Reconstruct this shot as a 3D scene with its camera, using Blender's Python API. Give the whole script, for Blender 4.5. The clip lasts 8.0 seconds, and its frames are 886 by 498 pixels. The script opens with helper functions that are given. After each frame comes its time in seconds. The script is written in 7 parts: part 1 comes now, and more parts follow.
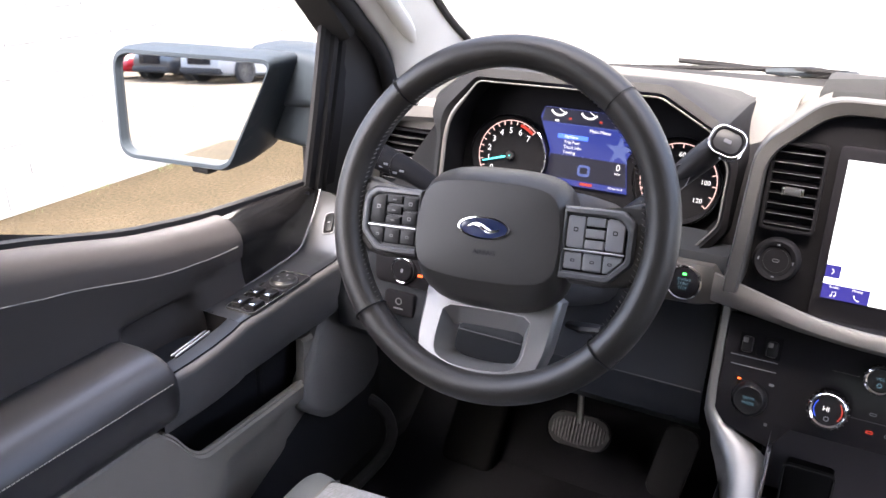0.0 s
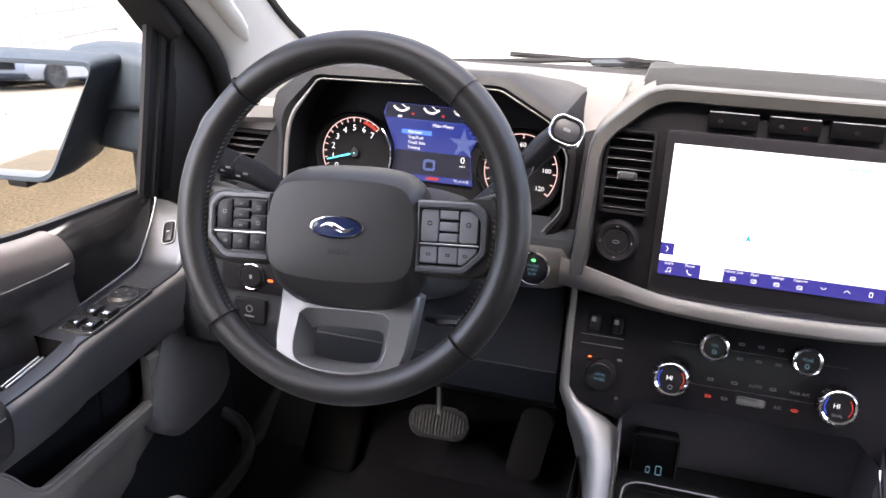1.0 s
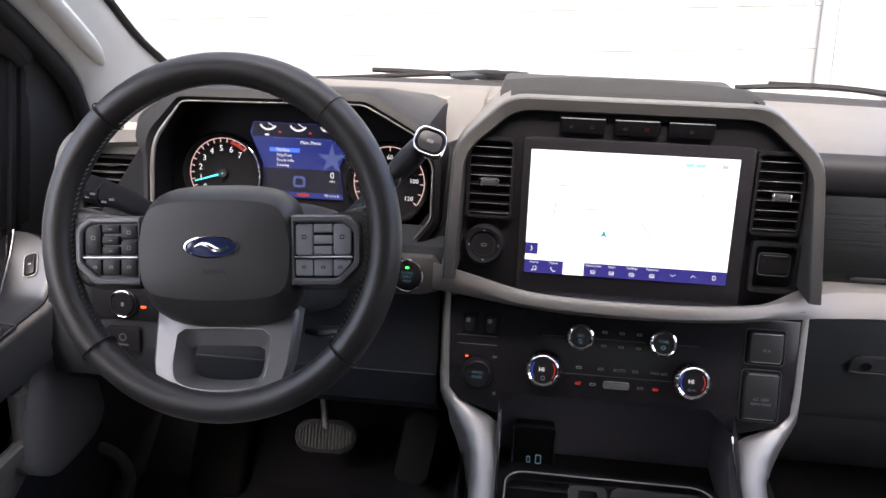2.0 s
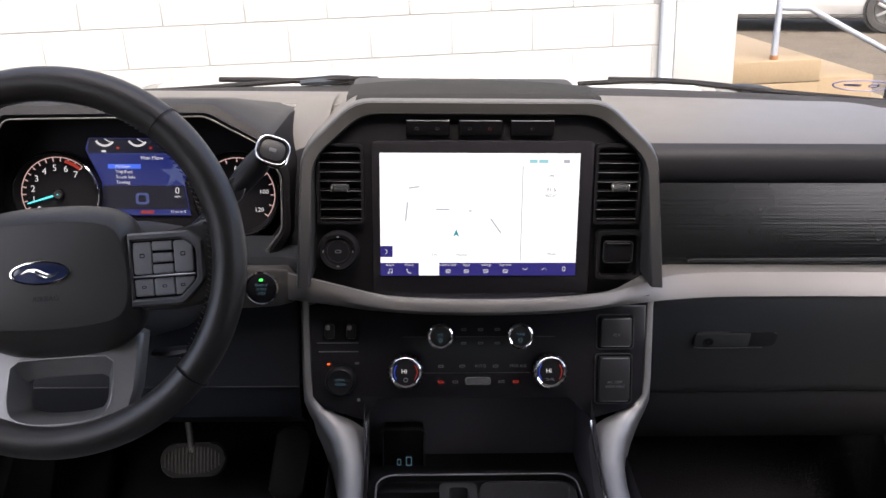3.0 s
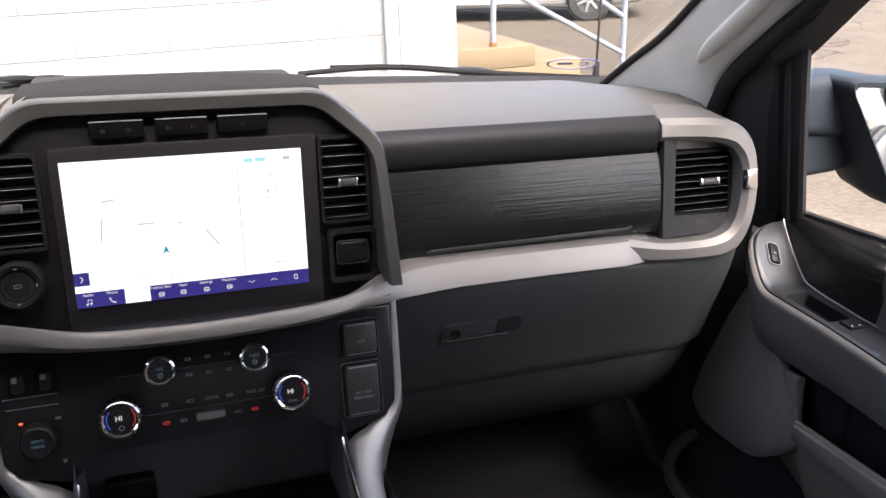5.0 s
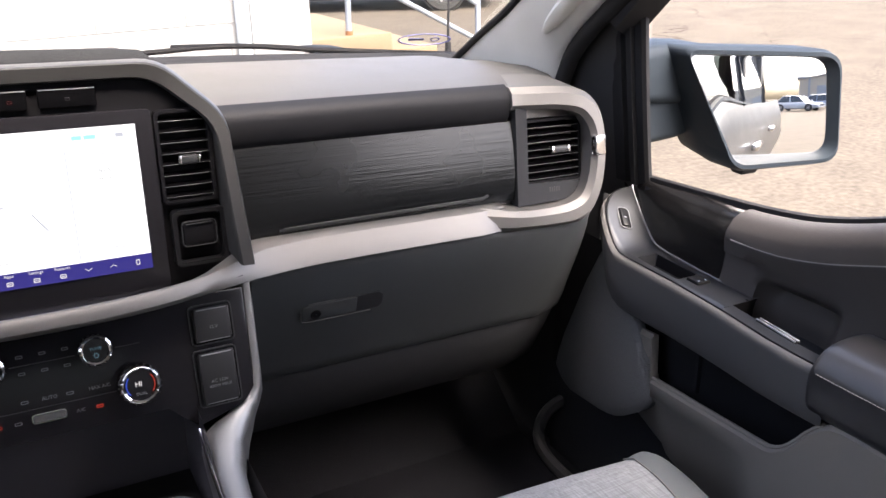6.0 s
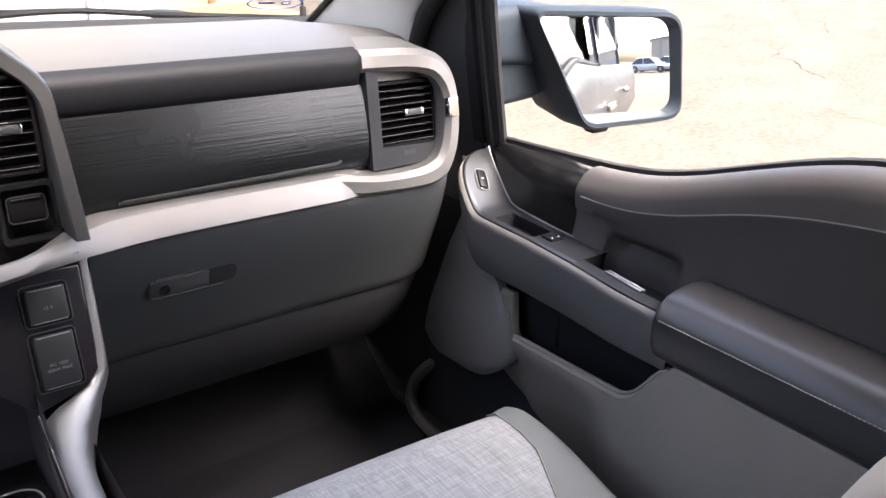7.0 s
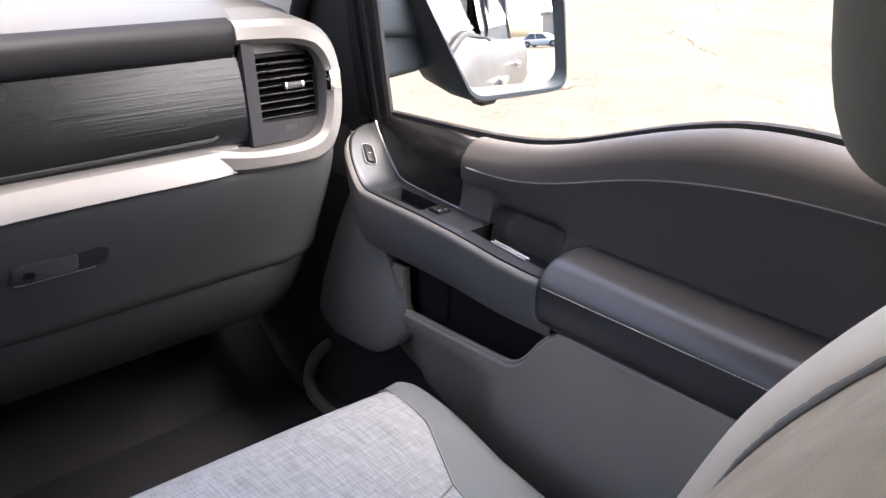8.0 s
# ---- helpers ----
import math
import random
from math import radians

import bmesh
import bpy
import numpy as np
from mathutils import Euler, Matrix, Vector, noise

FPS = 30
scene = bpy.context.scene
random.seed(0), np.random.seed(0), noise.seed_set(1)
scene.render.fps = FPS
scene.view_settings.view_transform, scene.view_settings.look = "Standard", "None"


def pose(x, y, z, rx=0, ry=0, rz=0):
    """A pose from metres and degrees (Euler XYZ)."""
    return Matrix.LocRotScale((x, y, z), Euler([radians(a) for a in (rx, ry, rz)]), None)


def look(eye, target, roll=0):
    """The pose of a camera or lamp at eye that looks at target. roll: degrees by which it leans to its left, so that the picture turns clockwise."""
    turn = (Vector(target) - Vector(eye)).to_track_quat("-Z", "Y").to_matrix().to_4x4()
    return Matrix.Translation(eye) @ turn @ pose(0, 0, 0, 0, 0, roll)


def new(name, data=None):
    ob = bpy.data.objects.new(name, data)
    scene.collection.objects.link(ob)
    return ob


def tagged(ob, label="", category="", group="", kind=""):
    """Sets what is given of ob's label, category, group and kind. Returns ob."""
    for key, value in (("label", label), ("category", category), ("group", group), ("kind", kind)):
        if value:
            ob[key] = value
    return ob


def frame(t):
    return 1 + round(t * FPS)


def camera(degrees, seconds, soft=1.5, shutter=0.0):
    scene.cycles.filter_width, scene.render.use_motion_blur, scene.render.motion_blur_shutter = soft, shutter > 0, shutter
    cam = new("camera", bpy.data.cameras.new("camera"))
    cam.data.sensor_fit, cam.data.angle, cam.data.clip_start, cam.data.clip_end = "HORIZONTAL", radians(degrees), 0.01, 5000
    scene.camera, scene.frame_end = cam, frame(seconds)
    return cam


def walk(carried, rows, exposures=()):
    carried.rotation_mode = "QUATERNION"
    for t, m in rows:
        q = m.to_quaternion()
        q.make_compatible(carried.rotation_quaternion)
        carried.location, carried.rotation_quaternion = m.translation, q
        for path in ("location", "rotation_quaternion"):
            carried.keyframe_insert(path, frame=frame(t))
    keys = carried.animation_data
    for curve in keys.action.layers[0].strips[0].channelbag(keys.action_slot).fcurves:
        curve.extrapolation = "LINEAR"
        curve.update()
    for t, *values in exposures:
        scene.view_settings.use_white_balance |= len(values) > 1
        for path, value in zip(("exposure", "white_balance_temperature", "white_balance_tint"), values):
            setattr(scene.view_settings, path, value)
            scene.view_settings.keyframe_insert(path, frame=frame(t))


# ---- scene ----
cam = camera(56.5, 8.0)

PATH = [
    (0, (-0.106, 0.047, 1.615), (-0.98, 1.675, 0.851), 0.8),
    (0.5, (-0.118, 0.051, 1.613), (-0.821, 1.759, 0.845), 1.3),
    (1, (-0.121, 0.048, 1.612), (-0.642, 1.822, 0.85), 1.6),
    (1.2, (-0.125, 0.044, 1.613), (-0.58, 1.839, 0.858), 1.7),
    (2.5, (-0.097, 0.007, 1.621), (-0.189, 1.874, 0.909), 0.8),
    (3, (-0.083, 0.019, 1.619), (-0.017, 1.888, 0.911), 0.7),
    (3.5, (-0.077, 0.046, 1.614), (0.16, 1.899, 0.901), 1.3),
    (4, (-0.07, 0.078, 1.603), (0.317, 1.908, 0.895), 1.7),
    (4.5, (-0.058, 0.095, 1.596), (0.472, 1.896, 0.906), 1.5),
    (4.7, (-0.048, 0.103, 1.597), (0.521, 1.889, 0.898), 1.3),
    (5.8, (-0.02, 0.116, 1.567), (0.865, 1.763, 0.856), 1.3),
    (6, (-0.016, 0.115, 1.563), (0.913, 1.734, 0.845), 1.5),
    (6.5, (-0.001, 0.107, 1.557), (1.036, 1.648, 0.814), 1.9),
    (7, (0.019, 0.098, 1.553), (1.168, 1.541, 0.778), 2.2),
    (7.5, (0.039, 0.086, 1.546), (1.275, 1.445, 0.753), 2.5),
    (8, (0.053, 0.081, 1.538), (1.351, 1.372, 0.733), 2.9),
]
walk(cam, [(t, look(eye, target, roll)) for t, eye, target, roll in PATH], [(0.0, 4.68, 6700, 13), (1.0, 4.5, 6700, 13), (2.5, 3.5, 6700, 13), (3.0, 3.31, 6700, 13), (3.5, 3.38, 6700, 13), (4.5, 3.52, 6700, 13), (6.0, 3.80, 6700, 13), (6.5, 4.02, 6700, 13), (8.0, 4.30, 6700, 13)])

# ---- light ----
world = bpy.data.worlds.new("sky")
scene.world = world
world.use_nodes = True
wn = world.node_tree.nodes
sky = wn.new("ShaderNodeTexSky")
sky.sky_type, sky.sun_disc = "NISHITA", False
sky.sun_elevation, sky.sun_rotation = radians(55), radians(176)
sky.air_density, sky.dust_density, sky.ozone_density = 0.6, 7.0, 1.0
world.node_tree.links.new(sky.outputs[0], wn["Background"].inputs[0])
wn["Background"].inputs[1].default_value = 0.15
sun_data = bpy.data.lights.new("sun", "SUN")
sun_data.energy, sun_data.angle, sun_data.color = 0.5, radians(30), (1.0, 0.95, 0.88)
sun = new("sun", sun_data)
sun.matrix_world = look((0.6, -9, 13), (0, 0, 0))


# ---- materials ----
def surf(name, c, rough=0.5, metal=0.0, grain=900.0, bump=0.15, var=0.12, big=9.0, bigvar=0.12, rvar=0.08, coat=0.0, stretch=(1, 1, 1), dist=0.0006, spec=0.5):
    """A surface with fine grain relief and broad, soft variation of tone and gloss."""
    m = bpy.data.materials.new(name)
    m.use_nodes = True
    n, l = m.node_tree.nodes, m.node_tree.links
    b = n["Principled BSDF"]
    tc = n.new("ShaderNodeTexCoord")
    mp = n.new("ShaderNodeMapping")
    mp.inputs["Scale"].default_value = stretch
    l.new(tc.outputs["Object"], mp.inputs[0])
    fine, broad = n.new("ShaderNodeTexNoise"), n.new("ShaderNodeTexNoise")
    fine.inputs["Scale"].default_value, fine.inputs["Detail"].default_value = grain, 3
    broad.inputs["Scale"].default_value, broad.inputs["Detail"].default_value = big, 5
    l.new(mp.outputs[0], fine.inputs[0])
    l.new(tc.outputs["Object"], broad.inputs[0])
    add = n.new("ShaderNodeMath")
    add.operation = "MULTIPLY_ADD"
    l.new(fine.outputs[0], add.inputs[0])
    add.inputs[1].default_value = var
    mul = n.new("ShaderNodeMath")
    mul.operation = "MULTIPLY_ADD"
    l.new(broad.outputs[0], mul.inputs[0])
    mul.inputs[1].default_value, mul.inputs[2].default_value = bigvar * 2, 1 - bigvar - var / 2
    l.new(mul.outputs[0], add.inputs[2])
    mix = n.new("ShaderNodeMix")
    mix.data_type, mix.blend_type = "RGBA", "MULTIPLY"
    mix.inputs[0].default_value = 1
    mix.inputs[6].default_value = (*c, 1)
    l.new(add.outputs[0], mix.inputs[7])
    l.new(mix.outputs[2], b.inputs["Base Color"])
    ro = n.new("ShaderNodeMapRange")
    ro.inputs[3].default_value, ro.inputs[4].default_value = max(0.02, rough - rvar), min(1, rough + rvar)
    l.new(broad.outputs[0], ro.inputs[0])
    l.new(ro.outputs[0], b.inputs["Roughness"])
    b.inputs["Metallic"].default_value = metal
    b.inputs["Specular IOR Level"].default_value = spec
    if coat:
        b.inputs["Coat Weight"].default_value, b.inputs["Coat Roughness"].default_value = coat, 0.06
    if bump:
        bu = n.new("ShaderNodeBump")
        bu.inputs["Strength"].default_value, bu.inputs["Distance"].default_value = bump, dist
        l.new(fine.outputs[0], bu.inputs["Height"])
        l.new(bu.outputs[0], b.inputs["Normal"])
    return m


LIT = 0.125


def glow(name, c, strength):
    m = bpy.data.materials.new(name)
    m.use_nodes = True
    b = m.node_tree.nodes["Principled BSDF"]
    b.inputs["Base Color"].default_value = (0.01, 0.01, 0.01, 1)
    b.inputs["Roughness"].default_value = 0.35
    b.inputs["Specular IOR Level"].default_value = 0.15
    b.inputs["Emission Color"].default_value = (*c, 1)
    b.inputs["Emission Strength"].default_value = strength * LIT
    return m


def clear(name, c=(1, 1, 1), rough=0.0):
    m = bpy.data.materials.new(name)
    m.use_nodes = True
    n, l = m.node_tree.nodes, m.node_tree.links
    n.remove(n["Principled BSDF"])
    tr, gl, mx, fr = n.new("ShaderNodeBsdfTransparent"), n.new("ShaderNodeBsdfGlossy"), n.new("ShaderNodeMixShader"), n.new("ShaderNodeLayerWeight")
    pw, sc = n.new("ShaderNodeMath"), n.new("ShaderNodeMath")
    pw.operation, sc.operation = "POWER", "MULTIPLY_ADD"
    pw.inputs[1].default_value, sc.inputs[1].default_value, sc.inputs[2].default_value = 5.0, 0.7, 0.035
    tr.inputs[0].default_value = (*c, 1)
    gl.inputs["Roughness"].default_value = rough
    fr.inputs[0].default_value = 0.5
    l.new(fr.outputs[1], pw.inputs[0])
    l.new(pw.outputs[0], sc.inputs[0])
    l.new(sc.outputs[0], mx.inputs[0])
    l.new(tr.outputs[0], mx.inputs[1])
    l.new(gl.outputs[0], mx.inputs[2])
    l.new(mx.outputs[0], n["Material Output"].inputs[0])
    return m


def woven(name, c):
    """Heathered cloth: pale and dark threads crossing, with slubs along the longer ones."""
    m = surf(name, c, 0.92, grain=700, bump=0.3, var=0.2, big=14, bigvar=0.06, spec=0.15)
    n, l = m.node_tree.nodes, m.node_tree.links
    b = n["Principled BSDF"]
    old = b.inputs["Base Color"].links[0].from_socket
    tc = n.new("ShaderNodeTexCoord")
    last = old
    for sc, size, lo, hi in (((1.0, 0.045, 1.0), 620, 0.80, 1.14), ((0.05, 1.0, 1.0), 560, 0.86, 1.10), ((0.5, 0.12, 1.0), 90, 0.93, 1.06)):
        mp, nz, mr, mx = (n.new(t) for t in ("ShaderNodeMapping", "ShaderNodeTexNoise", "ShaderNodeMapRange", "ShaderNodeMix"))
        mp.inputs["Rotation"].default_value = (0, 0, radians(4))
        mp.inputs["Scale"].default_value = sc
        nz.inputs["Scale"].default_value, nz.inputs["Detail"].default_value = size, 2
        l.new(tc.outputs["Object"], mp.inputs[0])
        l.new(mp.outputs[0], nz.inputs[0])
        mr.inputs[1].default_value, mr.inputs[2].default_value, mr.inputs[3].default_value, mr.inputs[4].default_value = 0.32, 0.68, lo, hi
        l.new(nz.outputs[0], mr.inputs[0])
        mx.data_type, mx.blend_type = "RGBA", "MULTIPLY"
        mx.inputs[0].default_value = 1
        l.new(last, mx.inputs[6])
        l.new(mr.outputs[0], mx.inputs[7])
        last = mx.outputs[2]
    l.new(last, b.inputs["Base Color"])
    bu = b.inputs["Normal"].links[0].from_node
    bw = n.new("ShaderNodeRGBToBW")
    l.new(last, bw.inputs[0])
    l.new(bw.outputs[0], bu.inputs["Height"])
    bu.inputs["Distance"].default_value = 0.0012
    return m


PLASTIC = surf("charcoal_plastic", (0.031, 0.031, 0.033), 0.5, grain=1100, bump=0.25, spec=0.3)
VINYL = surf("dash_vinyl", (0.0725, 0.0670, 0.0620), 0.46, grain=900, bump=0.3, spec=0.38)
KNEE = surf("dark_plastic", (0.027, 0.0275, 0.0305), 0.55, grain=1100, bump=0.25, spec=0.09)
GLOVE = surf("grey_plastic", (0.0335, 0.0360, 0.0382), 0.52, grain=1100, bump=0.25, spec=0.14)
SILVER = surf("satin_silver_paint", (0.178, 0.169, 0.161), 0.54, metal=0.7, grain=2500, bump=0.03, var=0.08)
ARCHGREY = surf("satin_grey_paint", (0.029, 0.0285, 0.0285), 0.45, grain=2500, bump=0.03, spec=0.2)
# paler copy of the arch paint, for the highlight on its bevel
ARCHLIT = surf("satin_grey_lit", (0.125, 0.122, 0.118), 0.40, metal=0.55, grain=2500, bump=0.03)
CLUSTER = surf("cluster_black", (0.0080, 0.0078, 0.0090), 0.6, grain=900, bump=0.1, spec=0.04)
MATT = surf("matt_black", (0.0032, 0.0031, 0.0036), 0.9, grain=900, bump=0.0, spec=0.0)
PIANO = surf("gloss_black", (0.0125, 0.0120, 0.0140), 0.14, grain=300, bump=0.0, spec=0.16, rvar=0.02)
INSERT = surf("black_ash_insert", (0.0085, 0.0080, 0.0083), 0.24, grain=140, bump=0.25, var=0.7, stretch=(1, 0.05, 1), spec=0.30, rvar=0.02)
SATIN = surf("satin_black", (0.0085, 0.0085, 0.0095), 0.38, grain=900, bump=0.1, spec=0.2)
GRAIN = surf("black_wood_grain", (0.0056, 0.0060, 0.0068), 0.27, grain=330, bump=0.55, var=0.9, stretch=(0.018, 1, 1.0), dist=0.0010, spec=0.33, rvar=0.015)
LEATHER = surf("black_leather", (0.0200, 0.0180, 0.0164), 0.42, grain=1300, bump=0.3, spec=0.45)
PADGREY = surf("soft_grey_vinyl", (0.0305, 0.0284, 0.0270), 0.42, grain=1000, bump=0.3, spec=0.36)
DOORLOW = surf("door_grey_plastic", (0.200, 0.182, 0.160), 0.5, grain=1100, bump=0.25, spec=0.2)
DOORBLUE = surf("door_dark_slate", (0.0150, 0.0160, 0.0190), 0.30, grain=1100, bump=0.15, spec=0.85)
CHROME = surf("chrome", (0.82, 0.82, 0.83), 0.09, metal=1.0, grain=200, bump=0.0, rvar=0.03)
GRABGREY = surf("pull_grey_plastic", (0.068, 0.0650, 0.0645), 0.5, grain=1100, bump=0.25, spec=0.32)
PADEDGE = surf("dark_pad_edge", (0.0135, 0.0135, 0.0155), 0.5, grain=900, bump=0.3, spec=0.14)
OUTLET = surf("outlet_grey", (0.0225, 0.0225, 0.0240), 0.4, grain=900, bump=0.08, spec=0.22)
PODGREY = surf("pale_grey_button", (0.180, 0.182, 0.190), 0.42, grain=900, bump=0.08, spec=0.35)
BINGREY = surf("bin_grey_plastic", (0.078, 0.073, 0.084), 0.5, grain=1100, bump=0.2, spec=0.25)
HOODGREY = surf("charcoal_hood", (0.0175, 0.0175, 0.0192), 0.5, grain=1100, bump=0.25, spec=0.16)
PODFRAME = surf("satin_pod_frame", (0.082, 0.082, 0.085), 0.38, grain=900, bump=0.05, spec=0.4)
BLOCKGREY = surf("satin_dark_block", (0.070, 0.067, 0.064), 0.45, metal=0.4, grain=2500, bump=0.03)
KNEEBLUE = surf("slate_knee_plastic", (0.0120, 0.0135, 0.0165), 0.5, grain=1100, bump=0.25, spec=0.12)
RAIL = surf("polished_dark_silver", (0.27, 0.264, 0.258), 0.48, metal=0.85, grain=2500, bump=0.03, var=0.08)
GLOSSGREY = surf("gloss_grey", (0.030, 0.030, 0.032), 0.14, grain=300, bump=0.0, spec=0.9)
BRIGHT = surf("bright_trim", (0.45, 0.45, 0.46), 0.25, metal=0.6, grain=300, bump=0.0)
DOORSOFT = surf("door_soft_vinyl", (0.0535, 0.0480, 0.0458), 0.52, grain=1000, bump=0.3, spec=0.16)
ARMREST = surf("armrest_leather", (0.0205, 0.0200, 0.0218), 0.33, grain=500, bump=0.0, rvar=0.012, spec=0.50)
BUTTON = surf("grey_button", (0.032, 0.033, 0.035), 0.42, grain=900, bump=0.08, spec=0.35)
SPOKE = surf("satin_spoke", (0.175, 0.172, 0.170), 0.45, metal=0.45, grain=2500, bump=0.03)
CLOTH = woven("woven_seat_cloth", (0.25, 0.255, 0.265))
HEADCLOTH = surf("headrest_cloth", (0.118, 0.122, 0.113), 0.9, grain=1200, bump=0.35, dist=0.0008, spec=0.1)
PALESIDE = surf("pale_blue_grey_cloth", (0.265, 0.290, 0.285), 0.8, grain=1200, bump=0.3, dist=0.0008, spec=0.15)
SEATSIDE = surf("seat_side_cloth", (0.125, 0.134, 0.137), 0.75, grain=1200, bump=0.35, dist=0.0008)
BACKCLOTH = surf("backrest_cloth", (0.285, 0.225, 0.155), 0.85, grain=900, bump=0.5, var=0.6, dist=0.001, big=26, bigvar=0.34)
BOLSTER = surf("bolster_cloth", (0.50, 0.435, 0.350), 0.85, grain=1200, bump=0.35, dist=0.0008, spec=0.15)
SEATSEAM = surf("dark_seat_seam", (0.185, 0.178, 0.168), 0.9, bump=0.2, spec=0.1)
CARPET = surf("black_carpet", (0.0175, 0.0173, 0.0210), 0.95, grain=500, bump=0.35, var=0.5, dist=0.003, spec=0.06)
LINER = surf("headliner_cloth", (0.66, 0.66, 0.65), 0.9, grain=900, bump=0.3)
PILLAR = surf("pillar_trim", (0.58, 0.585, 0.57), 0.6, grain=1000, bump=0.15)
RUBBER = surf("black_rubber", (0.0165, 0.0165, 0.0180), 0.6, grain=600, bump=0.2, spec=0.15)
MIRRORCAP = surf("mirror_shell", (0.0185, 0.0240, 0.0310), 0.5, grain=1100, bump=0.2, spec=0.07)
MIRROR = surf("mirror_glass", (0.78, 0.79, 0.79), 0.015, metal=1.0, grain=10, bump=0.0, var=0.0, bigvar=0.0, rvar=0.0)
PAINT = surf("white_car_paint", (0.46, 0.46, 0.455), 0.3, grain=300, bump=0.0, coat=0.8, bigvar=0.03, var=0.03)
# the truck's paint again, with the flank's shade put into the colour
PAINTSHADE = surf("shaded_car_paint", (0.048, 0.048, 0.0485), 0.34, grain=300, bump=0.0, coat=0.15, bigvar=0.03, var=0.03)
STITCH = surf("grey_thread", (0.19, 0.183, 0.175), 0.8, grain=1500, bump=0.3)
WHITE_INK = glow("lit_white", (0.9, 0.88, 0.90), 0.62)
DIALPINK = glow("lit_rose_white", (0.95, 0.62, 0.58), 0.5)
GREYINK = surf("grey_ink", (0.13, 0.135, 0.145), 0.6, bump=0.0)
BLUEINK = glow("lit_blue_legend", (0.30, 0.58, 0.76), 0.13)
REDMARK = glow("dim_red_mark", (1.0, 0.10, 0.12), 0.07)
RED_LIT = glow("lit_red", (1.0, 0.08, 0.05), 0.28)
ORANGE_LIT = glow("lit_orange", (1.0, 0.13, 0.03), 1.1)
GREEN_LIT = glow("lit_green", (0.05, 1.0, 0.12), 2.0)
TEAL_LIT = glow("lit_teal", (0.02, 0.30, 0.38), 0.8)
CYAN_LIT = glow("lit_cyan", (0.08, 0.75, 0.8), 1.3)
SCREENWHITE = glow("screen_white", (0.97, 0.98, 1.0), 0.98)
SCREENBLUE = glow("screen_blue", (0.036, 0.030, 0.27), 0.55)
SCREENGREY = glow("screen_grey", (0.16, 0.17, 0.20), 0.8)
SCREENPALE = glow("screen_pale_grey", (0.42, 0.44, 0.50), 0.9)
SCREENTEAL = glow("screen_pale_teal", (0.30, 0.62, 0.68), 0.9)
CLUBLUE = glow("cluster_blue", (0.018, 0.030, 0.205), 0.60)
CLUDARK = glow("cluster_dark", (0.004, 0.005, 0.026), 0.4)
CLULIGHT = glow("cluster_light_blue", (0.13, 0.18, 0.50), 0.36)
CLUBRIGHT = glow("cluster_highlight", (0.06, 0.16, 0.85), 0.9)
KNOBBLUE = glow("knob_blue", (0.05, 0.12, 0.9), 0.45)
GLASS = clear("window_glass", (0.84, 0.86, 0.85))
SHIELD = clear("windscreen_glass", (0.62, 0.64, 0.63))


# ---- mesh helpers ----
base_of = {}


def thing(name, at, label, category, group="", kind=""):
    e = new(name)
    e.empty_display_size = 0.05
    e.location = at
    base_of[e.name] = Vector(at)
    return tagged(e, label, category, group, kind)


def finish(bm, name, material, sharp=38):
    bmesh.ops.recalc_face_normals(bm, faces=bm.faces)
    me = bpy.data.meshes.new(name)
    for f in bm.faces:
        f.smooth = True
    bm.to_mesh(me)
    bm.free()
    me.set_sharp_from_angle(angle=radians(sharp))
    me.materials.append(material)
    return me


def part(name, bm, material, parent, label="", sharp=38):
    """One mesh under a thing or under a part; bm is in world coordinates."""
    b = base_of[parent.name]
    bmesh.ops.translate(bm, vec=-b, verts=bm.verts)
    ob = new(name, finish(bm, name, material, sharp))
    ob.parent = parent
    base_of[ob.name] = b
    return tagged(ob, label)


def solid(name, bm, material, label="", category="", group="", kind="", sharp=38):
    """A top-level thing of one mesh, its origin at its base."""
    vs = [v.co for v in bm.verts]
    b = Vector((sum(v.x for v in vs) / len(vs), sum(v.y for v in vs) / len(vs), min(v.z for v in vs)))
    bmesh.ops.translate(bm, vec=-b, verts=bm.verts)
    ob = new(name, finish(bm, name, material, sharp))
    ob.location = b
    base_of[ob.name] = b
    return tagged(ob, label, category, group, kind)


def bevelled(bm, r, seg=2, angle=30):
    if r > 0:
        es = [e for e in bm.edges if len(e.link_faces) == 2 and e.calc_face_angle(0) > radians(angle)]
        bmesh.ops.bevel(bm, geom=es, offset=r, segments=seg, profile=0.5, affect="EDGES", clamp_overlap=True)
    return bm


def rbox(x0, x1, y0, y1, z0, z1, r=0.0, seg=2, m=None):
    bm = bmesh.new()
    bmesh.ops.create_cube(bm, size=1)
    for v in bm.verts:
        v.co = Vector(((x0, x1)[v.co.x > 0], (y0, y1)[v.co.y > 0], (z0, z1)[v.co.z > 0]))
    bevelled(bm, r, seg)
    if m is not None:
        bmesh.ops.transform(bm, matrix=m, verts=bm.verts)
    return bm


def joined(*bms):
    out = bms[0]
    for b in bms[1:]:
        me = bpy.data.meshes.new("tmp")
        b.to_mesh(me)
        b.free()
        out.from_mesh(me)
        bpy.data.meshes.remove(me)
    return out


def soft(pts, times=2, closed=False):
    """Corner cutting: rounds a line of points."""
    pts = [Vector(p) for p in pts]
    for _ in range(times):
        out = [] if closed else [pts[0]]
        n = len(pts)
        for i in range(n if closed else n - 1):
            a, b = pts[i], pts[(i + 1) % n]
            out += [a.lerp(b, 0.25), a.lerp(b, 0.75)]
        if not closed:
            out.append(pts[-1])
        pts = out
    return pts


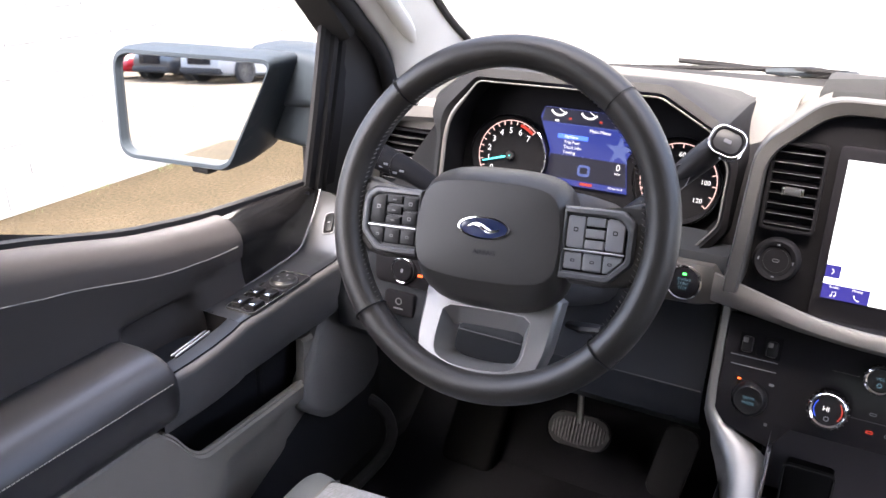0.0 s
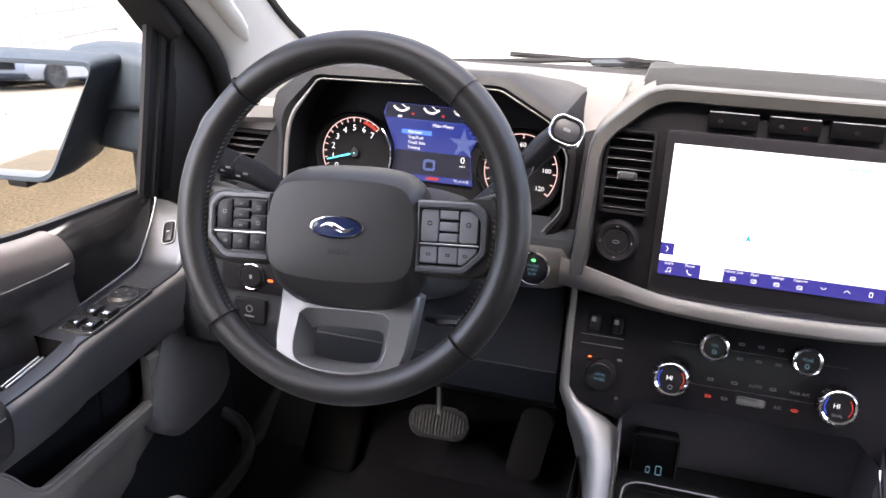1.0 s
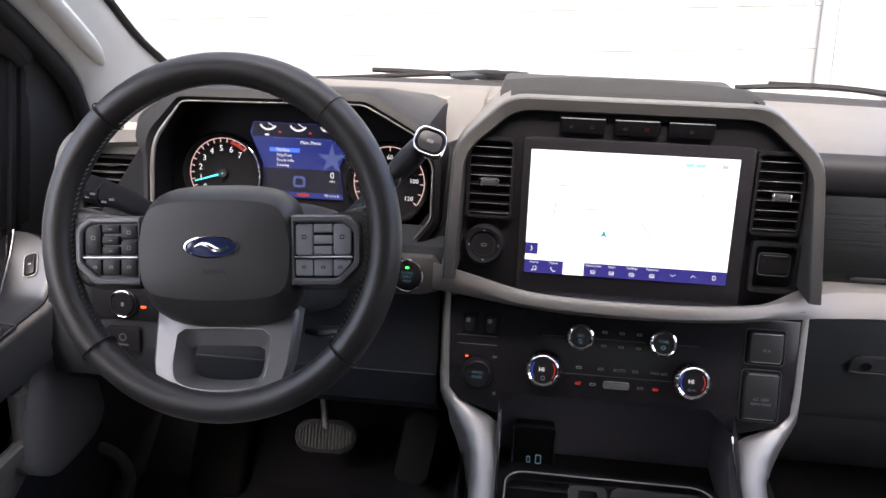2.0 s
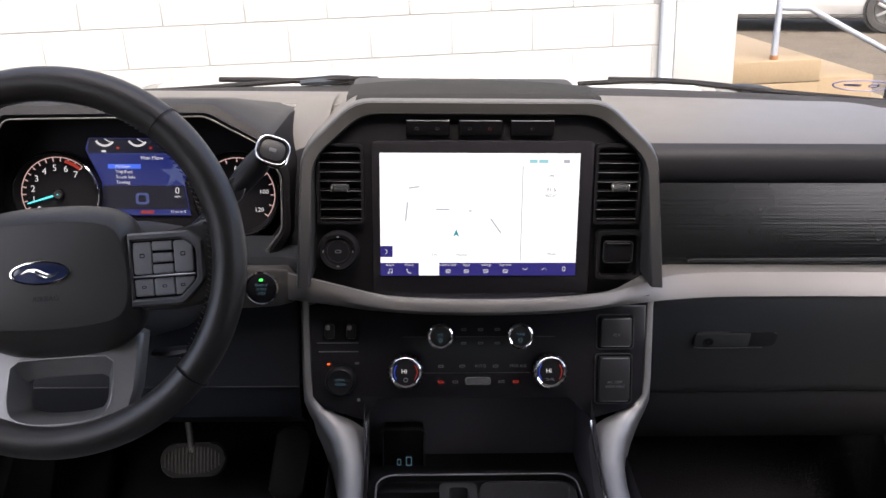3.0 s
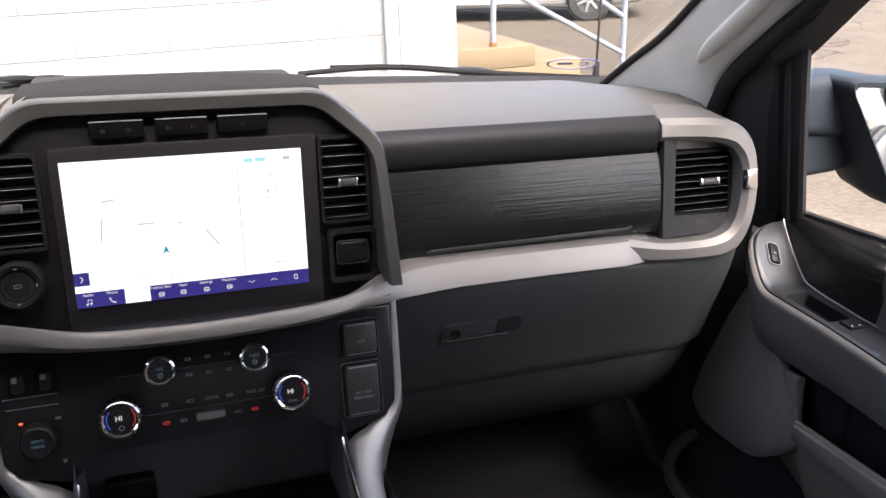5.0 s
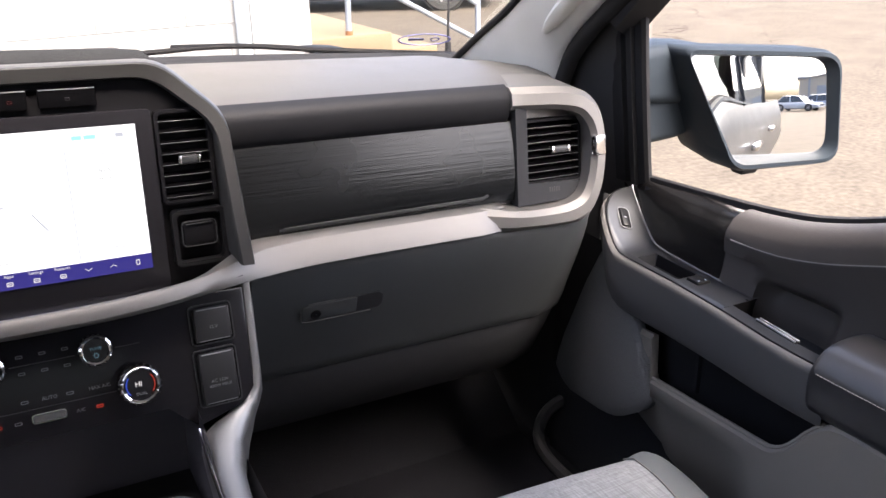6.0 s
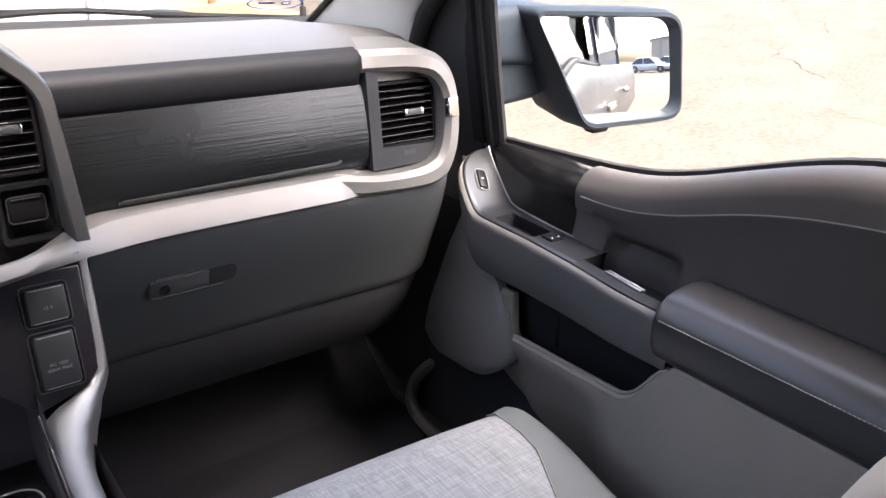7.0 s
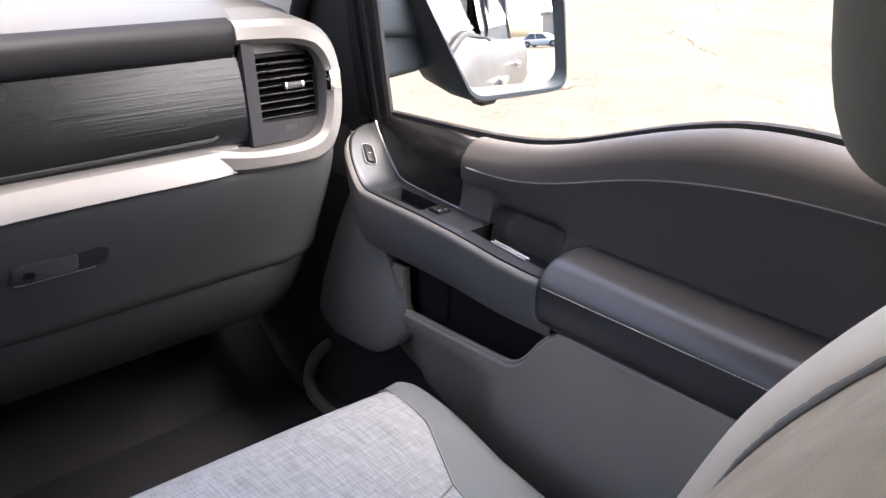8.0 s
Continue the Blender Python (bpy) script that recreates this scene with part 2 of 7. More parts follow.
def loft(rows, closed=False, caps=False, loop=False):
    """A skin over rows of points. closed: each row is a ring; loop: the last row joins the first."""
    bm = bmesh.new()
    vs = [[bm.verts.new(p) for p in r] for r in rows]
    k = len(rows[0])
    for i in range(len(rows) if loop else len(rows) - 1):
        a, b = vs[i], vs[(i + 1) % len(vs)]
        for j in range(k if closed else k - 1):
            bm.faces.new((a[j], a[(j + 1) % k], b[(j + 1) % k], b[j]))
    if caps:
        bm.faces.new(vs[0])
        bm.faces.new(vs[-1][::-1])
    return bm


def plate(pts, m, w0, w1, r=0.0, seg=2):
    """A flat outline (u, v) given thickness from w0 to w1, laid into the world by m."""
    bm = bmesh.new()
    lo = [bm.verts.new((p[0], p[1], w0)) for p in pts]
    hi = [bm.verts.new((p[0], p[1], w1)) for p in pts]
    n = len(pts)
    bm.faces.new(lo[::-1])
    top = bm.faces.new(hi)
    for i in range(n):
        bm.faces.new((lo[i], lo[(i + 1) % n], hi[(i + 1) % n], hi[i]))
    if r > 0:
        bmesh.ops.bevel(bm, geom=list(top.edges), offset=r, segments=seg, profile=0.5, affect="EDGES", clamp_overlap=True)
    bmesh.ops.transform(bm, matrix=m, verts=bm.verts)
    return bm


def ring_plate(outer, inner, m, w0, w1):
    """A flat frame between two outlines of equally many points."""
    mk = lambda pts, w: [m @ Vector((p[0], p[1], w)) for p in pts]
    return loft([mk(outer, w0), mk(outer, w1), mk(inner, w1), mk(inner, w0)], closed=True, loop=True)


def rounded(w, h, r, n=4, cx=0.0, cy=0.0):
    r = min(r, w / 2 - 1e-5, h / 2 - 1e-5)
    pts = []
    for sx, sy, a0 in ((1, 1, 0), (-1, 1, 90), (-1, -1, 180), (1, -1, 270)):
        for i in range(n + 1):
            a = radians(a0 + 90 * i / n)
            pts.append((cx + sx * (w / 2 - r) + r * math.cos(a), cy + sy * (h / 2 - r) + r * math.sin(a)))
    return pts


def circle(r, n=40, cx=0.0, cy=0.0):
    return [(cx + r * math.cos(2 * math.pi * i / n), cy + r * math.sin(2 * math.pi * i / n)) for i in range(n)]


def tube(pts, r, seg=8, closed=False, flat=1.0):
    pts = [Vector(p) for p in pts]
    n = len(pts)
    rows = []
    up = Vector((0, 0, 1))
    for i, p in enumerate(pts):
        if closed:
            d = pts[(i + 1) % n] - pts[i - 1]
        else:
            d = pts[min(i + 1, n - 1)] - pts[max(i - 1, 0)]
        d.normalize()
        s = d.cross(up)
        if s.length < 0.05:
            s = d.cross(Vector((0, 1, 0)))
        s.normalize()
        t = s.cross(d)
        rr = r[i] if isinstance(r, (list, tuple)) else r
        rows.append([p + rr * (math.cos(2 * math.pi * k / seg) * s + flat * math.sin(2 * math.pi * k / seg) * t) for k in range(seg)])
    return loft(rows, closed=True, caps=not closed, loop=closed)


def lathe(profile, m, n=40):
    """Profile of (radius, w) turned about the local z of m."""
    rows = [[m @ Vector((r * math.cos(2 * math.pi * i / n), r * math.sin(2 * math.pi * i / n), w)) for i in range(n)] for r, w in profile]
    return loft(rows, closed=True)


def face(x, y, z, lean=0.0, spin=0.0, yaw=0.0):
    """A frame whose x runs right, y up along a face that leans back by lean degrees, z out of it, towards -y."""
    return Matrix.Translation((x, y, z)) @ Matrix.Rotation(radians(yaw), 4, "Z") @ Matrix.Rotation(radians(90 - lean), 4, "X") @ Matrix.Rotation(radians(spin), 4, "Z")


def writing(text, size, m, w=0.0004, align="CENTER"):
    """Letters as a thin mesh on the face m."""
    cu = bpy.data.curves.new("tmp", "FONT")
    cu.body, cu.size, cu.align_x, cu.align_y, cu.extrude = text, size, align, "CENTER", w / 2
    cu.resolution_u = 2
    ob = bpy.data.objects.new("tmp", cu)
    scene.collection.objects.link(ob)
    bpy.context.view_layer.update()
    me = bpy.data.meshes.new_from_object(ob.evaluated_get(bpy.context.evaluated_depsgraph_get()))
    bm = bmesh.new()
    bm.from_mesh(me)
    bpy.data.objects.remove(ob)
    bpy.data.curves.remove(cu)
    bpy.data.meshes.remove(me)
    bmesh.ops.transform(bm, matrix=m @ Matrix.Translation((0, 0, w)), verts=bm.verts)
    return bm


# ---- cab shell ----
def plain(name, bm, material, label, category, sharp=38):
    return solid(name, bm, material, label, category, kind="structure", sharp=sharp)


plain("floor", rbox(-0.86, 0.86, -1.35, 1.62, 0.56, 0.60), CARPET, "black carpeted cab floor in deep shade", "floor")
plain("firewall", loft([[(x, 1.30, 0.60), (x, 1.46, 0.72), (x, 1.55, 1.05), (x, 1.58, 1.30)] for x in (-0.86, 0.86)]), CARPET, "black carpeted bulkhead behind the pedals", "wall")
roof_rows = []
for x in (-0.74, -0.5, -0.2, 0.2, 0.5, 0.74):
    d = 0.03 * (x / 0.74) ** 2
    roof_rows.append([(x, 0.72, 1.80 - d), (x, 0.60, 1.835 - d), (x, 0.1, 1.86 - d), (x, -0.7, 1.86 - d), (x, -1.32, 1.81 - d)])
plain("ceiling", joined(loft(roof_rows), loft([[(p[0] * 1.05, p[1] * 1.02, p[2] + 0.05) for p in r] for r in roof_rows])), LINER, "pale grey cloth headliner under the cab roof", "ceiling")
plain("wall_rear", joined(rbox(-0.86, 0.86, -1.42, -1.36, 0.56, 1.28), rbox(-0.86, -0.55, -1.42, -1.36, 1.28, 1.86), rbox(0.55, 0.86, -1.42, -1.36, 1.28, 1.86), rbox(-0.55, 0.55, -1.42, -1.36, 1.72, 1.86)), PADGREY, "dark grey rear wall of the cab with a wide window opening", "wall")
for s, side in ((-1, "driver"), (1, "passenger")):
    X = lambda x: s * x
    # rear half of the side: lower panel and two posts, the rear side window left open
    bm = joined(rbox(min(X(0.86), X(0.91)), max(X(0.86), X(0.91)), -1.42, -0.30, 0.56, 1.26, 0.01),
                rbox(min(X(0.80), X(0.90)), max(X(0.80), X(0.90)), -0.37, -0.28, 1.26, 1.80, 0.01),
                rbox(min(X(0.80), X(0.90)), max(X(0.80), X(0.90)), -1.42, -1.15, 1.26, 1.80, 0.01),
                rbox(min(X(0.74), X(0.86)), max(X(0.74), X(0.86)), -1.42, 0.62, 1.78, 1.90, 0.02))
    plain("wall_" + side, bm, PADGREY, "dark rear side trim and posts of the cab", "wall")
    # windscreen pillar trim between the glass edge and the door seal, with a moulded ridge
    EDGE = ((0.776, 1.475, 1.332), (0.766, 1.36, 1.398), (0.760, 1.267, 1.446), (0.752, 1.153, 1.532), (0.735, 0.95, 1.668), (0.715, 0.72, 1.800))
    SEALS = ((0.838, 1.262, 1.285), (0.831, 1.228, 1.345), (0.820, 1.188, 1.408), (0.803, 1.070, 1.490), (0.782, 0.900, 1.600), (0.757, 0.65, 1.765))
    sec, ridge_ = [], []
    for e, q in zip(soft(EDGE, 2), soft(SEALS, 2)):
        e, q = Vector((X(e.x), e.y, e.z)), Vector((X(q.x), q.y, q.z))
        at = lambda f, k: e.lerp(q, f) + Vector((X(-0.55), -0.75, 0.1)) * k
        sec.append([at(0, 0), at(0.06, 0.006), at(0.25, 0.012), at(0.5, 0.016), at(0.75, 0.014), at(0.92, 0.007), q, q + Vector((X(0.05), 0.02, 0)), e + Vector((X(0.06), 0.02, 0.01))])
        ridge_.append(at(0.62, 0.016))
    pil = plain("pillar_" + side, loft(sec, closed=True, caps=True), PILLAR, "pale grey moulded windscreen pillar trim", "pillar", 50)
    n_ = len(ridge_)
    part("ridge", tube(ridge_[9:], [0.006, 0.013] + [0.016] * (n_ - 11), 10, flat=0.8), PILLAR, pil, "moulded ridge of the pillar")
    part("glass_band", tube([Vector((X(p.x - 0.003), p.y, p.z + 0.003)) for p in soft(EDGE, 2)], 0.0065, 8), RUBBER, pil, "black edge band of the windscreen")
    part("door_seal", tube([Vector((X(p.x + 0.011), p.y - 0.004, p.z - 0.010)) for p in soft(((0.842, 1.285, 1.20),) + SEALS, 2)], 0.014, 10), RUBBER, pil, "black rubber door seal")

for s, side in ((-1, "driver"), (1, "passenger")):
    plain("hinge_post_" + side, rbox(min(s * 0.90, s * 0.99), max(s * 0.90, s * 0.99), 1.16, 1.55, 0.5, 1.36, 0.01), KNEE, "dark hinge post trim ahead of the door", "post")

# windscreen, bowed forward in the middle
rows = []
for i in range(13):
    x = -0.80 + 1.6 * i / 12
    bow = 1 - (x / 0.80) ** 2
    rows.append([(x * (1 - 0.09 * f), 1.485 + 0.14 * bow - f * (0.79 + 0.02 * bow), 1.335 + 0.47 * f + 0.02 * bow * math.sin(3.14 * f)) for f in (0, 0.25, 0.5, 0.75, 1)])
ws = plain("windscreen", loft(rows), SHIELD, "clear bowed laminated windscreen", "window")


# ---- dashboard ----
dash = thing("dashboard", (0, 1.2, 0.9), "charcoal truck dashboard with satin silver trim and wide touchscreen", "dashboard")


def yscreen(z):
    return 1.031 + (z - 1.198) * 0.117


# upper pads
def pad_section(x, front=1.072, lift=0.0, back=1.62):
    bow = 0.12 * (1 - (x / 0.8) ** 2)
    pts = [(back, 1.315), (1.47 + bow, 1.345 + lift * 0.3), (1.36, 1.368 + lift * 0.6), (1.25, 1.374 + lift), (1.14, 1.371 + lift), (front + 0.012, 1.363 + lift), (front + 0.003, 1.359), (front - 0.001, 1.350), (front + 0.002, 1.322), (front + 0.008, 1.315), (front + 0.04, 1.314)]
    return [Vector((x, p.x, p.y)) for p in soft([(a, b, 0) for a, b in pts], 2)]


xs = [0.222, 0.226, 0.24, 0.30, 0.38, 0.46, 0.54, 0.60, 0.634]
rows = []
for x in xs:
    e0 = 1.0 if x < 0.226 else 0.0
    rows.append([p + Vector((0.03 * max(0, min(1, (p.y - 1.07) / 0.08)) * (x > 0.62), 0, -0.004 * e0)) for p in pad_section(x)])
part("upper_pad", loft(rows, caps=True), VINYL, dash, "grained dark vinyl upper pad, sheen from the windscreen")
# dark skin over the pad's front, shade put into its colour
part("pad_edge_shade", loft([[Vector((x, 1.072 + a, z)) for a, z in ((0.0150, 1.3652), (0.0075, 1.3618), (0.0020, 1.3575), (-0.0020, 1.3525), (-0.0038, 1.346), (-0.001, 1.322), (0.006, 1.3135), (0.03, 1.3125))] for x in (0.226, 0.30, 0.40, 0.50, 0.60, 0.6335)]), PADEDGE, dash, "front edge of the pad, darkened for shade")
# outer passenger corner falling to the pillar
for s in (1, -1):
    rows = []
    for x in (0.640, 0.69, 0.73, 0.77, 0.80, 0.832):
        k = max(0, (x - 0.70) / 0.14)
        rows.append([Vector((s * x, y, z)) for y, z in ((1.56, 1.30), (1.46, 1.338 - 0.01 * k), (1.36, 1.362 - 0.015 * k), (1.27, 1.370 - 0.02 * k), (1.16 + 0.09 * k * (x > 0.75), 1.368 - 0.025 * k), (1.10 + 0.13 * k * (x > 0.75), 1.358 - 0.03 * k))])
    part("corner_pad", loft(rows), VINYL, dash)
# driver side: low shelf in front of the windscreen, then the hood over the gauges
rows = []
for x in (-0.70, -0.66, -0.60, -0.5, -0.42, -0.34, -0.28, -0.24, -0.19):
    rows.append([Vector((x, y, z)) for y, z in ((1.62, 1.315), (1.50, 1.352), (1.40, 1.376), (1.30, 1.383), (1.255, 1.383), (1.245, 1.375))])
part("driver_pad", loft(rows), VINYL, dash)

OUT = [(-0.664, 1.20), (-0.660, 1.322), (-0.675, 1.350), (-0.668, 1.373), (-0.608, 1.420), (-0.338, 1.422), (-0.268, 1.382), (-0.243, 1.335), (-0.244, 1.250), (-0.280, 1.200)]
INN = [(-0.650, 1.20), (-0.6455, 1.31), (-0.642, 1.335), (-0.635, 1.352), (-0.600, 1.398), (-0.350, 1.403), (-0.282, 1.368), (-0.257, 1.328), (-0.258, 1.258), (-0.290, 1.215)]


def open_round(pts, r=0.022):
    """Rounds only the inner corners, keeping straight runs straight."""
    out = [Vector((*pts[0], 0))]
    for a, b, c in zip(pts, pts[1:], pts[2:]):
        a, b, c = Vector((*a, 0)), Vector((*b, 0)), Vector((*c, 0))
        d0, d1 = (a - b).normalized() * r, (c - b).normalized() * r
        for f in (0, 0.25, 0.5, 0.75, 1):
            out.append((b + d0) * (1 - f) ** 2 + b * 2 * f * (1 - f) + (b + d1) * f * f)
    out.append(Vector((*pts[-1], 0)))
    return out


out_s, inn_s = open_round(OUT, 0.008), open_round(INN, 0.008)
yb = lambda z: 1.045 + (z - 1.25) * 0.13


def binn(t, dy):
    return [Vector((p.x, yb(p.y) + dy, p.y)) for p in t]


back = [Vector((-0.455 + (p.x + 0.455) * (1.14 if p.x < -0.455 else 1.05), 1.30, min(p.y, 1.374))) for p in out_s]
hood = [binn(inn_s, 0.006), [a.lerp(b, 0.3) + Vector((0, -0.006, 0)) for a, b in zip(binn(inn_s, 0), binn(out_s, 0))], [a.lerp(b, 0.8) + Vector((0, -0.002, 0)) for a, b in zip(binn(inn_s, 0), binn(out_s, 0))], binn(out_s, 0.012), [a.lerp(b, 0.5) + Vector((0, 0, 0.006)) for a, b in zip(binn(out_s, 0.012), back)], back]
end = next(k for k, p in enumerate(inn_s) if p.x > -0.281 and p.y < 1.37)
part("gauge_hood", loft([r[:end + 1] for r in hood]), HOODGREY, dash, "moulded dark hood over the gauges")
# rest of the same hood skin, blackened to paint the shade beside the arch
part("hood_end_shade", loft([r[end:] for r in hood]), CLUSTER, dash, "inner end of the gauge hood, blackened for shade")
part("hood_inner", loft([binn(inn_s, 0.006), [Vector((-0.455 + (p.x + 0.455) * 0.985, 1.16, p.z + 0.004 if p.z > 1.30 else p.z)) for p in binn(inn_s, 0)]]), CLUSTER, dash)
part("hood_trim", tube(binn(inn_s, -0.001), [0.0032 if p.x < -0.63 else 0.0013 for p in inn_s], 6), SILVER, dash, "thin bright edge round the gauge opening")

# gauge cluster
cl = face(-0.455, 1.118, 1.29, 11)
cluster = part("gauge_panel", plate([(-0.225, -0.11), (0.20, -0.11), (0.20, 0.05), (0.125, 0.103), (-0.165, 0.103), (-0.222, 0.05)], cl, -0.01, 0.0, 0), CLUSTER, dash, "black gauge cluster with two dials and a blue display")


def dial(cx, r, marks, a0, a1, labels, needle):
    d = cl @ Matrix.Translation((cx, -0.006, 0))
    g = part("dial", lathe([(r * 1.06, 0.0), (r * 1.06, 0.012), (r * 1.0, 0.016), (r * 0.96, 0.012), (r * 0.92, 0.003), (0.001, 0.003)], d, 48), CLUSTER, cluster, "round black dial")
    part("dial_ring", lathe([(r * 1.05, 0.010), (r * 1.055, 0.0165), (r * 1.03, 0.0175), (r * 1.02, 0.012)], d, 48), CHROME, cluster)
    bm = bmesh.new()
    for i in range(marks):
        a = radians(a0 + (a1 - a0) * i / (marks - 1))
        k = d @ Matrix.Rotation(a, 4, "Z")
        bm = joined(bm, rbox(r * 0.80, r * 0.90, -0.0007, 0.0007, 0.0034, 0.0040, m=k))
    part("tick_marks", bm, DIALPINK, cluster)
    arc = [d @ Vector((r * 0.905 * math.cos(radians(a0 + (a1 - a0) * i / 40)), r * 0.905 * math.sin(radians(a0 + (a1 - a0) * i / 40)), 0.004)) for i in range(41)]
    part("dial_arc", tube(arc, 0.0007, 5), DIALPINK, cluster)
    for i, t in enumerate(labels):
        if t:
            a = radians(a0 + (a1 - a0) * i / (len(labels) - 1))
            part("numeral", writing(t, r * (0.22 if len(t) < 2 else 0.16), d @ Matrix.Translation((r * 0.64 * math.cos(a), r * 0.64 * math.sin(a), 0.0032))), WHITE_INK, cluster)
    if needle is not None:
        k = d @ Matrix.Rotation(radians(needle), 4, "Z")
        part("needle", plate([(0.0, -0.0015), (r * 0.80, -0.0008), (r * 0.80, 0.0008), (0.0, 0.0015)], k, 0.006, 0.007), CYAN_LIT, cluster, "glowing cyan needle")
        part("needle_hub", lathe([(r * 0.13, 0.003), (r * 0.13, 0.008), (r * 0.10, 0.010), (0.001, 0.010)], d, 24), PIANO, cluster)


dial(-0.114, 0.0555, 15, 217, 48, ("0", "1", "2", "3", "4", "5", "6", "7"), 197)
dial(0.128, 0.0555, 15, 217, -37, ("0", "20", "40", "60", "80", "100", "120"), None)
arc = [cl @ Vector((-0.115 + 0.046 * math.cos(radians(a)), -0.006 + 0.046 * math.sin(radians(a)), 0.0045)) for a in range(48, 78, 3)]
part("red_zone", tube(arc, 0.0022, 6), RED_LIT, cluster)
hexa = [(-0.070, 0.070), (0.068, 0.070), (0.074, 0.055), (0.055, 0.010), (0.062, -0.035), (-0.062, -0.035), (-0.055, 0.010), (-0.075, 0.055)]
part("info_display", plate(hexa, cl, 0.001, 0.004), CLUBLUE, cluster, "lit blue information display")
part("display_low", plate([(-0.054, 0.006), (0.0555, 0.006), (0.0605, -0.0265), (-0.0605, -0.0265)], cl, 0.0042, 0.0046), CLUDARK, cluster)
part("display_top", plate([(-0.0695, 0.0695), (0.0675, 0.0695), (0.0725, 0.0500), (-0.0725, 0.0500)], cl, 0.0042, 0.0046), CLUDARK, cluster)
part("menu_highlight", plate([(-0.046, 0.035), (-0.002, 0.035), (-0.002, 0.029), (-0.046, 0.029)], cl, 0.0042, 0.0048), CLUBRIGHT, cluster)
star = [(0.045 + (0.022 if k % 2 == 0 else 0.008) * math.cos(radians(90 + 36 * k)), 0.022 + (0.022 if k % 2 == 0 else 0.008) * math.sin(radians(90 + 36 * k))) for k in range(10)]
part("star_shape", plate(star, cl, 0.0042, 0.0046), CLULIGHT, cluster)
for t, u, v, sz, al in (("Main Menu", 0.014, 0.0435, 0.0068, "CENTER"), ("MyView", -0.036, 0.032, 0.0062, "LEFT"), ("Trip/Fuel", -0.036, 0.0245, 0.0062, "LEFT"), ("Truck Info", -0.036, 0.0175, 0.0062, "LEFT"), ("Towing", -0.036, 0.0105, 0.0062, "LEFT"), ("0", 0.046, -0.001, 0.013, "CENTER"), ("MPH", 0.046, -0.0095, 0.004, "CENTER"), ("92 mi to E", 0.046, -0.030, 0.005, "CENTER")):
    part("display_text", writing(t, sz, cl @ Matrix.Translation((u, v, 0.0048)), align=al), WHITE_INK, cluster)
for u in (-0.048, -0.004, 0.040):
    arc = [cl @ Vector((u + 0.0135 * math.cos(radians(a)), 0.0735 + 0.0135 * math.sin(radians(a)), 0.005)) for a in range(212, 332, 10)]
    part("mini_gauge", tube(arc, 0.0016, 5), WHITE_INK, cluster)
    part("mini_needle", tube([cl @ Vector((u, 0.0690, 0.0052)), cl @ Vector((u + 0.0085, 0.0640, 0.0052))], 0.0007, 5), WHITE_INK, cluster)
    part("mini_mark", plate(rounded(0.004, 0.0032, 0.0006, 2, u + 0.017, 0.0570), cl, 0.0048, 0.0052), RED_LIT, cluster)
part("display_rule", plate([(-0.050, 0.0492), (0.068, 0.0492), (0.068, 0.0486), (-0.050, 0.0486)], cl, 0.0048, 0.0052), CLULIGHT, cluster)
part("display_text", plate(rounded(0.006, 0.0028, 0.0006, 2, -0.050, 0.0525), cl, 0.0048, 0.0052), WHITE_INK, cluster)
part("odometer_bar", plate(rounded(0.018, 0.0042, 0.001, 2, 0.004, -0.0305), cl, 0.0048, 0.0052), RED_LIT, cluster)
part("truck_icon", ring_plate(rounded(0.018, 0.016, 0.004, 3, -0.002, -0.012), rounded(0.011, 0.009, 0.002, 3, -0.002, -0.012), cl, 0.0048, 0.0053), CLULIGHT, cluster)

# centre arch round the touchscreen
AO = [(-0.2315, 1.205), (-0.2275, 1.363), (-0.160, 1.425), (0.160, 1.425), (0.2275, 1.363), (0.2315, 1.205)]
AI = [(-0.2160, 1.205), (-0.2130, 1.354), (-0.150, 1.407), (0.150, 1.407), (0.2130, 1.354), (0.2160, 1.205)]


ao, ai = open_round(AO), open_round(AI)
ya = lambda z: 0.972 + (min(z, 1.398) - 1.20) * 0.42
A = lambda t, dy, out=0.0, up=0.0: [Vector((p.x + out * max(-1, min(1, p.x / 0.2)), ya(p.y) + dy, p.y + up * min(1, max(0, (p.y - 1.25) / 0.15)))) for p in t]
mixed = lambda f, dy: [a.lerp(b, f) + Vector((0, dy, 0)) for a, b in zip(A(ai, 0), A(ao, 0))]
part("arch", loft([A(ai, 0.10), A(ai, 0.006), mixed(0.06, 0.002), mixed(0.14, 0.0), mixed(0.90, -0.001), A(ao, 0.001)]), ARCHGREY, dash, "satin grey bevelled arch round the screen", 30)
# highlight painted on the outer edge, shade on the flank behind it
part("arch_lit_edge", loft([A(ao, 0.001), A(ao, 0.0035, 0.0008, 0.001), A(ao, 0.010, 0.0022, 0.0022), A(ao, 0.014, 0.0020, 0.0012), A(ao, 0.018, 0.0020, -0.001)]), ARCHLIT, dash, "satin grey outer edge of the arch, highlight put into its colour")
part("arch_flank_shade", loft([A(ao, 0.018, 0.0020, -0.001), A(ao, 0.05, 0.006, -0.014), A(ao, 0.10, 0.010, -0.05)]), PADEDGE, dash, "flank behind the arch, shade put into its colour")
for s in (-1, 1):
    slope = [p for p in ao if p.x * s > 0.150 and p.y > 1.335]
    part("arch_shoulder", loft([A(slope, 0.012, 0.0012, -0.001), A(slope, 0.06, 0.005, -0.005), A(slope, 0.13, 0.009, -0.012), A(slope, 0.22, 0.014, -0.022), A(slope, 0.30, 0.019, -0.036), A(slope, 0.38, 0.024, -0.055)]), VINYL, dash, "vinyl shoulder sloping from the arch to the pad", 60)
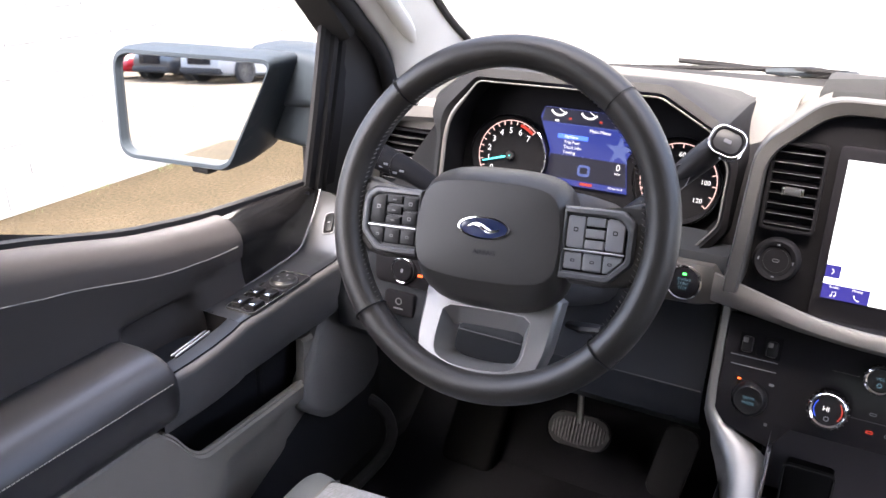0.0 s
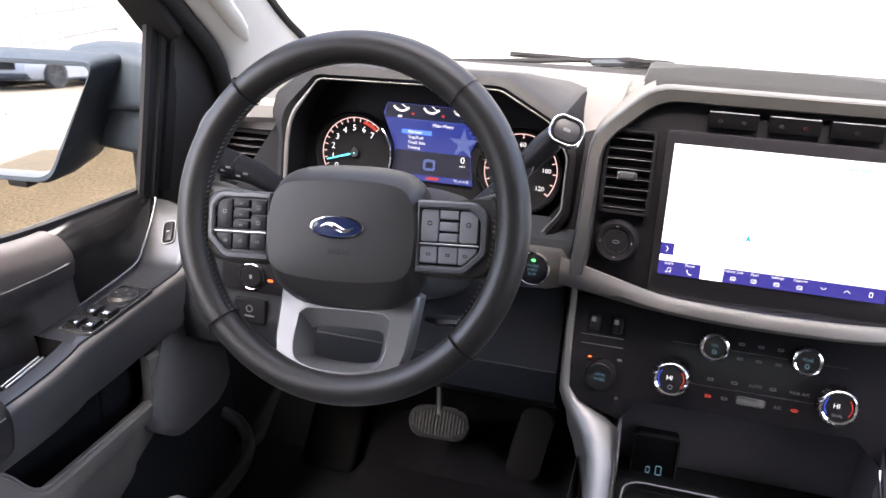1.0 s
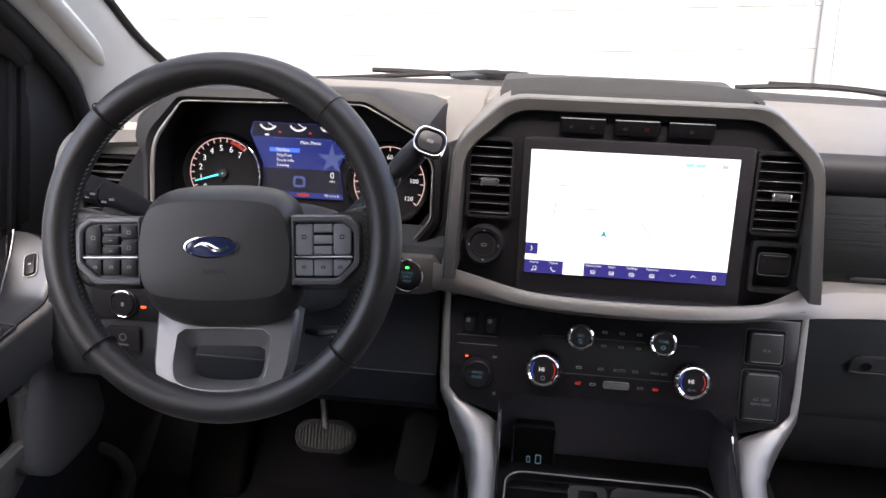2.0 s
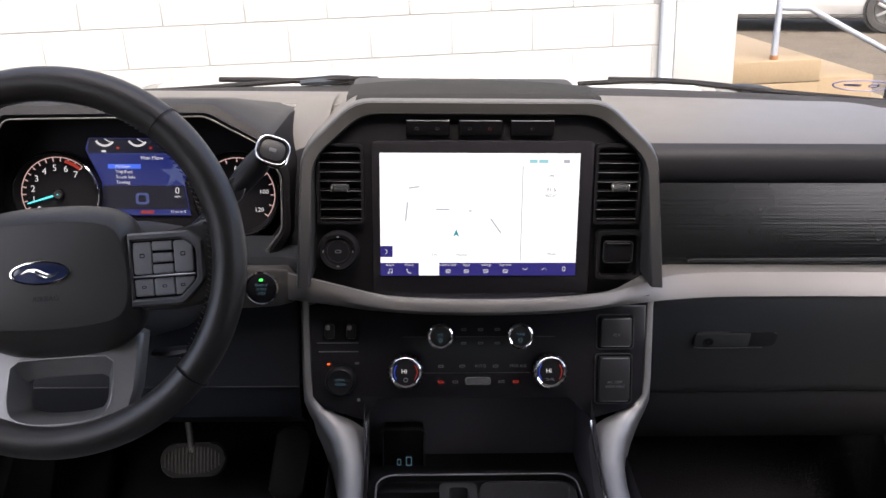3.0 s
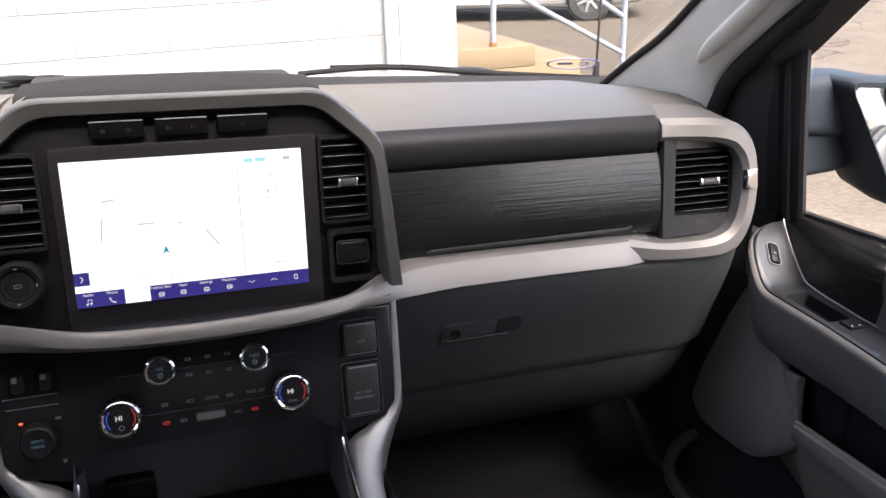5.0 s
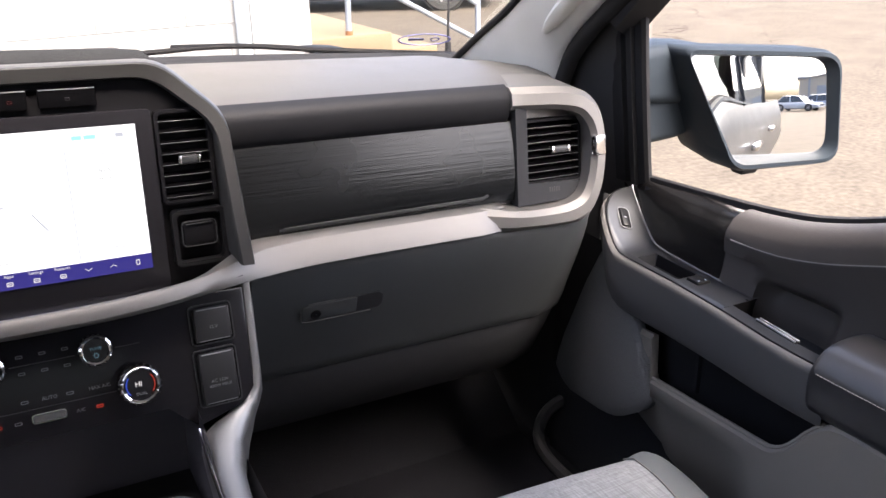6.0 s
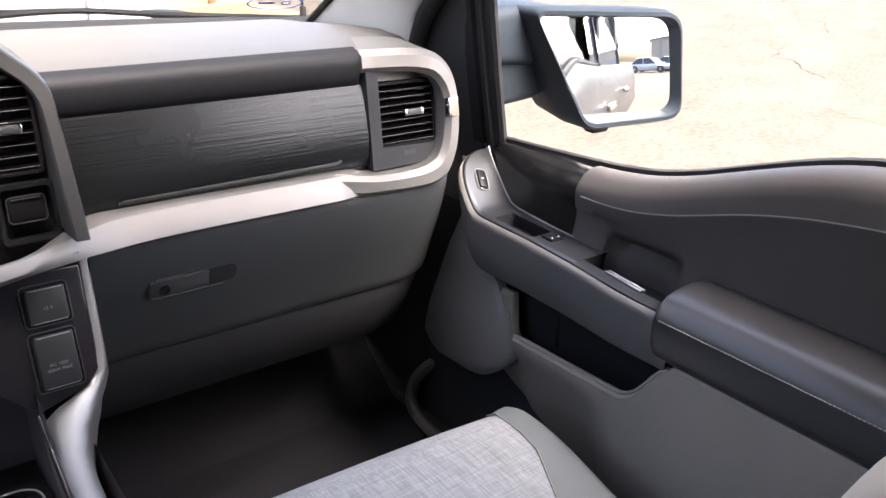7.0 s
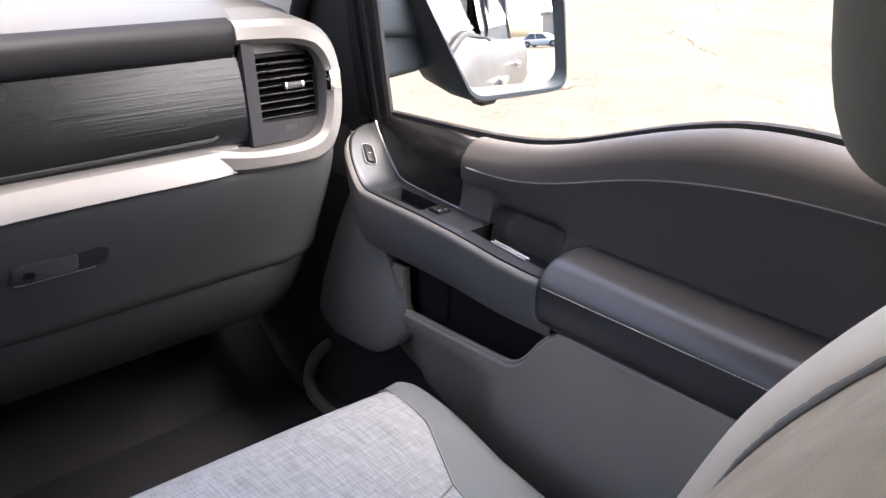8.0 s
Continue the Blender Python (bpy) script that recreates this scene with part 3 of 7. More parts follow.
part("arch_panel", plate([(-0.222, -0.19), (0.222, -0.19), (0.222, 0.0), (0.156, 0.054), (-0.156, 0.054), (-0.222, 0.0)], face(0, 1.058, 1.36, 6.7), -0.03, -0.004, 0), CLUSTER, dash)

sp = face(0, yscreen(1.279), 1.279, 6.7)
screen = part("touchscreen", plate(rounded(0.288, 0.206, 0.006, 3, 0.004, -0.006), sp, -0.012, -0.0012, 0.002), PIANO, dash, "wide gloss black touchscreen showing a pale map")
part("display", plate([(-0.1295, -0.0815), (0.1295, -0.0815), (0.1295, 0.0815), (-0.1295, 0.0815)], sp, -0.0012, 0.0), SCREENWHITE, screen, "lit white map display")
for u0, u1 in ((-0.1295, -0.079), (-0.052, 0.1295)):
    part("menu_bar", plate([(u0, -0.0815), (u1, -0.0815), (u1, -0.064), (u0, -0.064)], sp, 0.0002, 0.0006), SCREENBLUE, screen)
part("menu_arrow", plate([(-0.1295, -0.056), (-0.1135, -0.056), (-0.1135, -0.041), (-0.1295, -0.041)], sp, 0.0002, 0.0006), SCREENBLUE, screen)
part("arrow_mark", writing("›", 0.015, sp @ Matrix.Translation((-0.1215, -0.0475, 0.0006))), WHITE_INK, screen)
tabs = (("Audio", -0.117), ("Phone", -0.092), ("Vehicle Sett.", -0.040), ("Apps", -0.016), ("Settings", 0.010), ("Features", 0.036))
for t, u in tabs:
    part("menu_text", writing(t, 0.0046, sp @ Matrix.Translation((u, -0.0668, 0.0006))), WHITE_INK, screen)
    q = lambda a, b: sp @ Vector((u + a, -0.0755 + b, 0.001))
    if t == "Audio":
        part("menu_icon", joined(tube([q(-0.001, -0.0022), q(-0.001, 0.003), q(0.003, 0.003), q(0.003, -0.0015)], 0.00045, 5), plate(circle(0.0012, 10, u - 0.002, -0.0778), sp, 0.0006, 0.001), plate(circle(0.0012, 10, u + 0.002, -0.0772), sp, 0.0006, 0.001)), WHITE_INK, screen)
    elif t == "Phone":
        part("menu_icon", tube([q(-0.0028, 0.003), q(-0.0022, 0.0), q(0.0, -0.0022), q(0.003, -0.0028)], [0.0009, 0.0006, 0.0006, 0.0009], 6), WHITE_INK, screen)
    else:
        part("menu_icon", ring_plate(rounded(0.0066, 0.0048, 0.0012, 2, u, -0.0755), rounded(0.0050, 0.0030, 0.0008, 2, u, -0.0755), sp, 0.0006, 0.001), WHITE_INK, screen)
        part("menu_icon", tube([q(-0.002, 0.0), q(0.002, 0.0)], 0.0004, 5), WHITE_INK, screen)
for u, up in ((0.062, -1), (0.088, 1)):
    part("menu_chevron", tube([sp @ Vector((u - 0.0035, -0.0725 - 0.0013 * up, 0.001)), sp @ Vector((u, -0.0725 + 0.0013 * up, 0.001)), sp @ Vector((u + 0.0035, -0.0725 - 0.0013 * up, 0.001))], 0.0004, 5), WHITE_INK, screen)
part("menu_icon", ring_plate(rounded(0.0042, 0.0062, 0.001, 2, 0.114, -0.0725), rounded(0.0026, 0.0044, 0.001, 2, 0.114, -0.0725), sp, 0.0006, 0.001), WHITE_INK, screen)
part("map_divider", plate([(0.0550, -0.062), (0.0561, -0.062), (0.0561, 0.065), (0.0550, 0.065)], sp, 0.0002, 0.0005), SCREENPALE, screen)
part("map_position", plate([(-0.0340, -0.0285), (-0.030, -0.0260), (-0.0260, -0.0285), (-0.030, -0.0185)], sp, 0.0002, 0.0006), TEAL_LIT, screen, "small blue position arrow")
for t, u, v, sz in (("91.5", 0.093, 0.034, 0.0075), ("WCIC", 0.093, 0.026, 0.0058), ("FM", 0.093, 0.052, 0.0052), ("Mute", 0.097, -0.052, 0.0055), ("SW", -0.058, -0.053, 0.005), ("Mission", -0.022, -0.053, 0.005)):
    part("map_text", writing(t, sz, sp @ Matrix.Translation((u, v, 0.0003))), SCREENGREY, screen)
for u0, u1 in ((0.064, 0.074), (0.076, 0.088), (0.108, 0.116)):
    part("map_bar", plate([(u0, 0.069), (u1, 0.069), (u1, 0.0735), (u0, 0.0735)], sp, 0.0002, 0.0005), SCREENPALE if u0 > 0.1 else SCREENTEAL, screen)
for u, v, ln, an in ((-0.085, 0.037, 0.014, 8), (-0.095, 0.005, 0.026, 84), (-0.048, 0.008, 0.018, 0), (-0.012, 0.006, 0.004, 0), (0.022, -0.014, 0.024, -55)):
    k = sp @ Matrix.Translation((u, v, 0)) @ Matrix.Rotation(radians(an), 4, "Z")
    part("map_street", plate([(-ln / 2, -0.0009), (ln / 2, -0.0009), (ln / 2, 0.0009), (-ln / 2, 0.0009)], k, 0.0002, 0.0005), SCREENPALE, screen)

# row of three rocker buttons over the screen
for u in (-0.0675, 0.0, 0.0665):
    k = face(u, yscreen(1.391) + 0.0065, 1.391, 3)
    b = part("rocker_button", plate(rounded(0.056, 0.020, 0.002, 2), k, -0.006, 0.004, 0.0012), MATT, dash)
    part("button_edge", plate(rounded(0.055, 0.0010, 0.0004, 1, 0, 0.0094), k, 0.0035, 0.0048), PODGREY, b)
    for du in (-0.014, 0.012) if u < 0.05 else (0.0,):
        part("button_mark", ring_plate(rounded(0.0048, 0.0030, 0.001, 2, du, -0.001), rounded(0.0038, 0.002, 0.0006, 2, du, -0.001), k, 0.004, 0.0043), REDMARK if (u == 0.0 and du > 0) else OUTLET, b)


# vents
def vent(parent, x0, x1, z0, z1, y, lean, slats, tab_u, tab_v, label):
    cx, cz, w, h = (x0 + x1) / 2, (z0 + z1) / 2, x1 - x0, z1 - z0
    k = face(cx, y, cz, lean)
    v = part("air_vent", ring_plate(rounded(w + 0.008, h + 0.008, 0.006, 3), rounded(w, h, 0.004, 3), k, -0.03, 0.001), CLUSTER, parent, label)
    part("vent_back", plate(rounded(w, h, 0.004, 2), k, -0.034, -0.030), CLUSTER, v)
    for i in range(slats):
        t = -h / 2 + h * (i + 0.5) / slats
        m = k @ Matrix.Translation((0, t, -0.010)) @ Matrix.Rotation(radians(18), 4, "X")
        part("slat", rbox(-w / 2, w / 2, -0.0010, 0.0010, -0.011, 0.010, 0.0007, 1, m), MATT, v)
        # pale strip paints the light caught along the slat's upper edge
        part("slat_glint", rbox(-w / 2, w / 2, 0.0002, 0.0009, 0.0098, 0.0104, 0.0002, 1, m), PODFRAME, v)
    for i in range(4):
        u = -w / 2 + w * (i + 0.5) / 4
        part("vane", rbox(u - 0.0008, u + 0.0008, -h / 2, h / 2, -0.0295, -0.0225, 0, 1, k), CLUSTER, v)
    m = k @ Matrix.Translation((tab_u, tab_v, 0.001)) @ Matrix.Diagonal((1.0 if lean < 8 else 1.35, 1, 1, 1))
    part("vent_tab", rbox(-0.011, 0.011, -0.0045, 0.0045, -0.004, 0.006, 0.0016, 2, m), BUTTON, v)
    for e in (-1, 1):
        part("tab_end", rbox(-0.0018, 0.0018, -0.005, 0.005, -0.003, 0.0068, 0.001, 2, m @ Matrix.Translation((e * 0.0105, 0, 0))), CHROME, v)
    return v


vent(dash, -0.207, -0.154, 1.270, 1.368, yscreen(1.32) + 0.002, 6.7, 8, 0.0, -0.004, "tall black air vent beside the screen")
vent(dash, 0.154, 0.207, 1.270, 1.368, yscreen(1.32) + 0.002, 6.7, 8, 0.002, -0.003, "tall black air vent beside the screen")
# four-way knob under the driver's vent, blank switch under the other
kk = face(-0.184, yscreen(1.232), 1.232, 14)
kn = part("rotary_knob", lathe([(0.027, -0.01), (0.027, 0.006), (0.0255, 0.012), (0.023, 0.014), (0.019, 0.0125), (0.0175, 0.010), (0.001, 0.010)], kk, 40), CLUSTER, dash, "round black rotary knob with pale marks")
part("knob_mark", ring_plate(circle(0.0145, 24), circle(0.0141, 24), kk, 0.010, 0.0104), OUTLET, kn)
part("knob_mark", ring_plate(rounded(0.008, 0.004, 0.002, 3), rounded(0.0065, 0.0025, 0.001, 3), kk, 0.010, 0.0106), GREYINK, kn)
for a_ in range(4):
    part("knob_mark", rbox(-0.0016, 0.0016, 0.0185, 0.0200, 0.0125, 0.0138, 0, 1, kk @ Matrix.Rotation(radians(90 * a_), 4, "Z")), GREYINK, kn)
part("switch_frame", ring_plate(rounded(0.060, 0.066, 0.006, 3), rounded(0.050, 0.056, 0.005, 3), face(0.186, yscreen(1.226), 1.226, 6.7), -0.01, 0.003), SATIN, dash)
sw = part("blank_switch", plate(rounded(0.036, 0.026, 0.004, 3), face(0.185, yscreen(1.2305), 1.2305, 8), -0.008, 0.0035, 0.0015), CLUSTER, dash, "plain black switch blank")
part("switch_rim", tube([face(0.185, yscreen(1.2305), 1.2305, 8) @ Vector((a, b, 0.0022)) for a, b in rounded(0.039, 0.029, 0.005, 4)], 0.0006, 6, closed=True), BUTTON, sw)
part("switch_edge", plate(rounded(0.030, 0.0010, 0.0004, 1, 0, 0.0118), face(0.185, yscreen(1.2305), 1.2305, 8), 0.004, 0.0056), BUTTON, sw)

# speaker grille on top of the arch
gx = 0.180
rows = []
for y, z in ((1.172, 1.395), (1.174, 1.407), (1.182, 1.4125), (1.28, 1.412), (1.37, 1.402), (1.385, 1.385)):
    rows.append([Vector((x, y + 0.03 * (x / gx) ** 2 * (y > 1.3) * -1, z - 0.004 * (x / gx) ** 4)) for x in [gx * (i / 8 - 1) for i in range(17)]])
GRILLE = surf("speaker_mesh", (0.016, 0.016, 0.016), 0.7, grain=420, bump=0.9, var=0.8, dist=0.002, spec=0.1)
part("speaker_grille", loft(rows), GRILLE, dash, "fine-meshed dark speaker grille")
part("grille_base", rbox(-0.192, 0.192, 1.19, 1.50, 1.33, 1.385, 0.01), PADEDGE, dash)

# satin silver bar across the dashboard
BAR = [(-0.246, 0.992, 1.199), (-0.19, 0.980, 1.193), (-0.115, 0.962, 1.185), (0.0, 0.958, 1.183), (0.115, 0.962, 1.185), (0.19, 0.985, 1.186), (0.270, 1.016, 1.187), (0.40, 1.020, 1.187), (0.545, 1.020, 1.186), (0.580, 1.021, 1.1855), (0.620, 1.037, 1.183)]
bar = []
for i, p in enumerate(soft(BAR, 2)):
    far = min(1, max(0, (p.x - 0.17) / 0.09))
    h = 0.012 + 0.0045 * far + 0.009 * max(0, (-p.x - 0.12) / 0.15)
    sec = [(0.05, -h), (0.004, -h), (-0.001 - 0.002 * far, -h + 0.003), (-0.004 + 0.005 * far, -0.004), (-0.002 + 0.009 * far, 0.004), (0.003 + 0.011 * far, h - 0.003 + 0.001 * far), (0.008 + 0.016 * far, h - 0.003 + 0.004 * far), (0.013 + 0.037 * far, h - 0.006 + 0.008 * far)]
    bar.append([Vector((p.x, p.y + a, p.z + b)) for a, b in sec])
part("trim_bar", loft(bar, closed=True, caps=True), SILVER, dash, "satin silver bar along the dashboard", 32)
part("screen_shelf", loft([[Vector((x, y + 0.05 * max(0, (abs(x) - 0.12) / 0.1) * (y < 0.99) * 0.5, z)) for y, z in ((0.970, 1.184), (0.982, 1.186), (1.00, 1.183), (1.035, 1.172))] for x in (-0.222, -0.17, -0.12, 0, 0.12, 0.17, 0.222)]), PIANO, dash, "gloss black sill under the screen")
part("dash_core", rbox(-0.80, 0.80, 1.16, 1.55, 0.98, 1.31), KNEE, dash)
# bar end, stepping down round the passenger vent, and its twin at the driver's end
CO = [(0.575, 1.168), (0.700, 1.163), (0.757, 1.165), (0.786, 1.215), (0.790, 1.285), (0.775, 1.337), (0.733, 1.364), (0.634, 1.367)]
CI = [(0.575, 1.203), (0.640, 1.192), (0.735, 1.193), (0.757, 1.225), (0.762, 1.285), (0.752, 1.312), (0.728, 1.331), (0.634, 1.331)]
for s in (1, -1):
    cut = 0.0 if s > 0 else 0.668
    co, ci = soft([(s * max(a, cut), b, 0) for a, b in CO], 2), soft([(s * max(a, cut), b, 0) for a, b in CI], 2)
    yc = lambda z: 1.024 + (z - 1.18) * 0.13
    C = lambda t, dy: [Vector((p.x, yc(p.y) + dy + 0.014 * (p.y < 1.25) * max(0, (0.625 - abs(p.x)) / 0.05) + 0.024 * (p.y > 1.325) * min(1, max(0, (0.735 - abs(p.x)) / 0.09)), p.y - 0.005 * (p.y > 1.35) * min(1, max(0, (0.735 - abs(p.x)) / 0.09)))) for p in t]
    mid0 = [a.lerp(b, 0.25) + Vector((0, -0.006, 0)) for a, b in zip(C(ci, 0), C(co, 0))]
    mid1 = [a.lerp(b, 0.75) + Vector((0, -0.005, 0)) for a, b in zip(C(ci, 0), C(co, 0))]
    outb = [p + Vector((0, 0.075 if p.z > 1.30 else 0.05, 0.006 if p.z > 1.33 else 0)) for p in C(co, 0)]
    skin = [C(ci, 0.04), C(ci, 0.002), mid0, mid1, C(co, 0.004), outb]
    bm = loft(skin, caps=True)
    bm.faces.new([bm.verts.new(r[-1]) for r in skin])
    part("vent_surround", bm, SILVER, dash, "satin silver surround of the end vent", 32)
    vent(dash, min(s * 0.659, s * 0.752), max(s * 0.659, s * 0.752), 1.227, 1.312, 1.058, 9, 8, s * 0.010, 0.001, "black air vent at the dashboard's end")
    k = face(s * 0.71, 1.055, 1.262, 9)
    part("vent_panel", plate([((-0.069 if s > 0 else -0.045) * s, -0.068), (0.045 * s, -0.066), (0.05 * s, -0.040), (-0.050 * s, -0.037), (-0.050 * s, 0.072), ((-0.069 if s > 0 else -0.045) * s, 0.072)][::s], k, -0.02, 0.0), KNEE, dash)
    w = part("thumb_wheel", rbox(-0.016, 0.016, -0.005, 0.005, -0.004, 0.004, 0.0015, 2, face(s * 0.706, 1.052, 1.2130, 9)), SATIN, dash)
    for i in range(5):
        part("wheel_rib", rbox(-0.0007, 0.0007, -0.0035, 0.0035, 0.002, 0.0042, 0, 1, face(s * 0.706 - 0.008 + i * 0.004, 1.0512, 1.2130, 9)), BUTTON, w)
    part("badge", rbox(-0.0105, 0.0105, -0.014, 0.014, -0.006, 0.004, 0.001, 2, face(s * 0.770, 1.032, 1.277, 7.5, 0, s * 12)), CHROME, dash, "small bright badge set in the surround")
# passenger panel with its wood-like grain
pk = face(0.4405, 1.056, 1.2605, 10)
rows = []
for i in range(15):
    v = -0.056 + 0.112 * i / 14
    w = -1.5 * (v + 0.012) ** 2 if v > -0.012 else -3.2 * (v + 0.012) ** 2
    rows.append([pk @ Vector((u, v, w + dw)) for u, dw in ((-0.2, -0.02), (-0.2, 0.0), (-0.1, 0.0), (0.0, 0.0), (0.1, 0.0), (0.197, 0.0), (0.1995, -0.002), (0.2, -0.02))])
panel = part("grained_panel", loft(rows), GRAIN, dash, "black brushed wood-grain panel")
part("panel_lip", tube([pk @ Vector((-0.155, -0.049, 0.002)), pk @ Vector((0.14, -0.047, 0.002)), pk @ Vector((0.148, -0.043, 0.002))], 0.0022, 8), SATIN, panel)
part("lip_shine", tube([pk @ Vector((-0.15, -0.0462, 0.0028)), pk @ Vector((0.146, -0.0445, 0.0028))], 0.0006, 5), BUTTON, panel)
# start button block at the driver's end of the bar
st = part("start_block", plate([(-0.065, -0.027), (0.0, -0.024), (0.022, -0.018), (0.030, 0.008), (0.012, 0.026), (-0.05, 0.026), (-0.065, 0.018)], face(-0.262, 0.998, 1.194, 10), -0.05, 0.0, 0.003), BLOCKGREY, dash)
sk = face(-0.280, 0.997, 1.196, 10)
sb = part("start_button", lathe([(0.0185, -0.004), (0.0185, 0.004), (0.0165, 0.0055), (0.001, 0.0055)], sk, 36), PIANO, dash, "round black start button with green lamp")
part("start_ring", lathe([(0.0215, -0.003), (0.0215, 0.004), (0.0195, 0.005), (0.0185, 0.003)], sk, 36), CHROME, sb)
part("start_lamp", plate(rounded(0.0048, 0.0030, 0.001, 2, 0, 0.0110), sk, 0.0055, 0.0062), GREEN_LIT, sb)
for t, v in (("ENGINE", 0.004), ("START", -0.0015), ("STOP", -0.007)):
    part("start_text", writing(t, 0.0044, sk @ Matrix.Translation((0, v, 0.0056))), BLUEINK, sb)

# glove box and lower panel
gs = lambda x: [Vector((x, y, z)) for y, z in ((1.06, 1.176), (1.034, 1.168), (1.030, 1.150), (1.045, 1.095), (1.068, 1.035), (1.082, 0.992), (1.088, 0.985))]
rows = []
for x in (0.240, 0.246, 0.30, 0.45, 0.60, 0.72, 0.775, 0.797, 0.805):
    e = max(0, (x - 0.72) / 0.085)
    rows.append([p + Vector((0, 0.05 * e * e, 0)) for p in soft(gs(x), 1)])
gb = part("glove_box", loft(rows), GLOVE, dash, "grey plastic glove box door")
rows = [[Vector((x, y + 0.05 * max(0, (x - 0.7) / 0.1) ** 2, z)) for y, z in ((1.092, 0.986), (1.092, 0.975), (1.116, 0.925), (1.146, 0.868), (1.166, 0.856), (1.28, 0.88))] for x in (0.240, 0.30, 0.5, 0.7, 0.77, 0.80)]
# darker plastic than the glove box, to paint in the falling light
part("shaded_lower_panel", loft(rows), KNEE, dash)
hk = face(0.367, 1.0445, 1.094, -16)
# no hollow here: a flat dark plate carries the finger recess's shade
part("recess_shade", plate(rounded(0.116, 0.026, 0.009, 5, -0.001, 0.001), hk, -0.006, 0.0006), PADEDGE, gb, "flat dark plate standing in for the shaded finger recess")
part("latch_handle", plate(rounded(0.078, 0.0262, 0.004, 3, -0.020, 0), hk, 0.0, 0.0016, 0.0012), GLOVE, gb, "grey latch paddle with a keyhole")
# paler tubes paint the light caught along the recess rim
for edge in ([(-0.014, 0.0150), (-0.050, 0.0146)], [(-0.060, 0.004), (-0.0605, -0.008), (-0.057, -0.0138), (-0.048, -0.0152), (0.0, -0.0152), (0.040, -0.0150)]):
    part("latch_edge_light", tube([hk @ Vector((a, b, 0.0008)) for a, b in edge], 0.0010, 6), OUTLET, gb)
part("keyhole", lathe([(0.0072, 0.0024), (0.0072, 0.0036), (0.0060, 0.0040), (0.0050, 0.0030), (0.001, 0.0030)], hk @ Matrix.Translation((-0.040, -0.002, 0)), 24), CLUSTER, gb)

# control panel
cp = face(0, 0.99, 1.13, 17)
ctl = part("control_panel", plate([(-0.222, 0.040), (-0.219, -0.080), (-0.206, -0.097), (-0.150, -0.113), (-0.146, -0.100), (-0.132, -0.080), (0.120, -0.080), (0.142, -0.100), (0.150, -0.113), (0.206, -0.097), (0.219, -0.080), (0.222, 0.040)], cp, -0.012, 0.0, 0.003), PIANO, dash, "gloss black panel of audio and climate controls")


def chrome_knob(u, v, r, tall):
    m = cp @ Matrix.Translation((u, v, 0))
    k = part("dial_knob", lathe([(r * 0.98, 0.0), (r * 0.98, tall * 0.6), (r * 0.84, tall), (r * 0.78, tall * 1.02), (r * 0.75, tall * 0.95), (0.0002, tall * 0.95)], m, 40), PIANO, ctl, "round knob with a chrome ring")
    part("chrome_ring", lathe([(r * 0.99, tall * 0.62), (r * 1.03, tall * 0.80), (r * 0.97, tall * 1.0), (r * 0.86, tall * 1.08), (r * 0.77, tall * 1.04)], m, 40), CHROME, ctl)
    for i in range(20):
        a = radians(18 * i)
        part("grip_notch", rbox(r * 0.93, r * 1.02, -0.0008, 0.0008, tall * 0.80, tall * 1.02, 0, 1, m @ Matrix.Rotation(a, 4, "Z")), SATIN, ctl)
    return k, m, tall * 0.95


for u, v, t in ((-0.051, 0.001, "VOL"), (0.053, 0.001, "TUNE")):
    k, m, w = chrome_knob(u, v, 0.0172, 0.014)
    part("knob_text", writing(t, 0.0046, m @ Matrix.Translation((0, 0.002, w))), BLUEINK, ctl)
    part("knob_text", ring_plate(circle(0.0028, 14, 0, -0.0055), circle(0.0018, 14, 0, -0.0055), m, w, w + 0.0004), BLUEINK, ctl)
for u, v in ((-0.096, -0.044), (0.091, -0.044)):
    k, m, w = chrome_knob(u, v, 0.0222, 0.024)
    part("knob_text", writing("HI", 0.0078, m @ Matrix.Translation((-0.002, 0.001, w))), WHITE_INK, ctl)
    part("knob_text", writing("DUAL", 0.0045, m @ Matrix.Translation((0, -0.010, w))) if u > 0 else ring_plate(circle(0.003, 14, 0, -0.010), circle(0.002, 14, 0, -0.010), m, w, w + 0.0004), GREYINK, ctl)
    for a0, mt in ((140, KNOBBLUE), (-40, RED_LIT)):
        arc = [m @ Vector((0.0148 * math.cos(radians(a0 + 10 * i)), 0.0148 * math.sin(radians(a0 + 10 * i)), w + 0.0006)) for i in range(9)]
        part("knob_arc", tube(arc, 0.0006, 5), mt, ctl)
for v, u0, u1 in ((-0.002, -0.031, 0.033), (-0.050, -0.072, 0.068), (-0.002, -0.10, -0.071), (-0.002, 0.074, 0.10)):
    part("panel_line", rbox(u0, u1, v - 0.0004, v + 0.0004, 0.0, 0.0006, 0, 1, cp), BUTTON, ctl)
for u in (-0.020, 0.002, 0.024):
    for v in (0.0075, -0.0105):
        part("legend", ring_plate(rounded(0.0068, 0.0032, 0.0008, 2, u, v), rounded(0.0048, 0.0014, 0.0004, 2, u, v), cp, 0.0, 0.0005), GREYINK, ctl)
for t, u, v in (("AUTO", 0.002, -0.041), ("MAX A/C", 0.052, -0.041), ("A/C", 0.030, -0.062)):
    part("legend_text", writing(t, 0.0055, cp @ Matrix.Translation((u, v, 0.0))), GREYINK, ctl)
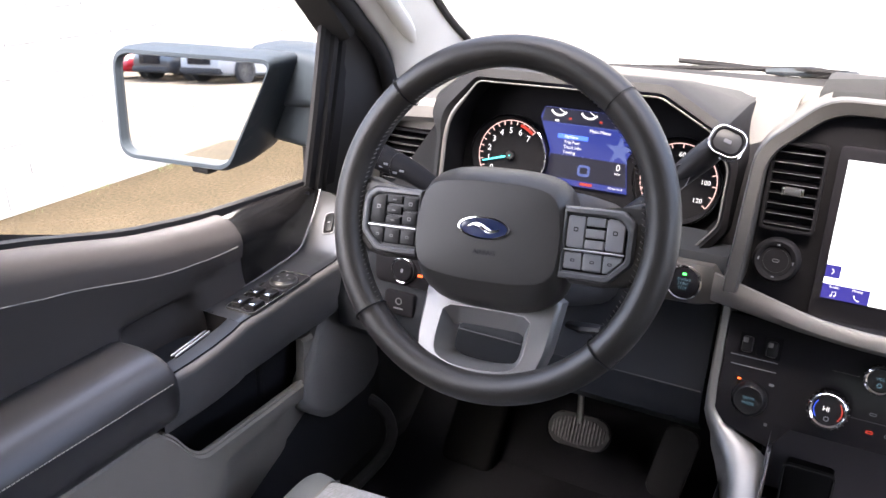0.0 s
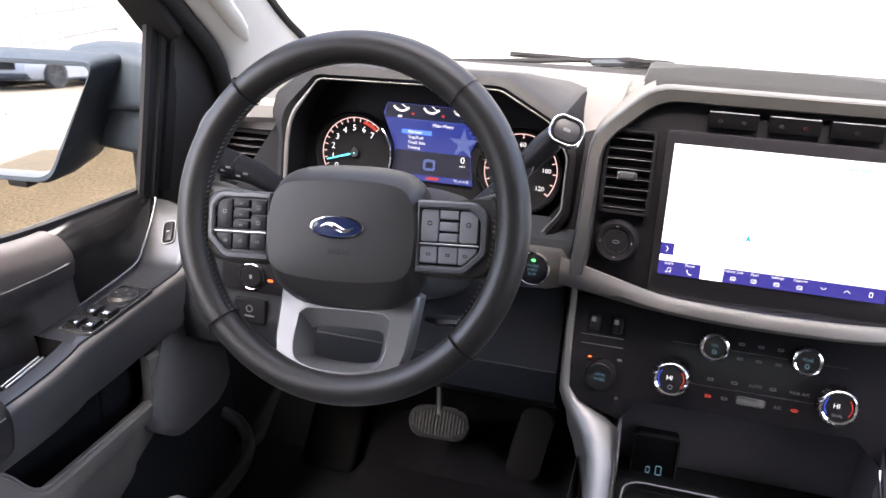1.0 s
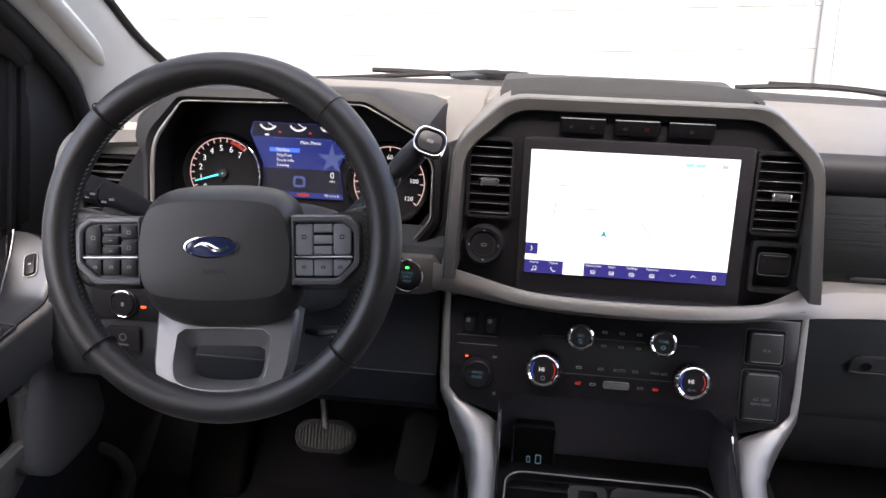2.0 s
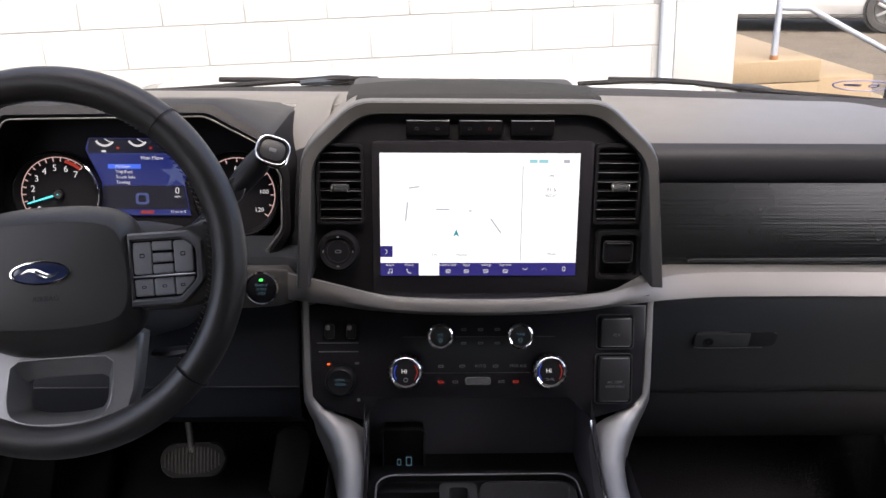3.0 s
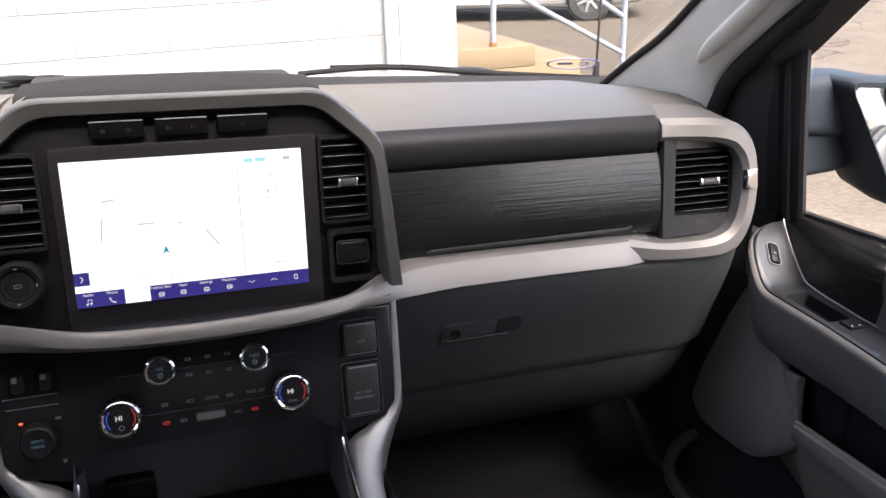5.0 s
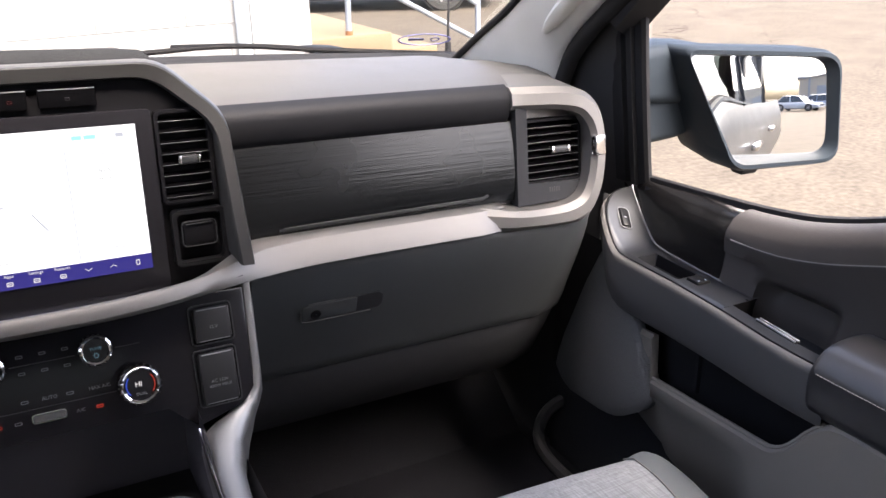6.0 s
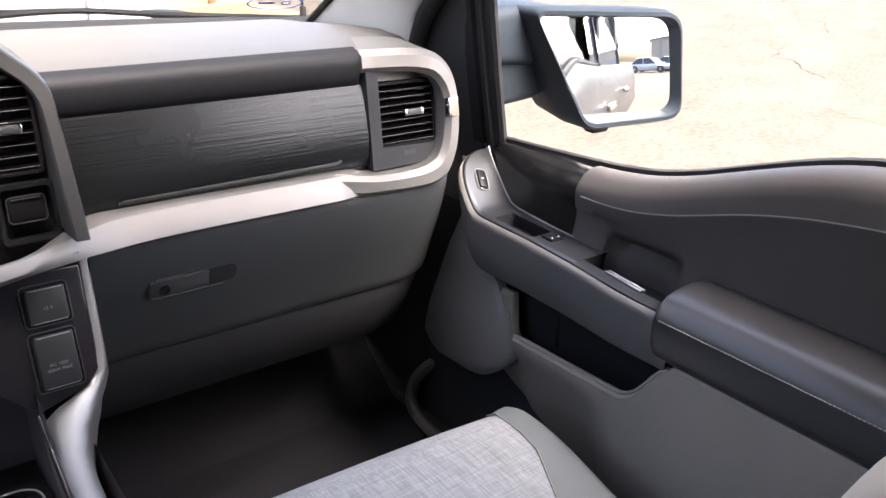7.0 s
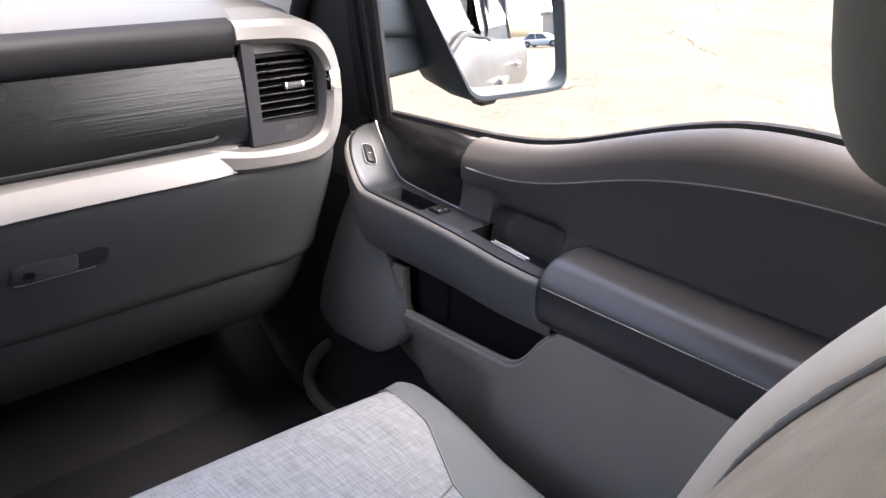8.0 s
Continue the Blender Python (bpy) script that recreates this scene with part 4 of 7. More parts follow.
for u, v, mt in ((-0.050, -0.041, GREYINK), (-0.022, -0.041, GREYINK), (0.022, -0.041, GREYINK), (-0.031, -0.062, GREYINK), (-0.050, -0.062, RED_LIT), (0.049, -0.062, RED_LIT)):
    part("legend", ring_plate(rounded(0.0075, 0.0034, 0.0012, 2, u, v), rounded(0.0055, 0.0018, 0.0006, 2, u, v), cp, 0.0, 0.0005), mt, ctl)
part("climate_button", ring_plate(rounded(0.034, 0.0105, 0.003, 3, -0.001, -0.0605), rounded(0.032, 0.0085, 0.0025, 3, -0.001, -0.0605), cp, 0.0, 0.003), CHROME, ctl)
part("climate_button", plate(rounded(0.032, 0.0085, 0.003, 3, -0.001, -0.0605), cp, 0.0, 0.002, 0.001), PODFRAME, ctl)
for u, v, w, h, lines in ((0.180, 0.004, 0.041, 0.038, ("12 V",)), (0.1785, -0.0585, 0.041, 0.059, ("AC 120V", "400W MAX"))):
    part("outlet_gap", plate(rounded(w + 0.006, h + 0.006, 0.004, 3, u, v), cp, 0.0, 0.0008), CLUSTER, ctl)
    part("outlet_frame", ring_plate(rounded(w + 0.009, h + 0.009, 0.005, 3, u, v), rounded(w + 0.006, h + 0.006, 0.004, 3, u, v), cp, 0.0, 0.0018), BUTTON, ctl)
    c = part("outlet_cover", plate([(u - w / 2, v - h / 2), (u + w / 2 - 0.003, v - h / 2), (u + w / 2, v - h / 2 + 0.004), (u + w / 2, v + h / 2), (u - w / 2 + 0.002, v + h / 2), (u - w / 2, v + h / 2 - 0.004)], cp, 0.0, 0.009, 0.0028), OUTLET, ctl, "grey hinged outlet cover")
    for v_ in (v - h / 2 + 0.0012, v + h / 2 - 0.0012):
        part("cover_edge", tube([cp @ Vector((u - w / 2 + 0.004, v_, 0.0078)), cp @ Vector((u + w / 2 - 0.003, v_, 0.0078))], 0.0008, 6), PODGREY, ctl)
    for i, t in enumerate(lines):
        part("cover_text", writing(t, 0.0052, cp @ Matrix.Translation((u, v - 0.003 - 0.006 * i, 0.009))), GREYINK, ctl)
for u in (-0.195, -0.167):
    part("toggle_bed", rbox(u - 0.010, u + 0.010, -0.006, 0.020, 0.0, 0.0012, 0.0004, 1, cp), CLUSTER, ctl)
    part("toggle", rbox(u - 0.0062, u + 0.0062, -0.003, 0.016, 0.0, 0.009, 0.003, 2, cp), SATIN, ctl)
    part("toggle_tip", rbox(u - 0.0050, u + 0.0010, 0.0085, 0.0150, 0.006, 0.0100, 0.0016, 2, cp), RAIL, ctl, "polished tip of the toggle")
for v, u0, u1 in ((-0.0095, -0.212, -0.158), (-0.021, -0.210, -0.158)):
    part("panel_line", rbox(u0, u1, v - 0.0005, v + 0.0005, 0.0, 0.001, 0, 1, cp), GREYINK, ctl)
part("warning_lamp", plate(rounded(0.0042, 0.0024, 0.001, 2, -0.197, -0.0375), cp, 0.0, 0.001), ORANGE_LIT, ctl, "small lit orange lamp")
part("legend", plate(rounded(0.006, 0.003, 0.001, 2, -0.160, -0.0365), cp, 0.0, 0.0005), GREYINK, ctl)
dm = cp @ Matrix.Translation((-0.181, -0.058, 0))
k = part("drive_mode_knob", lathe([(0.0205, 0.0), (0.0205, 0.006), (0.0178, 0.014), (0.0160, 0.0155), (0.0140, 0.0150), (0.0002, 0.0150)], dm, 36), SATIN, ctl, "round black drive mode knob")
for t, v in (("DRIVE", 0.003), ("MODE", -0.004)):
    part("knob_text", writing(t, 0.0048, dm @ Matrix.Translation((0, v * 0.85, 0.0151))), BLUEINK, ctl)
part("legend", plate(rounded(0.004, 0.004, 0.001, 2, -0.158, -0.085), cp, 0.0, 0.0005), GREYINK, ctl)

# side rails of the stack, flaring into the console legs
for s in (-1, 1):
    rows = []
    for y, z, xo, xi in ((1.006, 1.178, 0.2345, 0.2190), (0.992, 1.13, 0.2335, 0.2180), (0.976, 1.075, 0.2325, 0.2165), (0.968, 1.050, 0.231, 0.2125), (0.962, 1.036, 0.2245, 0.196), (0.953, 1.027, 0.2165, 0.165), (0.942, 1.022, 0.206, 0.149), (0.92, 1.015, 0.192, 0.1475), (0.89, 1.006, 0.182, 0.1465), (0.85, 0.996, 0.178, 0.1455), (0.78, 0.984, 0.176, 0.145), (0.65, 0.972, 0.175, 0.145), (0.45, 0.965, 0.175, 0.145)):
        dn = min(1, max(0, (1.05 - z) / 0.04))
        c = lambda x, a, b: Vector((s * x, y + a, z + b))
        xm = (xo + xi) / 2
        wide = min(0.010, 0.12 * (xo - xi))
        rows.append([c(xo, 0.05 * (1 - dn), -0.06 * dn), c(xo, 0.008, -0.010), c(xo - 0.002, 0.003, -0.003), c(xo * 0.75 + xi * 0.25, -wide * 0.6, wide * 0.3), c(xm, -wide, wide * 0.5), c(xo * 0.25 + xi * 0.75, -wide * 0.6, wide * 0.2), c(xi + 0.002, 0.002, -0.003), c(xi, 0.006, -0.008), c(xi, 0.03 * (1 - dn) + 0.006, -0.05 * dn)])
    part("side_rail", loft(rows), RAIL, dash, "satin silver leg sweeping down to the console", 50)
    part("rail_edge", tube([(s * 0.1475, 0.945, 1.027), (s * 0.1465, 0.93, 1.018), (s * 0.1455, 0.89, 1.005), (s * 0.1445, 0.85, 0.995), (s * 0.144, 0.78, 0.983), (s * 0.144, 0.6, 0.970)], 0.0022, 8), CHROME, dash)
    part("stack_flank", loft([[Vector((s * 0.232, y, 1.17)), Vector((s * 0.228, y, 1.03)), Vector((s * 0.18, y - 0.01, 0.98)), Vector((s * 0.18, y, 0.60))] for y in (1.0, 1.40)]), KNEE, dash)

# driver's lower panel, switches, steering column
rows = []
for x in (-0.80, -0.74, -0.60, -0.45, -0.30, -0.238):
    rows.append([Vector((x, y, z)) for y, z in ((1.07, 1.24), (1.03, 1.225), (1.015, 1.20), (1.005, 1.12), (0.992, 1.062), (0.988, 1.055), (0.995, 1.005), (1.03, 0.975), (1.20, 0.97))])
part("knee_panel", loft(rows), KNEEBLUE, dash, "dark plastic knee panel under the column")
part("knee_crease", tube([(-0.60, 0.9875, 1.056), (-0.45, 0.9875, 1.056), (-0.30, 0.9875, 1.056), (-0.24, 0.9875, 1.056)], 0.001, 6), GLOVE, dash)
# one skin in two tones: its lower stretch is black for shade
for name, cut, mt in (("gauge_side", 0, VINYL), ("gauge_flank_shade", 1, CLUSTER)):
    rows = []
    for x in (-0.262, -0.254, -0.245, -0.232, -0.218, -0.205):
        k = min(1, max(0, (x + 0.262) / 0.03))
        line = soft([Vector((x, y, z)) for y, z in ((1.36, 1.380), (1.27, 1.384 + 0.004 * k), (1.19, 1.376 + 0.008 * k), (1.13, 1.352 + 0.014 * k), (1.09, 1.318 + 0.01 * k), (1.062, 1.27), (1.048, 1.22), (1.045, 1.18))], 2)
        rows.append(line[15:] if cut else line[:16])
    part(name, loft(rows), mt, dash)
lk = face(-0.682, 1.002, 1.121, 9)
part("lamp_switch_panel", plate(rounded(0.10, 0.05, 0.01, 4), lk, -0.01, 0.002, 0.002), CLUSTER, dash)
part("lamp_knob", lathe([(0.0175, 0.0), (0.0175, 0.006), (0.015, 0.009), (0.001, 0.009)], lk, 32), CLUSTER, dash, "round headlamp knob with a bright ring")
part("lamp_ring", lathe([(0.0200, 0.001), (0.0204, 0.005), (0.0190, 0.0068), (0.0172, 0.005)], lk, 32), SATIN, dash)
# the ring is dark; its glints are drawn as two separate arcs
for a0, a1 in ((30, 150), (245, 285)):
    part("lamp_glint", tube([lk @ Vector((0.0185 * math.cos(radians(a0 + (a1 - a0) * i / 10)), 0.0185 * math.sin(radians(a0 + (a1 - a0) * i / 10)), 0.0075)) for i in range(11)], 0.0009, 6), CHROME, dash, "chrome arc placed as the ring's glint")
part("lamp_mark", plate(rounded(0.004, 0.006, 0.001, 2), lk, 0.0088, 0.0094), GREYINK, dash)
part("lamp_light", plate(rounded(0.008, 0.0035, 0.001, 2, 0.0275, -0.004), lk, 0.002, 0.003), ORANGE_LIT, dash)
pk2 = face(-0.684, 0.990, 1.070, 9)
ps = part("parking_switch", plate(rounded(0.05, 0.036, 0.004, 3), pk2, -0.008, 0.004, 0.002), CLUSTER, dash, "square black parking brake switch")
part("switch_mark", ring_plate(circle(0.0055, 20, 0, 0.004), circle(0.004, 20, 0, 0.004), pk2, 0.004, 0.0045), PODFRAME, ps)
part("switch_mark", plate(rounded(0.016, 0.0025, 0.001, 2, 0, -0.007), pk2, 0.004, 0.0045), PODFRAME, ps)


# ---- steering column and wheel ----
SPIN = 4.0
wf = face(-0.4365, 0.769, 1.320, 20, SPIN)
W = lambda u, v, w=0.0: wf @ Vector((u, v, w))
column = thing("steering_column", (-0.438, 1.0, 1.10), "dark plastic steering column shroud with two stalks", "steering column")
rows = []
for w, k in ((-0.028, 0.75), (-0.06, 0.95), (-0.12, 1.05), (-0.20, 1.1), (-0.30, 1.1)):
    rows.append([W(a * k, b * k - 0.02 - 0.03 * (-w), w) for a, b in rounded(0.13, 0.125, 0.035, 5)])
part("shroud", loft(rows, closed=True, caps=True), PLASTIC, column)
part("lever", tube([W(0.075, -0.10, -0.06), W(0.095, -0.10, -0.05), W(0.115, -0.098, -0.045)], [0.006, 0.009, 0.007], 8, flat=0.6), SATIN, column, "short black tilt lever")
# turn-signal stalk
p0, p1, p2 = Vector((-0.515, 0.86, 1.292)), Vector((-0.60, 0.885, 1.315)), Vector((-0.675, 0.895, 1.330))
stalk = part("signal_stalk", tube([p0, p0.lerp(p1, 0.6), p1, p1.lerp(p2, 0.5), p2, p2 + Vector((-0.004, 0, 0.001))], [0.010, 0.013, 0.0155, 0.0185, 0.0192, 0.0155], 20, flat=0.85), CLUSTER, column, "black signal stalk with pale marks")
for i, f in enumerate((0.08, 0.22, 0.40, 0.50, 0.66, 0.74, 0.90)):
    c = p1.lerp(p2, f) + Vector((0.0, -0.0170 - 0.0022 * f, 0.003 - 0.006 * (i % 2)))
    part("stalk_mark", rbox(c.x - 0.003, c.x + 0.003, c.y, c.y + 0.0012, c.z - 0.0012, c.z + 0.0012), GREYINK, stalk)
part("stalk_ring", tube([p1.lerp(p2, 0.30) + 0.0176 * Vector((0.1 * math.cos(a), math.cos(a), 0.85 * math.sin(a))) for a in [2 * math.pi * i / 24 for i in range(24)]], 0.0007, 5, closed=True), SATIN, stalk)
# gear lever with a chrome-rimmed head
g0, g1 = Vector((-0.345, 0.905, 1.285)), Vector((-0.252, 0.935, 1.388))
lever = part("gear_lever", tube([g0, g0.lerp(g1, 0.3), g0.lerp(g1, 0.62), g0.lerp(g1, 0.85), g1], [0.016, 0.012, 0.0145, 0.017, 0.015], 16, flat=0.85), SATIN, column, "black column gear lever with a chrome-rimmed knob")
gm = face(-0.243, 0.925, 1.393, 30, -22, 16)
part("lever_head", plate(rounded(0.034, 0.029, 0.012, 5), gm, -0.012, 0.004, 0.002), BUTTON, column)
part("head_rim", tube([gm @ Vector((a, b_, 0.003)) for a, b_ in rounded(0.0355, 0.0305, 0.012, 6)], 0.0014, 10, closed=True), CHROME, column, "chrome ring of the lever knob")
part("head_bezel", tube([gm @ Vector((a, b_, 0.0045)) for a, b_ in rounded(0.0295, 0.0250, 0.010, 6)], 0.0010, 8, closed=True), CLUSTER, column)
part("head_rim", tube([gm @ Vector((a, b_, -0.0085)) for a, b_ in rounded(0.0365, 0.0315, 0.0125, 6)], 0.0011, 8, closed=True), CHROME, column, "lower chrome ring of the lever knob")
gq = g0.lerp(g1, 0.65)
gb_ = face(gq.x, gq.y - 0.0132, gq.z, 25, -12, 10)
part("lever_badge", plate([(0.010 * math.cos(a * math.pi / 12), 0.0145 * math.sin(a * math.pi / 12)) for a in range(24)], gb_, -0.006, 0.0008, 0.0004), CLUSTER, column, "oval dark button on the lever")
part("badge_rim", tube([gb_ @ Vector((0.0102 * math.cos(a * math.pi / 12), 0.0147 * math.sin(a * math.pi / 12), 0.0006)) for a in range(24)], 0.0005, 6, closed=True), PODFRAME, column)
part("badge_line", tube([gb_ @ Vector((-0.006, -0.007, 0.0012)), gb_ @ Vector((0.006, 0.009, 0.0012))], 0.0006, 6), OUTLET, column)
part("head_mark", plate(rounded(0.008, 0.004, 0.001, 2), gm, 0.004, 0.0048), GREYINK, column)

wheel = thing("steering_wheel", (-0.438, 0.72, 1.15), "black leather steering wheel with satin lower spoke, turned slightly", "steering wheel")
R, r0 = 0.1732, 0.0172
rim = []
for i in range(96):
    a = 2 * math.pi * i / 96
    grip = 1 + 0.10 * max(0, math.cos(2 * (a - radians(55)))) ** 2 * (math.sin(a) > -0.2)
    rr = r0 * grip
    rim.append([W((R + rr * 0.95 * math.cos(t)) * math.cos(a), (R + rr * 0.95 * math.cos(t)) * math.sin(a), rr * 1.08 * math.sin(t)) for t in [2 * math.pi * k / 18 for k in range(18)]])
part("rim", loft(rim, closed=True, loop=True), LEATHER, wheel, "leather-wrapped rim")
for a in (47, 133, 221, 318):
    row = []
    for d in (-0.35, 0, 0.35):
        b = radians(a + d)
        q = r0 * (1.13 if d else 1.05)
        row.append([W((R + q * 0.95 * math.cos(t)) * math.cos(b), (R + q * 0.95 * math.cos(t)) * math.sin(b), q * 1.08 * math.sin(t)) for t in [2 * math.pi * k / 18 for k in range(18)]])
    part("rim_joint", loft(row, closed=True), RUBBER, wheel)
for a in list(range(50, 132, 2)) + list(range(134, 222, 2)) + list(range(-40, 46, 2)):
    b = radians(a)
    q = R - r0 * 1.0
    part("stitch", tube([W(q * math.cos(b), q * math.sin(b), 0.003), W((q - 0.001) * math.cos(b + 0.012), (q - 0.001) * math.sin(b + 0.012), 0.009)], 0.0005, 4), STITCH, wheel)

# airbag pad: boxy front, top rolling back, lower lip tucked under
half_o = [(0.0, 0.0555), (0.030, 0.0550), (0.056, 0.0515), (0.073, 0.043), (0.0815, 0.025), (0.0830, 0.0), (0.0830, -0.03), (0.0825, -0.057), (0.0740, -0.077), (0.052, -0.0895), (0.022, -0.0930), (0.0, -0.0930)]
half_f = [(0.0, 0.0385), (0.030, 0.0380), (0.053, 0.0355), (0.067, 0.0310), (0.0755, 0.018), (0.0785, -0.004), (0.0785, -0.026), (0.0765, -0.046), (0.066, -0.0570), (0.042, -0.0610), (0.018, -0.0625), (0.0, -0.0625)]
ring_of = lambda h: soft([(a, b, 0) for a, b in h] + [(-a, b, 0) for a, b in h[-2:0:-1]], 1, closed=True)
po, pf = ring_of(half_o), ring_of(half_f)
PADX = -0.0018
ring_at = lambda t, k, w, cv=-0.012: [W(PADX + p.x * k, cv + (p.y - cv) * k, w) for p in t]
mix_at = lambda f, w, k=1.0: [W(PADX + (a.x + (b.x - a.x) * f) * k, a.y + (b.y - a.y) * f, w) for a, b in zip(po, pf)]
rows = [ring_at(po, 0.95, -0.055), ring_at(po, 1.0, -0.032), ring_at(po, 1.0, -0.020), mix_at(0.10, -0.0125), mix_at(0.34, -0.0035), mix_at(0.66, 0.0045), mix_at(0.88, 0.0086), mix_at(0.97, 0.0103), mix_at(1.0, 0.0107), ring_at(pf, 0.985, 0.0108), ring_at(pf, 0.93, 0.0112), ring_at(pf, 0.75, 0.0122), ring_at(pf, 0.45, 0.0130), ring_at(pf, 0.02, 0.0133)]
pad = part("airbag_pad", loft(rows, closed=True, caps=True), PADGREY, wheel, "smooth dark airbag pad", 60)
# oval emblem
em = wf @ Matrix.Translation((PADX - 0.001, -0.0085, 0.0128))
oval = lambda a, b: [(a * math.cos(2 * math.pi * i / 40), b * math.sin(2 * math.pi * i / 40)) for i in range(40)]
BADGEBLUE = surf("badge_blue", (0.012, 0.022, 0.075), 0.25, bump=0.0, coat=0.6)
rim_o, rim_i = oval(0.0290, 0.0117), oval(0.0258, 0.0094)
part("emblem_rim", loft([[em @ Vector((x, y, w)) for x, y in t] for t, w in ((rim_o, -0.003), (rim_o, 0.0012), (oval(0.0282, 0.0112), 0.0026), (oval(0.0268, 0.0102), 0.0027), (rim_i, 0.0012), (rim_i, -0.001))], closed=True), CHROME, wheel, "bright raised rim of the emblem")
part("emblem", plate(oval(0.0262, 0.0098), em, -0.002, 0.0010, 0.0005), BADGEBLUE, wheel, "dark blue oval emblem with a pale wavy mark")
sweep = [em @ Vector((-0.018 + 0.036 * i / 30, 0.0032 * math.sin(2 * math.pi * i / 30), 0.0012)) for i in range(31)]
part("emblem_mark", tube(sweep, [0.0004 + 0.0023 * math.sin(math.pi * i / 30) for i in range(31)], 8, flat=1.0), CHROME, wheel)
part("pad_text", writing("AIRBAG", 0.0072, wf @ Matrix.Translation((0.0, -0.0335, 0.0127))), KNEE, wheel)
part("pad_mark", ring_plate(rounded(0.009, 0.005, 0.001, 2, 0, -0.0465), rounded(0.006, 0.0025, 0.001, 2, 0, -0.0465), wf, 0.0100, 0.0120), KNEE, wheel)
# side spokes with button pods, their lower outer corner cut off
for s in (-1, 1):
    o = soft([(s * 0.070, 0.022, 0), (s * 0.120, 0.023, 0), (s * 0.162, 0.036, 0), (s * 0.169, 0.0, 0), (s * 0.162, -0.037, 0), (s * 0.138, -0.054, 0), (s * 0.070, -0.052, 0)], 1, closed=True)
    part("side_spoke", plate([(p.x, p.y) for p in o][::s], wf, -0.024, 0.0015, 0.006, 3), PADGREY, wheel, "moulded side spoke")
    px = lambda a: PADX + s * a

    def pod_ring(g):
        pts = [(0.0825 - g * 0.4, 0.0150 + g), (0.1310 + g, 0.0150 + g), (0.1430 + g, 0.0050 + g), (0.1430 + g, -0.0240 - g * 0.4), (0.1265 + g * 0.4, -0.0400 - g), (0.0825 - g * 0.4, -0.0400 - g)]
        out = []
        for i, p in enumerate(pts):
            b, a, c = Vector((*p, 0)), Vector((*pts[i - 1], 0)), Vector((*pts[(i + 1) % 6], 0))
            r = 0.0045 if 0 < i < 5 else 0.001
            u0, u1 = b + (a - b).normalized() * r, b + (c - b).normalized() * r
            out += [u0 * (1 - f) ** 2 + b * 2 * f * (1 - f) + u1 * f * f for f in (0, 0.33, 0.67, 1)]
        return [(px(p.x), p.y) for p in out][::-s]
    tone = SATIN if s < 0 else PODGREY
    lofted = [[wf @ Vector((a, b, w)) for a, b in pod_ring(g)] for g, w in ((0.0085, -0.006), (0.0080, 0.0040), (0.0060, 0.0068), (0.0025, 0.0072), (0.0008, 0.0055), (0.0, 0.0))]
    part("pod_frame", loft(lofted, closed=True), PODFRAME, wheel, "satin grey frame round the buttons", 45)
    pod = part("button_pod", plate(pod_ring(0.0005), wf, -0.004, 0.0018), PIANO, wheel, "pod of steering wheel buttons")
    part("pod_bar", rbox(min(px(0.0825), px(0.1425)), max(px(0.0825), px(0.1425)), -0.0202, -0.0180, 0.0018, 0.0070, 0.0007, 1, wf), BRIGHT, pod, "bright metal strip")
    cols = ((0.0925, 0.0178), (0.1120, 0.0190), (0.1315, 0.0178))
    for i, (c0, w0) in enumerate(cols):
        if i == 2:
            pts = [(c0 - w0 / 2, -0.0215), (c0 + w0 / 2, -0.0215), (c0 + w0 / 2, -0.0255), (c0 - 0.0035, -0.0380), (c0 - w0 / 2, -0.0380)]
            part("button", plate([(px(a), b) for a, b in pts][::-s], wf, 0.0, 0.0050, 0.0012), tone, pod)
        else:
            part("button", plate(rounded(w0, 0.0165, 0.0015, 2, px(c0), -0.0297), wf, 0.0, 0.0050, 0.0012), tone, pod)
        part("button_mark", ring_plate(rounded(0.0044, 0.0030, 0.001, 2, px(c0) - s * 0.002 * (i == 2), -0.0292), rounded(0.0026, 0.0012, 0.0005, 2, px(c0) - s * 0.002 * (i == 2), -0.0292), wf, 0.005, 0.0053), PODFRAME if s < 0 else OUTLET, pod)
        if i == 1:
            for dv in (0.0098, -0.0017, -0.0125):
                part("button", plate(rounded(w0, 0.0088, 0.0012, 2, px(c0), dv), wf, 0.0, 0.0060, 0.0014), tone, pod)
                if s < 0:
                    part("button_mark", plate(rounded(0.0044, 0.0014, 0.0006, 2, px(c0), dv), wf, 0.006, 0.0063), PODFRAME, pod)
        elif s < 0 and i == 0:
            for dv in (0.0065, -0.0095):
                part("button", plate(rounded(w0, 0.0146, 0.0015, 2, px(c0), dv), wf, 0.0, 0.0050, 0.0012), tone, pod)
                part("button_mark", ring_plate(rounded(0.0046, 0.0042, 0.001, 2, px(c0), dv), rounded(0.0028, 0.0020, 0.0005, 2, px(c0), dv), wf, 0.005, 0.0053), PODFRAME if s < 0 else OUTLET, pod)
        else:
            part("button", plate(rounded(w0, 0.0310, 0.0025, 2, px(c0), -0.0014), wf, 0.0, 0.0050, 0.0012), tone, pod)
            part("button_mark", ring_plate(rounded(0.0048, 0.0044, 0.001, 2, px(c0), 0.001), rounded(0.0030, 0.0022, 0.0005, 2, px(c0), 0.001), wf, 0.005, 0.0053), PODFRAME if s < 0 else OUTLET, pod)
# satin lower spoke, leaning in under the pad, with an opening
so = soft([(-0.078, -0.068, 0), (-0.0765, -0.100, 0), (-0.0735, -0.138, 0), (-0.060, -0.160, 0), (-0.025, -0.1715, 0), (0.025, -0.1715, 0), (0.060, -0.160, 0), (0.0735, -0.138, 0), (0.0765, -0.100, 0), (0.078, -0.068, 0), (0.03, -0.074, 0), (-0.03, -0.074, 0)], 1, closed=True)
